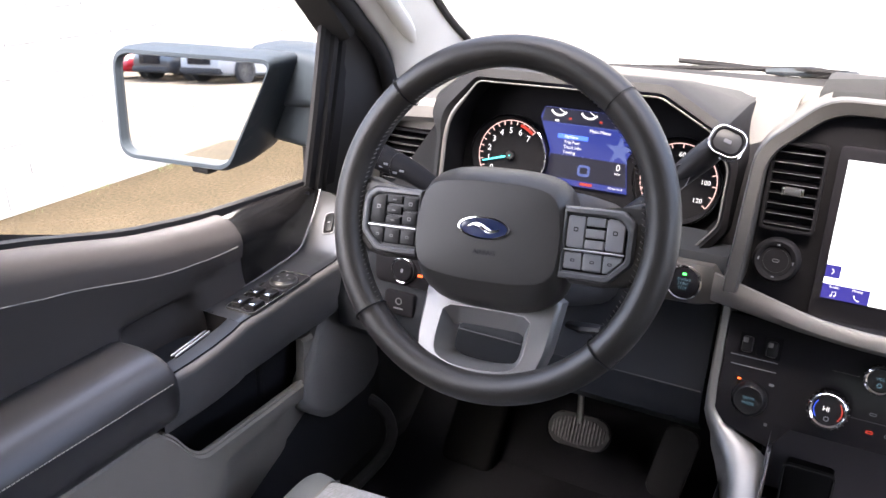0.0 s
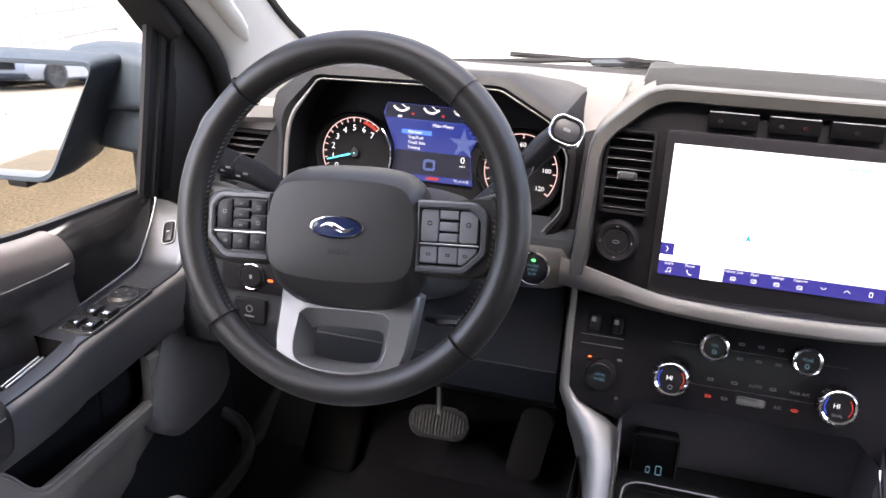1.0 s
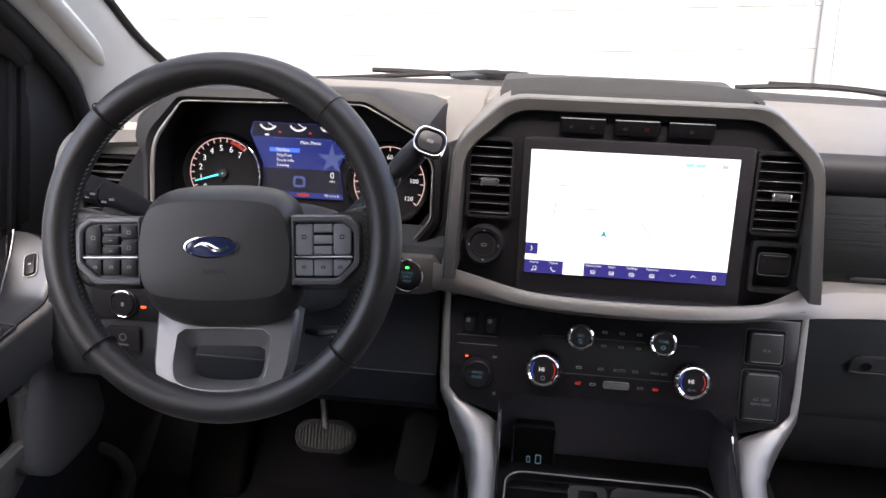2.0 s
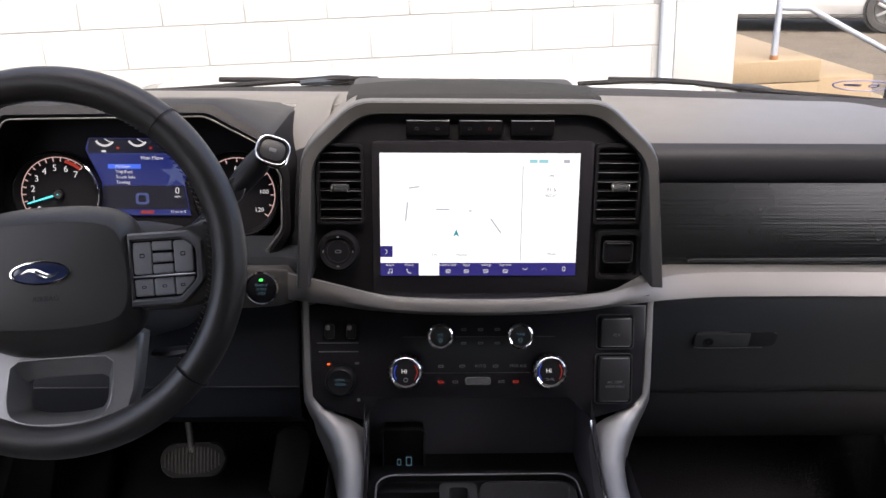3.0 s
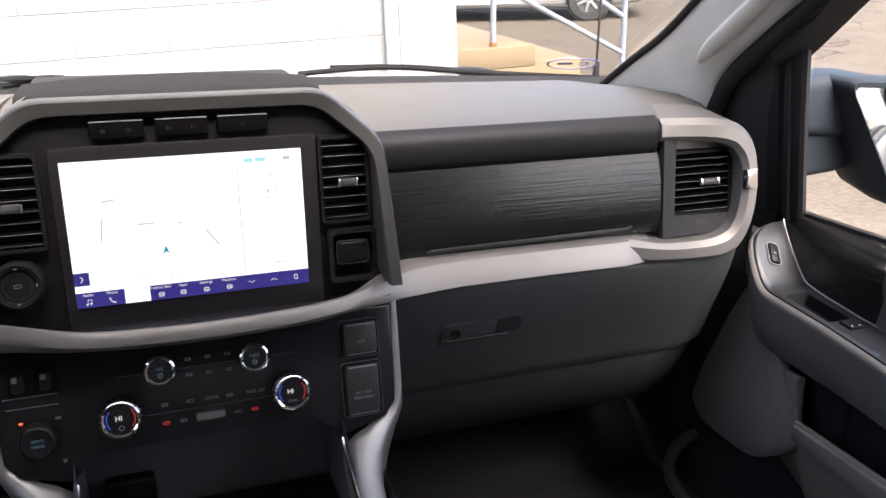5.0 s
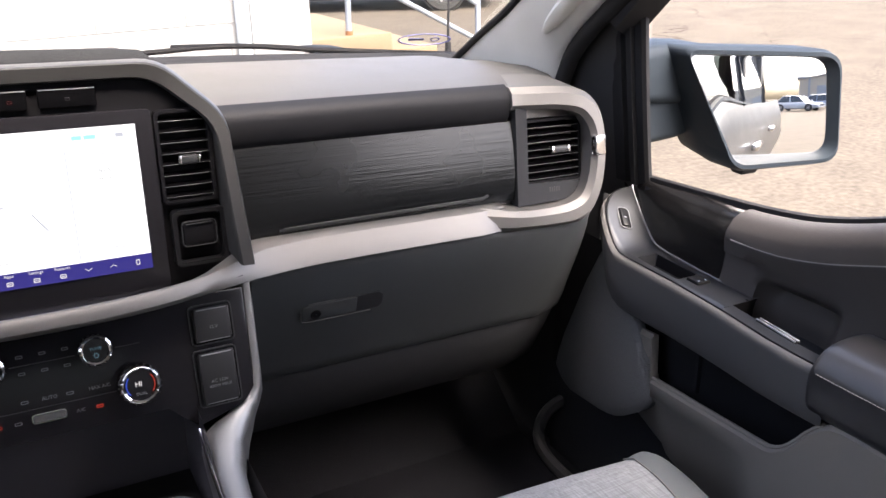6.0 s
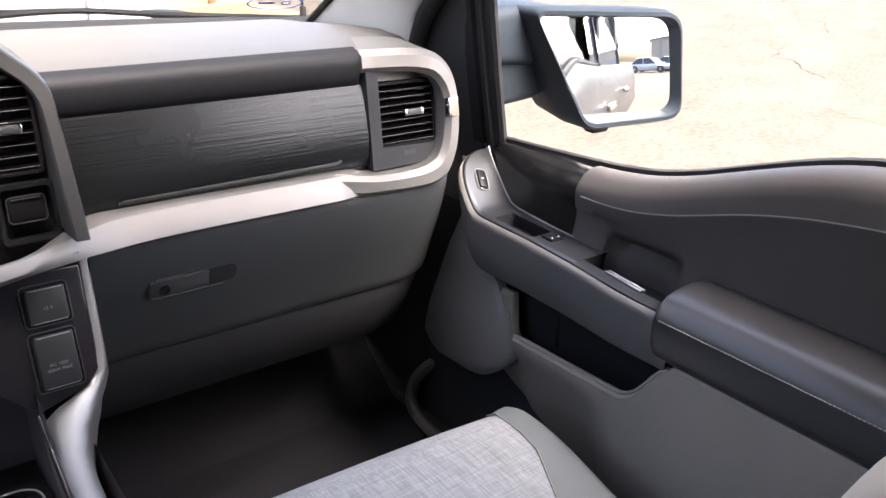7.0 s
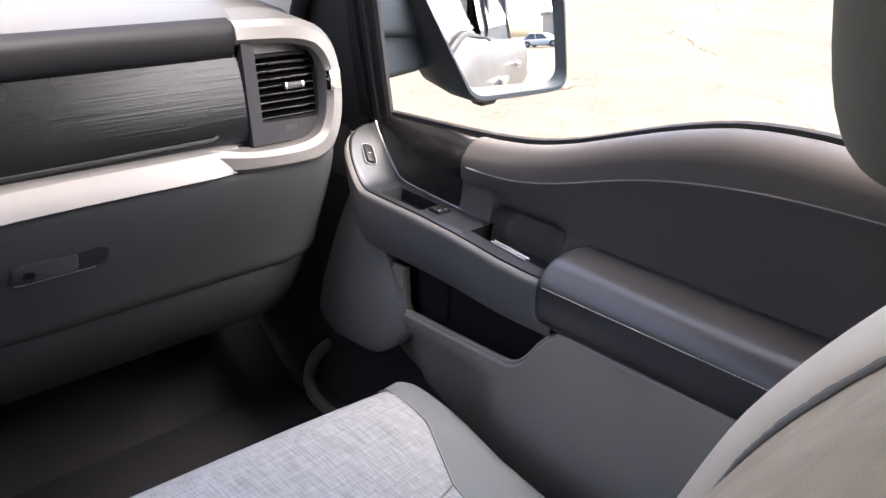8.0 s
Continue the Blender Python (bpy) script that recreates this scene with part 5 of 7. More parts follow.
lip = soft([(-0.050, -0.0955, 0), (-0.0515, -0.115, 0), (-0.0505, -0.138, 0), (-0.044, -0.1495, 0), (-0.020, -0.1555, 0), (0.020, -0.1555, 0), (0.044, -0.1495, 0), (0.0505, -0.138, 0), (0.0515, -0.115, 0), (0.050, -0.0955, 0), (0.02, -0.0940, 0), (-0.02, -0.0940, 0)], 1, closed=True)
hole = [Vector((p.x * 0.80, -0.133 + (p.y + 0.126) * 0.60, 0)) for p in lip]
mk = lambda t, w: [W(p.x - 0.003, p.y, w - 0.030 + 0.36 * max(0, -p.y - 0.075)) for p in t]
near_lip = lambda f, w: [a.lerp(b, f) for a, b in zip(mk(so, w), mk(lip, w))]
part("lower_spoke", loft([mk(so, -0.022), mk(so, -0.006), near_lip(0.05, -0.001), near_lip(0.16, 0.002), near_lip(0.85, 0.003), mk(lip, 0.0035), mk([Vector((p.x * 0.975, -0.126 + (p.y + 0.126) * 0.97, 0)) for p in lip], 0.0005), mk(hole, -0.016), mk(hole, -0.030)], closed=True), SPOKE, wheel, "satin silver lower spoke with a trapezoid opening", 40)
part("spoke_edge", tube(mk(lip, 0.0032), 0.0008, 6, closed=True), RAIL, wheel, "inner edge of the spoke")

# ---- pedals ----
brake = thing("brake_pedal", (-0.47, 1.25, 0.70), "brake pedal with a ribbed rubber pad on a steel arm", "pedal")
bk = face(-0.470, 1.24, 0.765, 32, 2)
part("pedal_pad", plate(rounded(0.112, 0.058, 0.027, 7), bk, -0.012, 0.0, 0.004), BUTTON, brake)
for i in range(16):
    u = -0.046 + 0.092 * i / 15
    hh = 0.023 - 0.012 * (abs(u) / 0.046) ** 3
    part("pad_rib", rbox(u - 0.0016, u + 0.0016, -hh, hh, -0.001, 0.003, 0.0008, 1, bk), PODFRAME, brake)
part("pedal_arm", tube(soft([(-0.472, 1.250, 0.775), (-0.477, 1.262, 0.812), (-0.490, 1.295, 0.88), (-0.496, 1.34, 0.97), (-0.496, 1.37, 1.06)], 2), 0.0058, 10), surf("bare_steel", (0.4, 0.4, 0.4), 0.4, metal=1.0), brake)
gas = thing("accelerator_pedal", (-0.31, 1.30, 0.62), "black hinged accelerator pedal", "pedal")
part("pedal_pad", plate(rounded(0.062, 0.13, 0.018, 5), face(-0.312, 1.29, 0.722, 30, -8), -0.012, 0.0, 0.005, 3), RUBBER, gas)
rest = thing("foot_rest", (-0.72, 1.36, 0.6), "black moulded foot rest on the floor", "foot rest")
part("rest_pad", plate(rounded(0.11, 0.26, 0.02, 4), face(-0.70, 1.33, 0.70, 40), -0.03, 0.0, 0.01, 3), CLUSTER, rest)

# ---- centre console ----
con = thing("centre_console", (0, 0.6, 0.60), "black centre console with open bin and cup holders", "console")
part("bin_back", rbox(-0.150, 0.150, 1.05, 1.08, 0.62, 1.10, 0.0), BINGREY, con)
for s in (-1, 1):
    part("bin_side", loft([[Vector((s * 0.150, y, z)) for z in (zt, 0.62)] for y, zt in ((1.08, 1.09), (0.935, 1.035), (0.86, 0.985), (0.6, 0.955), (0.1, 0.955))]), BINGREY, con)
    part("console_side", loft([[Vector((s * 0.195, y, z)) for z in (zt, 0.60)] for y, zt in ((1.0, 0.985), (0.86, 0.975), (0.6, 0.95), (0.1, 0.95))]), BINGREY, con)
part("bin_floor", rbox(-0.150, 0.150, 0.96, 1.07, 0.885, 0.905, 0.0), RUBBER, con)
tk = Matrix.Translation((0, 0.775, 0.925))
to = rounded(0.292, 0.40, 0.03, 5)
ti = rounded(0.272, 0.38, 0.025, 5)
part("tray_rim", ring_plate(to, ti, tk, -0.006, 0.004), SATIN, con)
part("tray_edge", tube([tk @ Vector((a, b, 0.005)) for a, b in ti], 0.0013, 6, closed=True), PODGREY, con)
part("tray_floor", plate(rounded(0.29, 0.39, 0.03, 5), tk, -0.06, -0.05), KNEE, con)
part("cup_panel", ring_plate(rounded(0.130, 0.20, 0.02, 6, 0.068, 0.085), circle(0.048, 28, 0.068, 0.075), tk, -0.012, -0.002), GLOSSGREY, con, "gloss panel round a cup holder")
part("cup_rim", tube([tk @ Vector((a, b_, 0.0)) for a, b_ in circle(0.049, 36, 0.068, 0.075)], 0.002, 8, closed=True), BRIGHT, con, "bright rim of the cup holder")
part("cup_wall", lathe([(0.048, -0.002), (0.046, -0.05)], tk @ Matrix.Translation((0.068, 0.075, 0)), 32), KNEE, con)
part("tray_divider", ring_plate(rounded(0.05, 0.16, 0.008, 4, -0.026, 0.10), rounded(0.026, 0.14, 0.006, 4, -0.026, 0.10), tk, -0.02, -0.001), BUTTON, con)
uk = face(-0.1005, 1.022, 0.932, 0)
usb = part("usb_panel", plate(rounded(0.058, 0.066, 0.006, 3), uk, -0.02, 0.0, 0.002), SATIN, con)
part("usb_frame", ring_plate(rounded(0.062, 0.072, 0.007, 3), rounded(0.058, 0.068, 0.006, 3), uk, -0.003, 0.003), BUTTON, con)
part("usb_port", ring_plate(rounded(0.0055, 0.0105, 0.002, 3, -0.0065, -0.021), rounded(0.0038, 0.0088, 0.001, 3, -0.0065, -0.021), uk, 0.0, 0.001), BLUEINK, usb)
part("usb_port", ring_plate(rounded(0.0085, 0.0150, 0.002, 2, 0.0075, -0.0195), rounded(0.0062, 0.0127, 0.001, 2, 0.0075, -0.0195), uk, 0.0, 0.001), BLUEINK, usb)

# ---- doors ----
SPEAKER = surf("perforated_grey_plastic", (0.145, 0.142, 0.138), 0.6, grain=420, bump=0.9, var=0.5, dist=0.002, spec=0.2)
SILL = [(-0.40, 1.285), (0.0, 1.305), (0.36, 1.320), (0.44, 1.320), (0.52, 1.305), (0.64, 1.262), (0.72, 1.232), (0.80, 1.217), (0.93, 1.207), (1.10, 1.197)]
SEAM = [(-0.40, 1.245), (0.0, 1.262), (0.30, 1.268), (0.42, 1.264), (0.55, 1.243), (0.72, 1.186), (0.80, 1.177), (0.86, 1.178)]


def lin(table, t):
    for (a, va), (b, vb) in zip(table, table[1:]):
        if t <= b:
            return va + (vb - va) * (t - a) / (b - a)
    return table[-1][1]


def smooth(table, t):
    return sum(lin(table, min(max(t + d, table[0][0]), table[-1][0])) for d in (-0.05, -0.035, -0.018, 0, 0.018, 0.035, 0.05)) / 7


def door(s, name, label):
    d = thing(name, (s * 0.93, 0.4, 0.6), label, "door", kind="structure")
    V = lambda x, y, z: Vector((s * x, y, z))
    ys = [-0.30 + 0.03 * i for i in range(48)]
    drop = lambda y: 0.024 * min(1, max(0, (0.76 - y) / 0.22)) if s < 0 else 0.0
    sill = lambda y: smooth(SILL, y) - drop(y)
    seam = lambda y: smooth(SEAM, y) - 0.8 * drop(y)
    y0 = 0.786 if s > 0 else 0.766
    LED = [(y0, 0.787, 0.862), (0.82, 0.7905, 0.862), (0.88, 0.796, 0.862), (0.96, 0.799, 0.866), (0.99, 0.8005, 0.872), (1.000, 0.801, 0.874), (1.010, 0.802, 0.876), (1.02, 0.8035, 0.879), (1.035, 0.8075, 0.883), (1.05, 0.813, 0.887), (1.065, 0.821, 0.891), (1.075, 0.829, 0.894), (1.083, 0.840, 0.896), (1.090, 0.856, 0.899), (1.094, 0.874, 0.902)]
    rise = lambda y: 1.1105 + lin([(0.0, 0.0), (0.990, 0.0), (1.0, 0.0012), (1.010, 0.0055), (1.02, 0.012), (1.10, 0.073), (1.12, 0.088)], y)
    # soft upper panel with a waved sill
    rows = []
    for y in [v for v in ys if v < 0.57] + [0.57 + 0.01 * i for i in range(28)] + [0.853]:
        zs, zm = sill(y), seam(y)
        sec = [(0.906, zs - 0.006), (0.902, zs - 0.001), (0.893, zs), (0.878, zs - 0.0025), (0.866, zs - 0.0085), (0.8585, zs - 0.019), (0.8555, (zs + zm) / 2 - 0.004), (0.853, zm + 0.003), (0.8525, zm), (0.853, zm - 0.003), (0.856, zm - 0.02), (0.860, 1.157), (0.860, 1.146), (0.8595, 1.136), (0.858, 1.126), (0.854, 1.112), (0.850, 1.098), (0.850, 1.065)]
        dent = max(0, 1 - ((y - (0.728 if s > 0 else 0.700)) / 0.062) ** 4) ** 0.5
        rows.append([V(a + 0.003 * max(0, (y - 0.80) / 0.053) ** 2 + 0.030 * dent * max(0, min(1, (1.146 - b) / 0.020)), y, b) for a, b in sec])
    part("upper_trim", loft(rows), DOORSOFT, d, "soft dark upper trim with a waved sill", 60)
    part("seam", tube([V(0.8535, y, seam(y) + 0.0012) for y in [-0.30 + 0.02 * i for i in range(58)] if y < 0.842], 0.0012, 5), STITCH, d, "grey stitched seam")
    # gloss front insert under the mirror
    rows = []
    for y in (0.8535, 0.87, 0.89, 0.91, 0.93, 0.95, 0.97, 1.01, 1.05, 1.075, 1.092):
        zs, zm = sill(y), seam(0.8535)
        k = max(0, (y - 0.95) / 0.138)
        f = min(1, (y - 0.8535) / 0.075)
        f = f * f * (3 - 2 * f)
        xo = lin([(a, c) for a, _, c in LED], min(y, 1.09))
        ins = [(rise(y) - 0.003, xo), (max(zs - 0.03, rise(y) + 0.004), xo + 0.003), (zs - 0.010, 0.882 + 0.022 * k), (zs - 0.003, 0.897 + 0.008 * k), (zs - 0.001, 0.908), (zs + 0.001, 0.909)]
        trim = [(1.06, 0.8535), (1.098, 0.8535), (1.126, 0.8610), (1.157, 0.8630), (zm, 0.8555), ((zs + zm) / 2 - 0.004, 0.8585), (zs - 0.019, 0.8615), (zs - 0.0085, 0.869), (zs - 0.0025, 0.881), (zs - 0.0005, 0.896), (zs + 0.001, 0.905)]
        zl = rise(y) - 0.003
        line = []
        for i in range(15):
            z = zl + (zs - 0.0012 - zl) * (1 - (1 - i / 14) ** 1.6)
            line.append(V(lin(trim, z) * (1 - f) + lin(ins, z) * f, y, z))
        rows.append(line + [V(0.912, y, zs - 0.006)])
    part("front_insert", loft(rows), INSERT, d, "gloss black insert under the mirror", 60)
    part("insert_trim", tube(soft([V(0.925, 1.100, 1.193), V(0.906, 1.097, 1.190), V(0.896, 1.090, 1.180), V(0.8765, 1.012, 1.1195), V(0.869, 0.985, 1.1145), V(0.859, 0.88, 1.1135), V(0.857, 0.808, 1.1135)], 2), 0.0014, 6), BRIGHT, d, "thin bright strip")
    # window seal
    part("sill_seal", loft([[V(0.906, y, sill(y) - 0.01), V(0.907, y, sill(y) + 0.004), V(0.914, y, sill(y) + 0.006), V(0.918, y, sill(y) - 0.012)] for y in ys if y < 1.10]), RUBBER, d, "black rubber window seal")
    part("outer_seal", loft([[V(0.919, y, sill(y) - 0.006), V(0.921, y, sill(y) - 0.001), V(0.934, y, sill(y) - 0.002), V(0.938, y, sill(y) - 0.014)] for y in ys if y < 1.10]), MIRRORCAP, d, "slate outer window seal")
    # ledge with switches, sweeping up at its front end
    rows = []
    sunk = lambda y: 0.020 * (s > 0 and 0.886 < y < 0.974)
    for y, xi, xo in sorted(LED + [(v, lin([(a, b) for a, b, _ in LED], v), lin([(a, c) for a, _, c in LED], v)) for v in (0.884, 0.888, 0.972, 0.976)]):
        z, k = rise(y), sunk(y)
        u0, u1 = 0.812 + 0.06 * (y - 0.93), 0.852 + 0.06 * (y - 0.93)
        rows.append([V(xi + 0.014, y, z - 0.062), V(xi + 0.003, y, z - 0.03), V(xi - 0.001, y, z - 0.006), V(xi + 0.005, y, z), V(max(u0, xi + 0.008), y, z + 0.001), V(max(u0 + 0.002, xi + 0.010), y, z + 0.001 - k), V(max(u1 - 0.002, xi + 0.012), y, z + 0.001 - k), V(max(u1, xi + 0.014), y, z + 0.001), V(xo, y, z + 0.002)])
    part("ledge", loft(rows), DOORBLUE, d, "slate grey ledge of the door pull", 40)
    # narrow bridge beside the pull recess, and the recess itself
    BR = [(0.602, 0.770), (0.615, 0.770), (0.66, 0.771), (0.70, 0.774), (0.745, 0.781), (y0, 0.787)]
    part("pull_bridge", loft([[V(xi + 0.014, y, 1.056), V(xi + 0.003, y, 1.0805), V(xi - 0.001, y, 1.1045), V(xi + 0.005, y, 1.1105), V(xi + 0.026, y, 1.1115), V(xi + 0.029, y, 1.108), V(xi + 0.031, y, 1.075)] for y, xi in BR]), DOORBLUE, d)
    part("pull_recess", loft([[V(xi + 0.030, y, 1.078), V(0.83, y, 1.074), V(0.896, y, 1.078)] for y, xi in BR]), KNEE, d)
    part("inner_core", loft([[V(0.897, y, 1.19), V(0.897, y, 0.98)] for y in (0.45, 1.06)]), KNEE, d)
    part("recess_wall", plate([(0.80, 1.06), (0.896, 1.06), (0.896, 1.116), (0.862, 1.112), (0.80, 1.1105)][::-1], Matrix(((s, 0, 0, 0), (0, 0, -1, y0 + 0.001), (0, 1, 0, 0), (0, 0, 0, 1))), -0.004, 0.0), CLUSTER, d)
    part("ledge_line", tube([V(xi + 0.0030, y, 1.1108) for y, xi in BR[:-1]] + [V(xi + 0.0030, y, rise(y) + 0.0003) for y, xi, xo in LED], 0.0011, 5), CLUSTER, d)
    # lower front face under the ledge
    rows = []
    for y, xi in BR[:-1] + [(a, c) for a, c, _ in LED]:
        zt = rise(y)
        zb = lin([(0.5, 1.040), (0.64, 1.036), (0.79, 1.029), (0.95, 1.023), (0.985, 1.022), (1.005, 1.029), (1.02, 1.046), (1.035, 1.072), (1.05, 1.098), (1.07, 1.126), (1.083, 1.142), (1.10, 1.16)], y)
        rows.append([V(xi + 0.003, y, zt - 0.004), V(xi + 0.0015, y, zt - 0.0005), V(xi - 0.003, y, zt - 0.0012), V(xi - 0.0065, y, zt - 0.0045), V(xi - 0.0075, y, zt - 0.010), V(xi - 0.006, y, (zt + zb) / 2), V(xi - 0.003, y, zb + 0.010), V(xi + 0.003, y, zb + 0.002), V(xi + 0.03, y, zb)])
    part("grab_face", loft(rows), GRABGREY, d)
    # lock switch on the rising front
    lk = Matrix.Translation(V(0.850, 1.049, rise(1.049) + 0.0015)) @ Matrix.Rotation(radians(s * 5), 4, "Z") @ Matrix.Rotation(radians(37.5), 4, "X") @ Matrix.Rotation(radians(-s * 24), 4, "Z")
    ls = part("lock_switch", plate(rounded(0.0185, 0.039, 0.006, 4), lk, -0.012, 0.0008, 0.0004), CLUSTER, d, "grey lock rocker in a black recess")
    part("switch_rocker", plate(rounded(0.0135, 0.0335, 0.004, 4), lk, -0.006, 0.0036, 0.0015), SATIN, ls)
    part("switch_rim", tube([lk @ Vector((a, b_, 0.0012)) for a, b_ in rounded(0.0200, 0.0405, 0.0065, 5)], 0.0007, 6, closed=True), PODGREY, ls)
    part("switch_mark", plate(rounded(0.005, 0.0024, 0.0008, 2, 0, 0), lk, 0.003, 0.0041), PODGREY, ls)
    # door pull: dark cup and bright strip
    pk = Matrix.Translation(V(0.803, 0.706 if s > 0 else 0.690, 1.1115)) @ Matrix.Rotation(radians(-s * 8), 4, "Z")
    ps = part("pull_strip", rbox(-0.0042, 0.0042, -0.034, 0.034, -0.003, 0.0015, 0.0006, 1, pk), CLUSTER, d, "dark pull pad with two bright ridges")
    for u in (-0.0029, 0.0029):
        part("strip_ridge", rbox(u - 0.0012, u + 0.0012, -0.034, 0.034, 0.0, 0.0034, 0.0008, 2, pk), BRIGHT, ps)
    # switches
    if s < 0:
        bz = Matrix.Translation(V(0.8175, 0.857, 1.1125)) @ Matrix.Rotation(radians(-s * 3), 4, "Z")
        sp_ = part("switch_panel", ring_plate(rounded(0.050, 0.139, 0.007, 3), rounded(0.047, 0.136, 0.006, 3), bz, -0.004, 0.002), BUTTON, d)
        part("switch_bed", plate(rounded(0.047, 0.136, 0.006, 3), bz, -0.004, 0.001), PIANO, sp_)
        for v in (-0.048, -0.014):
            for u in (-0.011, 0.011):
                k = part("window_switch", rbox(u - 0.0085, u + 0.0085, v - 0.012, v + 0.012, -0.002, 0.007, 0.003, 2, bz), SATIN, sp_)
                part("switch_top", rbox(u - 0.007, u + 0.007, v - 0.0115, v - 0.003, 0.004, 0.0085, 0.002, 2, bz), CHROME, sp_, "bright tip of the switch")
        part("mirror_knob", lathe([(0.019, 0.0), (0.019, 0.005), (0.016, 0.008), (0.001, 0.007)], bz @ Matrix.Translation((0.0, 0.034, 0.0)), 28), SATIN, sp_, "round mirror adjuster")
        part("knob_ring", lathe([(0.0202, 0.001), (0.0202, 0.0045), (0.019, 0.0055), (0.018, 0.004)], bz @ Matrix.Translation((0.0, 0.034, 0.0)), 28), BUTTON, sp_)
        for k in range(4):
            part("knob_mark", rbox(0.008, 0.012, -0.0012, 0.0012, 0.0068, 0.0078, 0, 1, bz @ Matrix.Translation((0, 0.034, 0)) @ Matrix.Rotation(radians(90 * k), 4, "Z")), GREYINK, sp_)
    else:
        bz = Matrix.Translation(V(0.832, 0.872, 1.1115)) @ Matrix.Rotation(radians(-s * 3), 4, "Z")
        # black skin added inside the tray, its colour doing the work of shade
        part("tray_shade", loft([[V(a + 0.06 * (y - 0.93), y, b) for a, b in ((0.8125, 1.1105 if k else 1.0930), (0.8150, 1.0930), (0.8490, 1.0930), (0.8515, 1.1105 if k else 1.0930))] for y, k in ((0.8885, 1), (0.93, 1), (0.9715, 1))]), CLUSTER, d, "black skin added in the ledge tray for its shade")
        k = part("window_switch", rbox(-0.012, 0.012, -0.018, 0.006, -0.002, 0.0045, 0.002, 2, bz), SATIN, d)
        for u in (-0.006, 0.006):
            part("switch_top", rbox(u - 0.0032, u + 0.0032, -0.016, -0.0115, 0.003, 0.0056, 0.0014, 2, bz), CHROME, k, "bright tip of the switch")
    # armrest
    rows = []
    for y, g in ((0.6240, 0.960), (0.6215, 0.985), (0.617, 1.0), (0.600, 1.0)) + tuple((0.55 - 0.05 * i, 1.0) for i in range(17)):
        c = (0.806, 1.092)
        sec = soft([(0.857, 1.134, 0), (0.845, 1.1375, 0), (0.810, 1.1385, 0), (0.784, 1.1345, 0), (0.769, 1.1255, 0), (0.7605, 1.114, 0), (0.7575, 1.105, 0), (0.7575, 1.09, 0), (0.762, 1.062, 0), (0.775, 1.048, 0), (0.860, 1.040, 0)], 1)
        rows.append([V(c[0] + (p.x - c[0]) * g, y, c[1] + (p.y - c[1]) * g) for p in sec])
    part("armrest", loft(rows, caps=True), ARMREST, d, "padded black armrest with a stitched seam", 60)
    bm = bmesh.new()
    for i in range(170):
        y = 0.614 - 0.005 * i
        bm = joined(bm, tube([V(0.7572, y, 1.1095), V(0.7568, y - 0.0018, 1.1097), V(0.7572, y - 0.0036, 1.1095)], 0.0007, 4))
    part("arm_stitch", bm, STITCH, d, "row of pale stitches")
    # lower door panel with the map pocket
    PY = [-0.30, 0.30, 0.55, 0.575, 0.59] + [0.60 + 0.0075 * i for i in range(18)] + [0.76, 0.80, 0.85, 0.912, 0.93, 1.0, 1.03, 1.06, 1.08, 1.10, 1.125, 1.15, 1.185, 1.22, 1.26, 1.30]
    POCKET = [(-0.4, 1.056), (0.600, 1.056), (0.628, 1.010), (0.655, 0.974), (0.70, 0.967), (0.80, 0.952), (0.96, 0.929)]
    FRONT = [(0.94, 1.055), (1.0, 1.055), (1.06, 1.085), (1.10, 1.11), (1.15, 1.12), (1.30, 1.12)]
    top = lambda y: sum(lin(POCKET, y + e) for e in (-0.02, -0.012, -0.004, 0.004, 0.012, 0.02)) / 6 if y < 0.92 else (1.0 if y < 0.94 else lin(FRONT, y))
    def low(y):
        t = top(min(y, 0.92)) - 0.15 * max(0, y - 0.92)
        x = 0.770 + 0.045 * min(1, max(0, (y - 0.62) / 0.3)) + 0.17 * max(0, y - 0.95) + 0.012 * min(1, max(0, (y - 0.915) / 0.02))
        k = min(1, max(0, (y - 0.685) / 0.06))
        k = k * k * (3 - 2 * k)
        zb = 0.752 + 0.19 * max(0, y - 0.78)
        sec = [(0.012, t - 0.002), (0.003, t), (-0.003, t - 0.006), (0.0, t - 0.03)] + [(a + 0.020 * k * min(1, (0.975 - b) / 0.13), b) for a, b in ((0.002, t - 0.045 if k else 0.92), (0.006, 0.872), (0.014, 0.835), (0.024, zb + 0.023), (0.034, zb + 0.005), (0.05, zb))]
        return [V(x + a, y, b) for a, b in sec]
    part("lower_core", loft([[V(0.892, y, 1.07), V(0.890, y, 0.85), V(0.888, y, 0.58)] for y in (-0.30, 0.4, 0.9, 1.235)]), KNEE, d)
    part("lower_trim", loft([low(y) for y in PY if y <= 0.93] + [low(0.96), low(1.0), low(1.03)]), DOORLOW, d, "grey lower door trim with an open map pocket", 50)
    # speaker cover: raised plate with a soft chamfer along its slanted rear edge
    CT = [(0.917, 0.903), (0.927, 0.931), (0.942, 0.956), (0.955, 0.980), (0.968, 1.000), (0.985, 1.010), (1.005, 1.017), (1.015, 1.026), (1.03, 1.052), (1.05, 1.085), (1.09, 1.076), (1.13, 1.005), (1.18, 0.895), (1.222, 0.805), (1.230, 0.793)]
    CB = [(0.917, 0.888), (0.930, 0.866), (0.955, 0.846), (0.990, 0.818), (1.02, 0.800), (1.06, 0.785), (1.18, 0.757), (1.205, 0.762), (1.230, 0.790)]
    rows = []
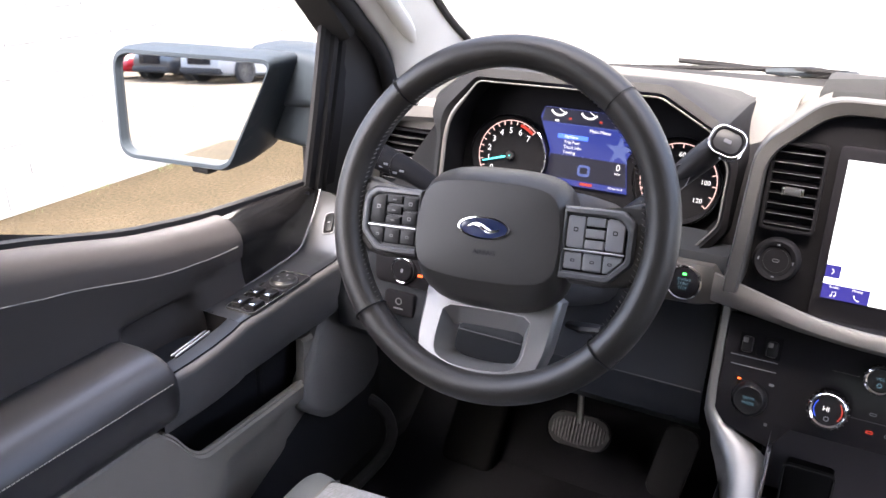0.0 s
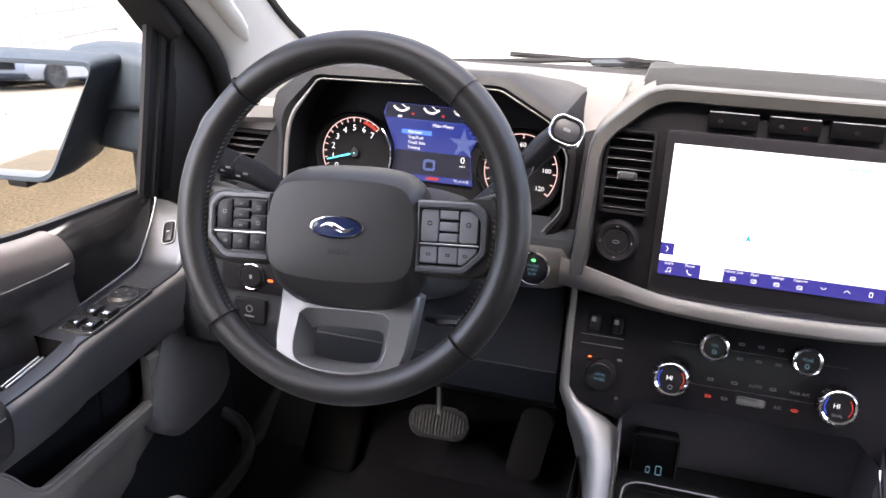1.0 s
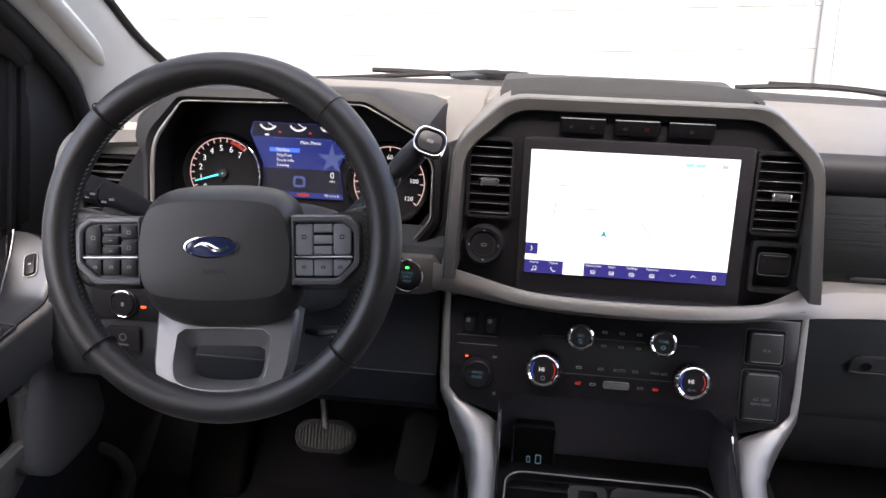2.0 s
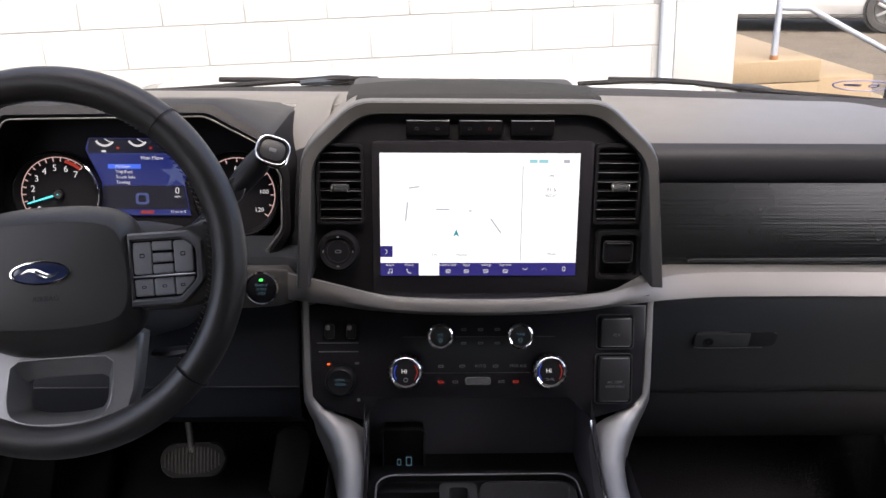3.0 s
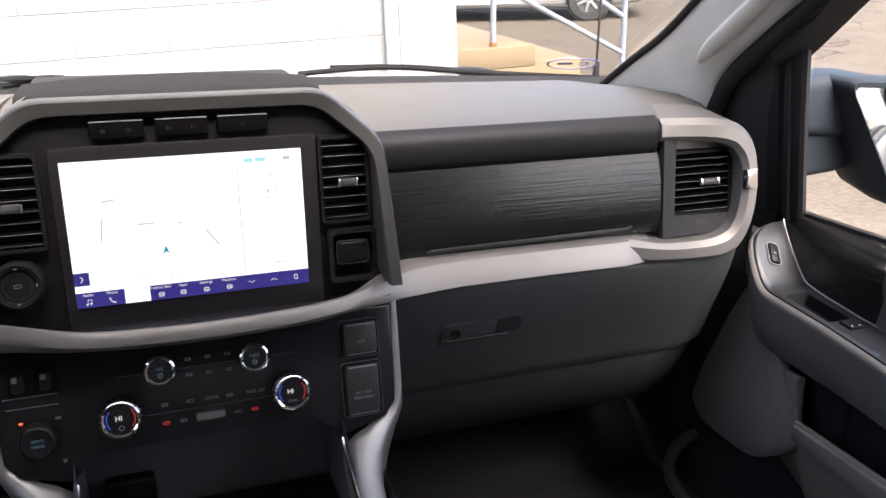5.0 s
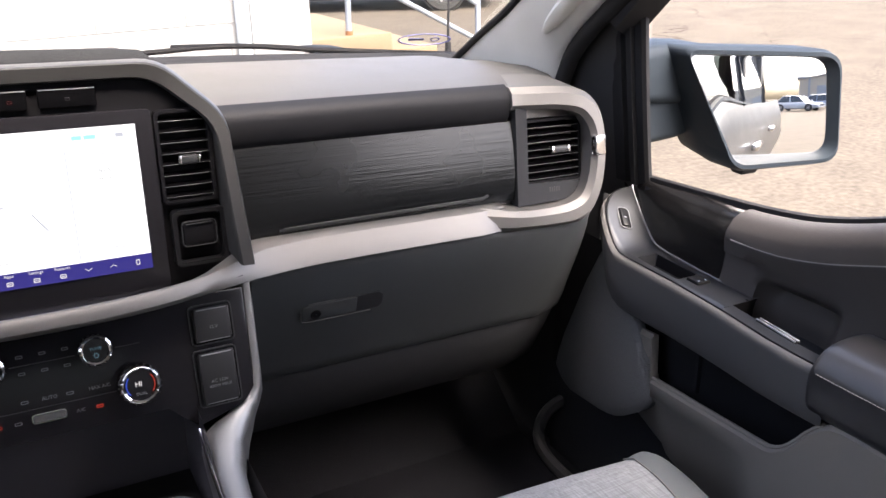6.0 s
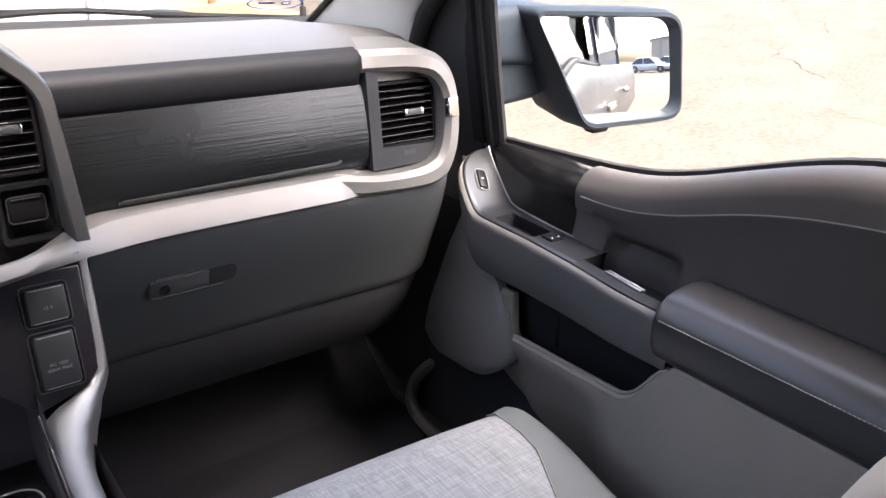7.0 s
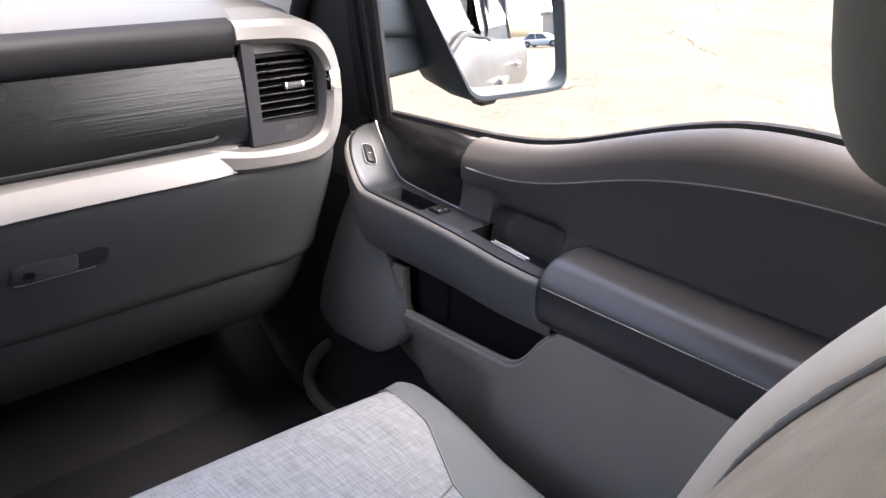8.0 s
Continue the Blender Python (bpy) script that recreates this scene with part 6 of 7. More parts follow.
    for y in (0.9172, 0.920, 0.927, 0.935, 0.945, 0.955, 0.968, 0.985, 1.005, 1.015, 1.03, 1.05, 1.07, 1.09, 1.11, 1.13, 1.15, 1.18, 1.205, 1.22, 1.229):
        zt, zb = lin(CT, y), lin(CB, y)
        x = 0.813 + 0.17 * max(0, y - 0.95)
        edge = lambda z: 0.0035 + 0.006 * max(0, 1 - min(zt - z, z - zb) / 0.014) + 0.007 * max(0, 1 - (y - 0.917) / 0.020) + 0.008 * (y > 1.228)
        at = lambda z: x + edge(z) + 0.045 * max(0, (0.86 - z) / 0.24)
        zz = [zt, zt - 0.1 * (zt - zb), zt - min(0.014, 0.3 * (zt - zb))] + [zt + (zb - zt) * f for f in (0.4, 0.6)] + [zb + min(0.014, 0.3 * (zt - zb)), zb + 0.1 * (zt - zb), zb]
        rows.append([V(at(zt) + 0.016, y, zt)] + [V(at(z), y, z) for z in sorted(zz, reverse=True)] + [V(at(zb) + 0.016, y, zb)])
    part("speaker_cover", loft(rows), SPEAKER, d, "finely perforated grey speaker cover", 50)
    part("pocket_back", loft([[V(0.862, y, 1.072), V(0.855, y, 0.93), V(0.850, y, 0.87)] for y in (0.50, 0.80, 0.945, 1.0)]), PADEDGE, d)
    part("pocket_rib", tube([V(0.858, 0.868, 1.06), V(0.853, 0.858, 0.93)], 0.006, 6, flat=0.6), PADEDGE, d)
    part("pocket_edge", tube([V(0.7725 + 0.045 * min(1, max(0, (y - 0.62) / 0.3)), y, top(y)) for y in [0.60 + 0.01 * i for i in range(14)] + [0.80, 0.90, 0.912]], 0.003, 6), DOORLOW, d)
    # outer skin, window frame and glass
    part("outer_skin", loft([[V(x, y, z) for x, z in ((0.925, lin(SILL, min(max(y, -0.4), 1.1)) - 0.01), (0.985, 1.12), (1.01, 0.95), (1.0, 0.70), (0.96, 0.55))] for y in (-0.30, 0.1, 0.35, 0.5, 0.7, 0.85, 1.05, 1.25)]), PAINTSHADE, d, "pale outer skin, colour darkened for shade")
    prof = [(1.062, 0.012), (1.060, 0.004), (1.066, 0.0), (1.080, 0.0), (1.083, -0.006), (1.094, -0.006), (1.097, 0.006), (1.105, 0.006), (1.108, -0.004), (1.130, -0.005), (1.134, 0.008)]
    part("window_frame", loft([[V(0.902 - 0.2 * (z - 1.19) + w, y - 0.10 * max(0, z - 1.19) ** 2, z) for y, w in prof] for z in (1.185, 1.25, 1.32, 1.39, 1.45, 1.475)]), RUBBER, d, "black window frame with two seal ridges", 25)
    part("window_frame", loft([[q + Vector((s * a, b, c)) for a, b, c in ((0.0, 0.02, -0.012), (-0.03, 0.01, 0.0), (-0.045, 0.03, 0.03), (-0.03, 0.08, 0.06), (0.02, 0.05, 0.04), (0.02, 0.0, 0.0))] for q in (V(0.855, 1.075, 1.435), V(0.845, 1.03, 1.47), V(0.825, 0.90, 1.58), V(0.79, 0.62, 1.77))], closed=True, caps=True), RUBBER, d)
    part("sail_panel", loft([[V(0.899 - 0.2 * (z - 1.19) - 0.014 * f, 1.112 + (y1 - 1.112) * f - 0.10 * max(0, z - 1.19) ** 2, z) for f in (0, 0.3, 0.6, 0.9, 1.0)] for z, y1 in ((1.15, 1.28), (1.22, 1.27), (1.30, 1.25), (1.34, 1.235), (1.375, 1.215), (1.417, 1.17), (1.447, 1.13))]), PLASTIC, d, "dark triangular corner cover")
    part("rear_frame", rbox(min(s * 0.82, s * 0.9), max(s * 0.82, s * 0.9), -0.30, -0.24, 1.25, 1.78, 0.01), RUBBER, d)
    g = part("window_glass", loft([[V(0.912, y, lin(SILL, y) - 0.01), V(0.862, y if y < 0.7 else 0.7 + (y - 0.7) * 0.92, 1.47), V(0.815, y if y < 0.5 else 0.5 + (y - 0.5) * 0.35, 1.78)] for y in (-0.28, 0.1, 0.4, 0.7, 0.9, 1.08)]), GLASS, d)
    part("outer_handle", rbox(min(s * 1.0, s * 1.035), max(s * 1.0, s * 1.035), -0.22, -0.04, 1.05, 1.085, 0.01, 3), CHROME, d, "bright outer door handle")
    return d


door(1, "door_1", "passenger door, dark trim, grey lower panel, black armrest")
door(-1, "door_2", "driver door, dark trim, window switches, black armrest")

# sills, and kick panels between doors and dashboard
for s in (-1, 1):
    plain("door_sill", rbox(min(s * 0.80, s * 1.0), max(s * 0.80, s * 1.0), -0.40, 1.45, 0.50, 0.597, 0.01), KNEE, "dark sill under the door", "sill")
    plain("kick_panel", loft([[Vector((s * x, y, z)) for x, y in ((0.91, 1.24), (0.885, 1.29), (0.86, 1.45))] for z in (0.60, 0.80, 1.0, 1.20)]), KNEE, "dark kick panel below the dashboard's end", "panel")
    plain("opening_trim", tube(soft([(s * 0.925, 1.205, 0.722), (s * 0.885, 1.214, 0.712), (s * 0.855, 1.222, 0.685), (s * 0.843, 1.222, 0.635), (s * 0.845, 1.18, 0.606), (s * 0.845, 1.08, 0.606)], 2), 0.012, 8), GRABGREY, "grey edge trim of the door opening", "trim")


# ---- side mirrors ----
def mirror(s, n, label, quad, lean, curve=0.0, sunk=0.0):
    V = lambda x, y, z: Vector((s * x, y, z))
    m = thing("side_mirror", (s * 1.0, 1.10, 1.22), label, "mirror", "door mirrors")
    o = []
    for i, (p, r) in enumerate(zip(quad, (0.020, 0.030, 0.028, 0.022))):
        p, u, v = Vector((*p, 0)), Vector((*quad[i - 1], 0)), Vector((*quad[(i + 1) % 4], 0))
        a_, b_ = p + (u - p).normalized() * r, p + (v - p).normalized() * r
        o += [a_ * (1 - f) ** 2 + p * 2 * f * (1 - f) + b_ * f * f for f in (0, 0.2, 0.4, 0.6, 0.8, 1)]
        o += [b_.lerp(v, f) for f in (0.3, 0.6)]
    c = Vector((1.10, 1.31, 0))
    yg = lambda x, z: 1.028 + (x - 1.095) * lean + (z - 1.31) * 0.09
    P = lambda t, k, dy: [V(c.x + (p.x - c.x) * k, yg(p.x, p.y) + dy, c.y + (p.y - c.y) * k) for p in t]
    k2 = lambda t, kx, kz, dy: [V(c.x + (p.x - c.x) * kx, yg(p.x, p.y) + dy, c.y + (p.y - c.y) * kz) for p in t]
    part("shell", loft([k2(o, 0.995, 0.995, 0.055), k2(o, 1.0, 1.0, 0.002), k2(o, 1.02, 1.05, -0.012), k2(o, 1.05, 1.13, -0.012), k2(o, 1.07, 1.19, 0.0), k2(o, 1.065, 1.18, 0.05), k2(o, 1.0, 1.05, 0.11), k2(o, 0.7, 0.7, 0.145), k2(o, 0.1, 0.1, 0.155)], closed=True, caps=False), MIRRORCAP, m, "dark slate mirror shell", 50)
    # glass, square to the given normal at its middle; the passenger's is convex
    nn = Vector((s * n[0], n[1], n[2])).normalized()
    gc = V(1.095, 1.030 + sunk, 1.31)
    rows = []
    for k in (1.0 if sunk else 1.02, 0.9, 0.75, 0.6, 0.45, 0.3, 0.15, 0.01):
        row = []
        for p in o:
            q = V(c.x + (p.x - c.x) * k, 0, c.y + (p.y - c.y) * k)
            dx, dz = q.x - gc.x, q.z - gc.z
            q.y = gc.y - (dx * nn.x + dz * nn.z) / nn.y + (dx * dx + dz * dz) * curve / 2
            row.append(q)
        rows.append(row)
    part("mirror_glass", loft(rows, closed=True), MIRROR, m, "bright mirror glass", 180)
    part("mirror_arm", loft([[V(x, y + a, z + b) for a, b in rounded(0.10, h, 0.02, 4)] for x, y, z, h in ((0.89, 1.165, 1.350, 0.085), (0.94, 1.165, 1.354, 0.095), (0.99, 1.16, 1.354, 0.100), (1.04, 1.155, 1.352, 0.10))], closed=True, caps=True), MIRRORCAP, m, "dark upper arm of the mirror", 50)
    part("mirror_bracket", loft([[V(x, y + a, z + b) for a, b in rounded(0.08, h, 0.015, 4)] for x, y, z, h in ((0.89, 1.175, 1.272, 0.085), (0.95, 1.17, 1.278, 0.090), (1.02, 1.16, 1.285, 0.085), (1.07, 1.15, 1.29, 0.06))], closed=True, caps=True), MIRRORCAP, m, "dark lower bracket", 50)
    part("puddle_lamp", rbox(min(s * 1.09, s * 1.13), max(s * 1.09, s * 1.13), 1.035, 1.065, 1.190, 1.206, 0.007, 2), RUBBER, m)
    return m


mirror(-1, (-0.181, -0.97, 0.067), "dark driver side mirror reflecting the car park", [(0.952, 1.386), (1.235, 1.386), (1.231, 1.226), (1.033, 1.224)], -0.172)
mirror(1, (-0.473, -0.877, 0.082), "dark passenger side mirror reflecting the truck's flank", [(0.970, 1.390), (1.208, 1.387), (1.221, 1.230), (1.058, 1.219)], -0.40, 0.7, 0.020)


# ---- seats ----
def seat(s, label, low=0.0):
    V = lambda x, y, z: Vector((s * x, y - (0.14 * min(1, max(0, (z - 0.93) / 0.1)) if s < 0 else 0), z - low * min(1, max(0, (z - 0.6) / 0.15)) * min(1, max(0, (1.12 - z) / 0.12))))
    t = thing("front_seat", (s * 0.48, 0.5, 0.60), label, "seat", "front seats")
    # cushion: nose rounded, sides falling away
    xin = lambda y: lin([(0.30, 0.585), (0.50, 0.590), (0.60, 0.611), (0.70, 0.664), (0.78, 0.678), (0.90, 0.682)], y)

    def cushion(x0, x1, edge0, edge1, round0, round1):
        rows = []
        for i in range(15):
            f = i / 14
            x = x0 + (x1 - x0) * f
            k0, k1 = max(0, 1 - f / 0.5), max(0, (f - 0.5) / 0.5)
            e = k0 ** 2.2 * edge0 + k1 ** 2.2 * edge1
            nose = 0.838 + (0.016 * (1 - f) if 0.25 < x0 < 0.6 else 0.0) - k0 ** 2 * round0 - k1 ** 2 * round1
            sec = [(nose - 0.06, 0.75 - e), (nose - 0.012, 0.81 - e), (nose, 0.865 - e), (nose - 0.008, 0.905 - e), (nose - 0.035, 0.930 - e), (nose - 0.09, 0.938 - e), (0.58, 0.928 - e), (0.42, 0.912 - e), (0.30, 0.90 - e)]
            line = []
            for p in soft([(a, b, 0) for a, b in sec], 2):
                lo, hi = (xin(p.x) - 0.001, x1) if x0 > 0.6 else ((x0, 0.98 - xin(p.x) + 0.001) if x0 < 0.25 else (0.98 - xin(p.x), xin(p.x)))
                line.append(V(lo + (hi - lo) * f, p.x, p.y))
            rows.append(line)
        return loft(rows)
    part("cushion", cushion(0.30, 0.672, 0.0, 0.0, 0.0, 0.006), CLOTH, t, "pale grey woven cloth cushion", 60)
    part("cushion_side", cushion(0.670, 0.742, 0.004, 0.13, 0.004, 0.10), SEATSIDE, t, "smooth grey side bolster", 60)
    part("cushion_side", cushion(0.235, 0.302, 0.13, 0.004, 0.10, 0.004), SEATSIDE, t, "smooth grey side bolster", 60)
    part("seam", tube([V(xin(y), y, z) for y, z in ((0.815, 0.9165), (0.795, 0.931), (0.74, 0.9375), (0.70, 0.9365), (0.65, 0.9335), (0.60, 0.930), (0.50, 0.922), (0.42, 0.9125))], 0.0014, 6), SEATSEAM, t)
    part("seam", tube([V(x, 0.600 - 0.02 * (1 - ((x - 0.49) / 0.12) ** 2), 0.9295) for x in (0.369, 0.41, 0.45, 0.49, 0.53, 0.57, 0.611)], 0.0014, 6), SEATSEAM, t)
    part("base", rbox(min(s * 0.26, s * 0.70), max(s * 0.26, s * 0.70), 0.30, 0.74, 0.60, 0.80, 0.02), KNEE, t)
    # backrest leaning back
    yb_ = lambda z: 0.292 - (z - 0.996) * 0.56 + 0.03 * math.sin(math.pi * min(1, max(0, (z - 0.95) / 0.45)))
    side, mid, rear, strip, zs = ([], []), [], [], [], [0.88 + 0.542 * i / 24 for i in range(25)]
    for z in zs:
        w = 0.238 - 0.055 * max(0, (z - 1.10) / 0.32) ** 2 - 0.03 * max(0, (z - 1.39) / 0.032) ** 2
        k = 1 - 0.7 * max(0, (z - 1.36) / 0.062) ** 2
        at = lambda u, d_: V(0.485 + u * w, yb_(z) + d_ * k, z)
        um = 0.62 - 0.34 * min(1, max(0, (z - 1.06) / 0.30)) ** 1.3
        far = soft([(1.0, 0.0, 0), (0.985, 0.040, 0), (0.93, 0.066, 0), (0.82, 0.074, 0), (0.5 * (0.82 + um), 0.066, 0), (um + 0.04, 0.054, 0), (um, 0.040, 0)], 2)
        cut = int(2 + 7 * min(1, max(0, (1.34 - z) / 0.30)))
        near = soft([(-1.0, 0.0, 0), (-0.985, 0.018, 0), (-0.95, 0.030, 0), (-0.90, 0.032, 0), (-0.85, 0.030, 0)], 2)
        side[0].append([at(p.x, p.y) for p in near])
        side[1].append([at(p.x, p.y) for p in far])
        strip.append([at(p.x * 1.004, p.y + 0.0015) for p in far[:cut + 1]] + [at(far[cut].x, far[cut].y + 0.0015)] * (9 - cut))
        mid.append([at(-0.85 + (um + 0.85) * i / 10, 0.026 + 0.010 * math.sin(math.pi * i / 10) + 0.014 * max(0, (i - 3) / 7) ** 2 + 0.004 * (i == 0)) for i in range(11)])
        rear.append([at(1, 0.012), at(0.97, -0.03), at(0.85, -0.065), at(0, -0.085), at(-0.85, -0.065), at(-0.97, -0.03), at(-1, 0.012)])
    part("backrest", loft(mid), BACKCLOTH, t, "tan-grey cloth backrest middle", 60)
    part("back_shell", loft(rear), SEATSIDE, t, "grey backrest shell", 60)
    for out in side:
        part("bolster", loft(out), BOLSTER, t, "smooth pale grey side bolster", 60)
        part("backrest_seam", tube([r[-1] + Vector((0, 0.0005, 0.0005)) for r in out[1:-1]], 0.0015, 6), SEATSEAM, t)
    part("outer_strip", loft(strip), PALESIDE, t, "smooth pale blue-grey side strip", 60)
    part("welt", tube([r[-1] for r in strip[1:-1]], 0.0022, 6), BOLSTER, t, "cream piping")
    rnd = random.Random(5)
    line = soft([r[-1] for r in side[1][6:-2]], 2)
    part("crease", tube([p + Vector((0, 0.003, 0.001)) for p in line], [(0.0006 + 0.0026 * min(1, max(0, (p.z - 1.02) / 0.16))) * rnd.uniform(0.8, 1.2) for p in line], 8), SEATSEAM, t, "puckered dark crease")
    rows = []
    for z, w, dpt in ((1.436, 0.085, 0.02), (1.445, 0.112, 0.038), (1.48, 0.126, 0.05), (1.55, 0.132, 0.055), (1.62, 0.130, 0.052), (1.67, 0.112, 0.042), (1.685, 0.08, 0.02)):
        rows.append([V(0.480 + a, 0.158 + (z - 1.5) * 0.05 + b, z) for a, b in rounded(2 * w, 2 * dpt, dpt * 0.8, 7)])
    cols = [soft([r[j] for r in rows], 2) for j in range(len(rows[0]))]
    rows = [[c[i] for c in cols] for i in range(len(cols[0]))]
    part("headrest", loft(rows, closed=True, caps=True), HEADCLOTH, t, "dark grey padded headrest", 60)
    for u in (-0.07, 0.07):
        part("headrest_post", tube([V(0.488 + u, 0.085, 1.40), V(0.488 + u, 0.135, 1.46)], 0.006, 8), CHROME, t)
    return t


seat(1, "grey front seat, woven cloth cushion, smooth bolsters", 0.022)
seat(-1, "grey driver seat, woven cloth cushion, smooth bolsters", 0.05)


# ---- outside ----
def ground_mat():
    m = surf("worn_asphalt", (0.0690, 0.0600, 0.0490), 0.9, grain=26, bump=0.2, var=1.1, big=1.6, bigvar=0.62, dist=0.01, spec=0.06)
    for k in m.node_tree.nodes:
        if k.type == "TEX_NOISE" and k.inputs["Scale"].default_value < 5:
            k.inputs["Detail"].default_value, k.inputs["Roughness"].default_value = 11, 0.74
    n, l = m.node_tree.nodes, m.node_tree.links
    b = n["Principled BSDF"]
    old = b.inputs["Base Color"].links[0].from_socket
    tc, vo, nz, mr, mr2, mul, mx = (n.new(k) for k in ("ShaderNodeTexCoord", "ShaderNodeTexVoronoi", "ShaderNodeTexNoise", "ShaderNodeMapRange", "ShaderNodeMapRange", "ShaderNodeMath", "ShaderNodeMix"))
    wob, addv = n.new("ShaderNodeTexNoise"), n.new("ShaderNodeVectorMath")
    wob.inputs["Scale"].default_value, wob.inputs["Detail"].default_value = 1.3, 4
    addv.operation = "MULTIPLY_ADD"
    addv.inputs[1].default_value = (0.9, 0.9, 0.9)
    l.new(tc.outputs["Object"], wob.inputs[0])
    l.new(wob.outputs[1], addv.inputs[0])
    l.new(tc.outputs["Object"], addv.inputs[2])
    vo.feature = "DISTANCE_TO_EDGE"
    vo.inputs["Scale"].default_value = 0.42
    l.new(addv.outputs[0], vo.inputs[0])
    nz.inputs["Scale"].default_value = 0.7
    l.new(tc.outputs["Object"], nz.inputs[0])
    mr.inputs[1].default_value, mr.inputs[2].default_value, mr.inputs[3].default_value, mr.inputs[4].default_value = 0.0, 0.007, 1.0, 0.0
    l.new(vo.outputs[0], mr.inputs[0])
    mr2.inputs[1].default_value, mr2.inputs[2].default_value = 0.44, 0.56
    l.new(nz.outputs[0], mr2.inputs[0])
    mul.operation = "MULTIPLY"
    l.new(mr.outputs[0], mul.inputs[0])
    l.new(mr2.outputs[0], mul.inputs[1])
    mx.data_type = "RGBA"
    l.new(mul.outputs[0], mx.inputs[0])
    l.new(old, mx.inputs[6])
    mx.inputs[7].default_value = (0.013, 0.009, 0.0055, 1)
    l.new(mx.outputs[2], b.inputs["Base Color"])
    return m


ASPHALT = ground_mat()
BLOCK = surf("white_painted_block", (0.225, 0.230, 0.231), 0.7, grain=60, bump=0.3, var=0.05, big=1.5, bigvar=0.03, dist=0.004)
CONCRETE = surf("tan_concrete", (0.138, 0.102, 0.060), 0.85, grain=50, bump=0.4, var=0.25, big=2.0, bigvar=0.15, dist=0.006)
RAILPAINT = surf("pale_rail_paint", (0.17, 0.19, 0.225), 0.5, grain=80, bump=0.1)
DARKGLASS = surf("tinted_car_glass", (0.02, 0.024, 0.028), 0.08, bump=0.0)
TYRE = surf("tyre", (0.02, 0.02, 0.02), 0.8, bump=0.2)
ALLOYDARK = surf("dull_alloy", (0.09, 0.085, 0.08), 0.4, metal=0.7)
ALLOY = surf("alloy", (0.40, 0.40, 0.41), 0.35, metal=0.8)
CARWHITE = surf("white_paint", (0.36, 0.36, 0.358), 0.3, grain=300, bump=0.0, coat=0.8, bigvar=0.03, var=0.03)
REDPAINT = surf("red_car_paint", (0.42, 0.012, 0.02), 0.3, bump=0.0, coat=0.8)
DARKPAINT = surf("graphite_car_paint", (0.035, 0.038, 0.042), 0.3, bump=0.0, coat=0.8)
BLUEPAINT = surf("blue_car_paint", (0.10, 0.13, 0.18), 0.3, bump=0.0, coat=0.8)
# the lot slopes: it rises towards the passenger's side
TILT = Matrix.Rotation(radians(-3.1), 4, "Y")


def sloped(ob):
    ob.matrix_basis = TILT @ ob.matrix_basis
    return ob


bm = bmesh.new()
bmesh.ops.create_grid(bm, x_segments=40, y_segments=40, size=400)
sloped(plain("ground", bm, ASPHALT, "worn tan-grey asphalt car park with fine cracks", "ground"))

# gravelly ground whose dark colour holds the shade of truck and wall
SHADEDGRAVEL = surf("shaded_gravel", (0.0340, 0.0275, 0.0185), 0.95, grain=42, bump=1.0, var=2.4, spec=0.06, big=2.4, bigvar=0.3, dist=0.012)
bm = bmesh.new()
edge_r = [(-1.25 + 0.10 * noise.noise(Vector((0.7, 0.9 * y, 0))), y, 0.004) for y in [-9 + 0.4 * i for i in range(39)]]
bm = loft([[(-4.97, p[1], 0.004), ((p[0] - 4.97) / 2, p[1], 0.004), p] for p in edge_r])
sloped(plain("shaded_strip", bm, SHADEDGRAVEL, "brown gravelly strip along the block wall, darkened for truck and wall shade", "ground"))

# white block wall ahead and along the driver's side, in courses
WALL_Y, COURSE, BL, Z0 = 4.3, 0.203, 0.41, -0.1675


def block_wall(name, n_x, n_z, at, turn, backing, label):
    """A wall of single blocks on one shared mesh."""
    w = thing(name, at, label, "wall", kind="structure")
    part("mortar", backing, BLOCK, w)
    me = finish(rbox(0.0022, BL - 0.0022, -0.001, 0.02, 0.002, COURSE - 0.002, 0.0022, 1), "block", BLOCK)
    for iz in range(n_z):
        for ix in range(n_x):
            ob = new("block", me)
            ob.parent = w
            ob.matrix_local = turn @ Matrix.Translation((ix * BL + (iz % 2) * BL / 2, 0, iz * COURSE))
    return sloped(w)


block_wall("wall_front", 11, 16, (-3.12, WALL_Y, Z0), Matrix.Identity(4), rbox(-3.14, 1.60, WALL_Y + 0.004, WALL_Y + 0.3, -0.2, 4.2), "white painted concrete block wall ahead of the truck")
block_wall("wall_rear_corner", 4, 12, (-4.95, 6.3, Z0), Matrix.Identity(4), rbox(-5.2, -2.8, 6.304, 6.6, -0.2, 4.2), "white painted block wall set back in the corner")
block_wall("wall_side", 10, 14, (-4.93, 2.1, Z0), Matrix.Rotation(radians(90), 4, "Z"), rbox(-5.2, -4.936, 2.0, 6.3, -0.2, 4.2), "white painted block wall along the driver's side")
sloped(plain("wall_pier", rbox(1.285, 1.600, WALL_Y - 0.05, WALL_Y - 0.008, -0.2, 4.2, 0.01), BLOCK, "smooth white pier at the wall's end", "pier"))
pipe = thing("downpipe", (1.248, WALL_Y - 0.04, 0), "pale blue painted downpipe beside the pier", "pipe")
part("pipe", tube([(1.248, WALL_Y - 0.04, 0.02), (1.248, WALL_Y - 0.04, 3.0)], 0.036, 20), surf("pale_blue_pipe_paint", (0.30, 0.335, 0.37), 0.5, grain=80, bump=0.1), pipe)
for z in (0.5, 1.35, 2.4):
    part("bracket", rbox(1.208, 1.288, WALL_Y - 0.08, WALL_Y - 0.006, z, z + 0.03, 0.004), RAILPAINT, pipe)
sloped(pipe)

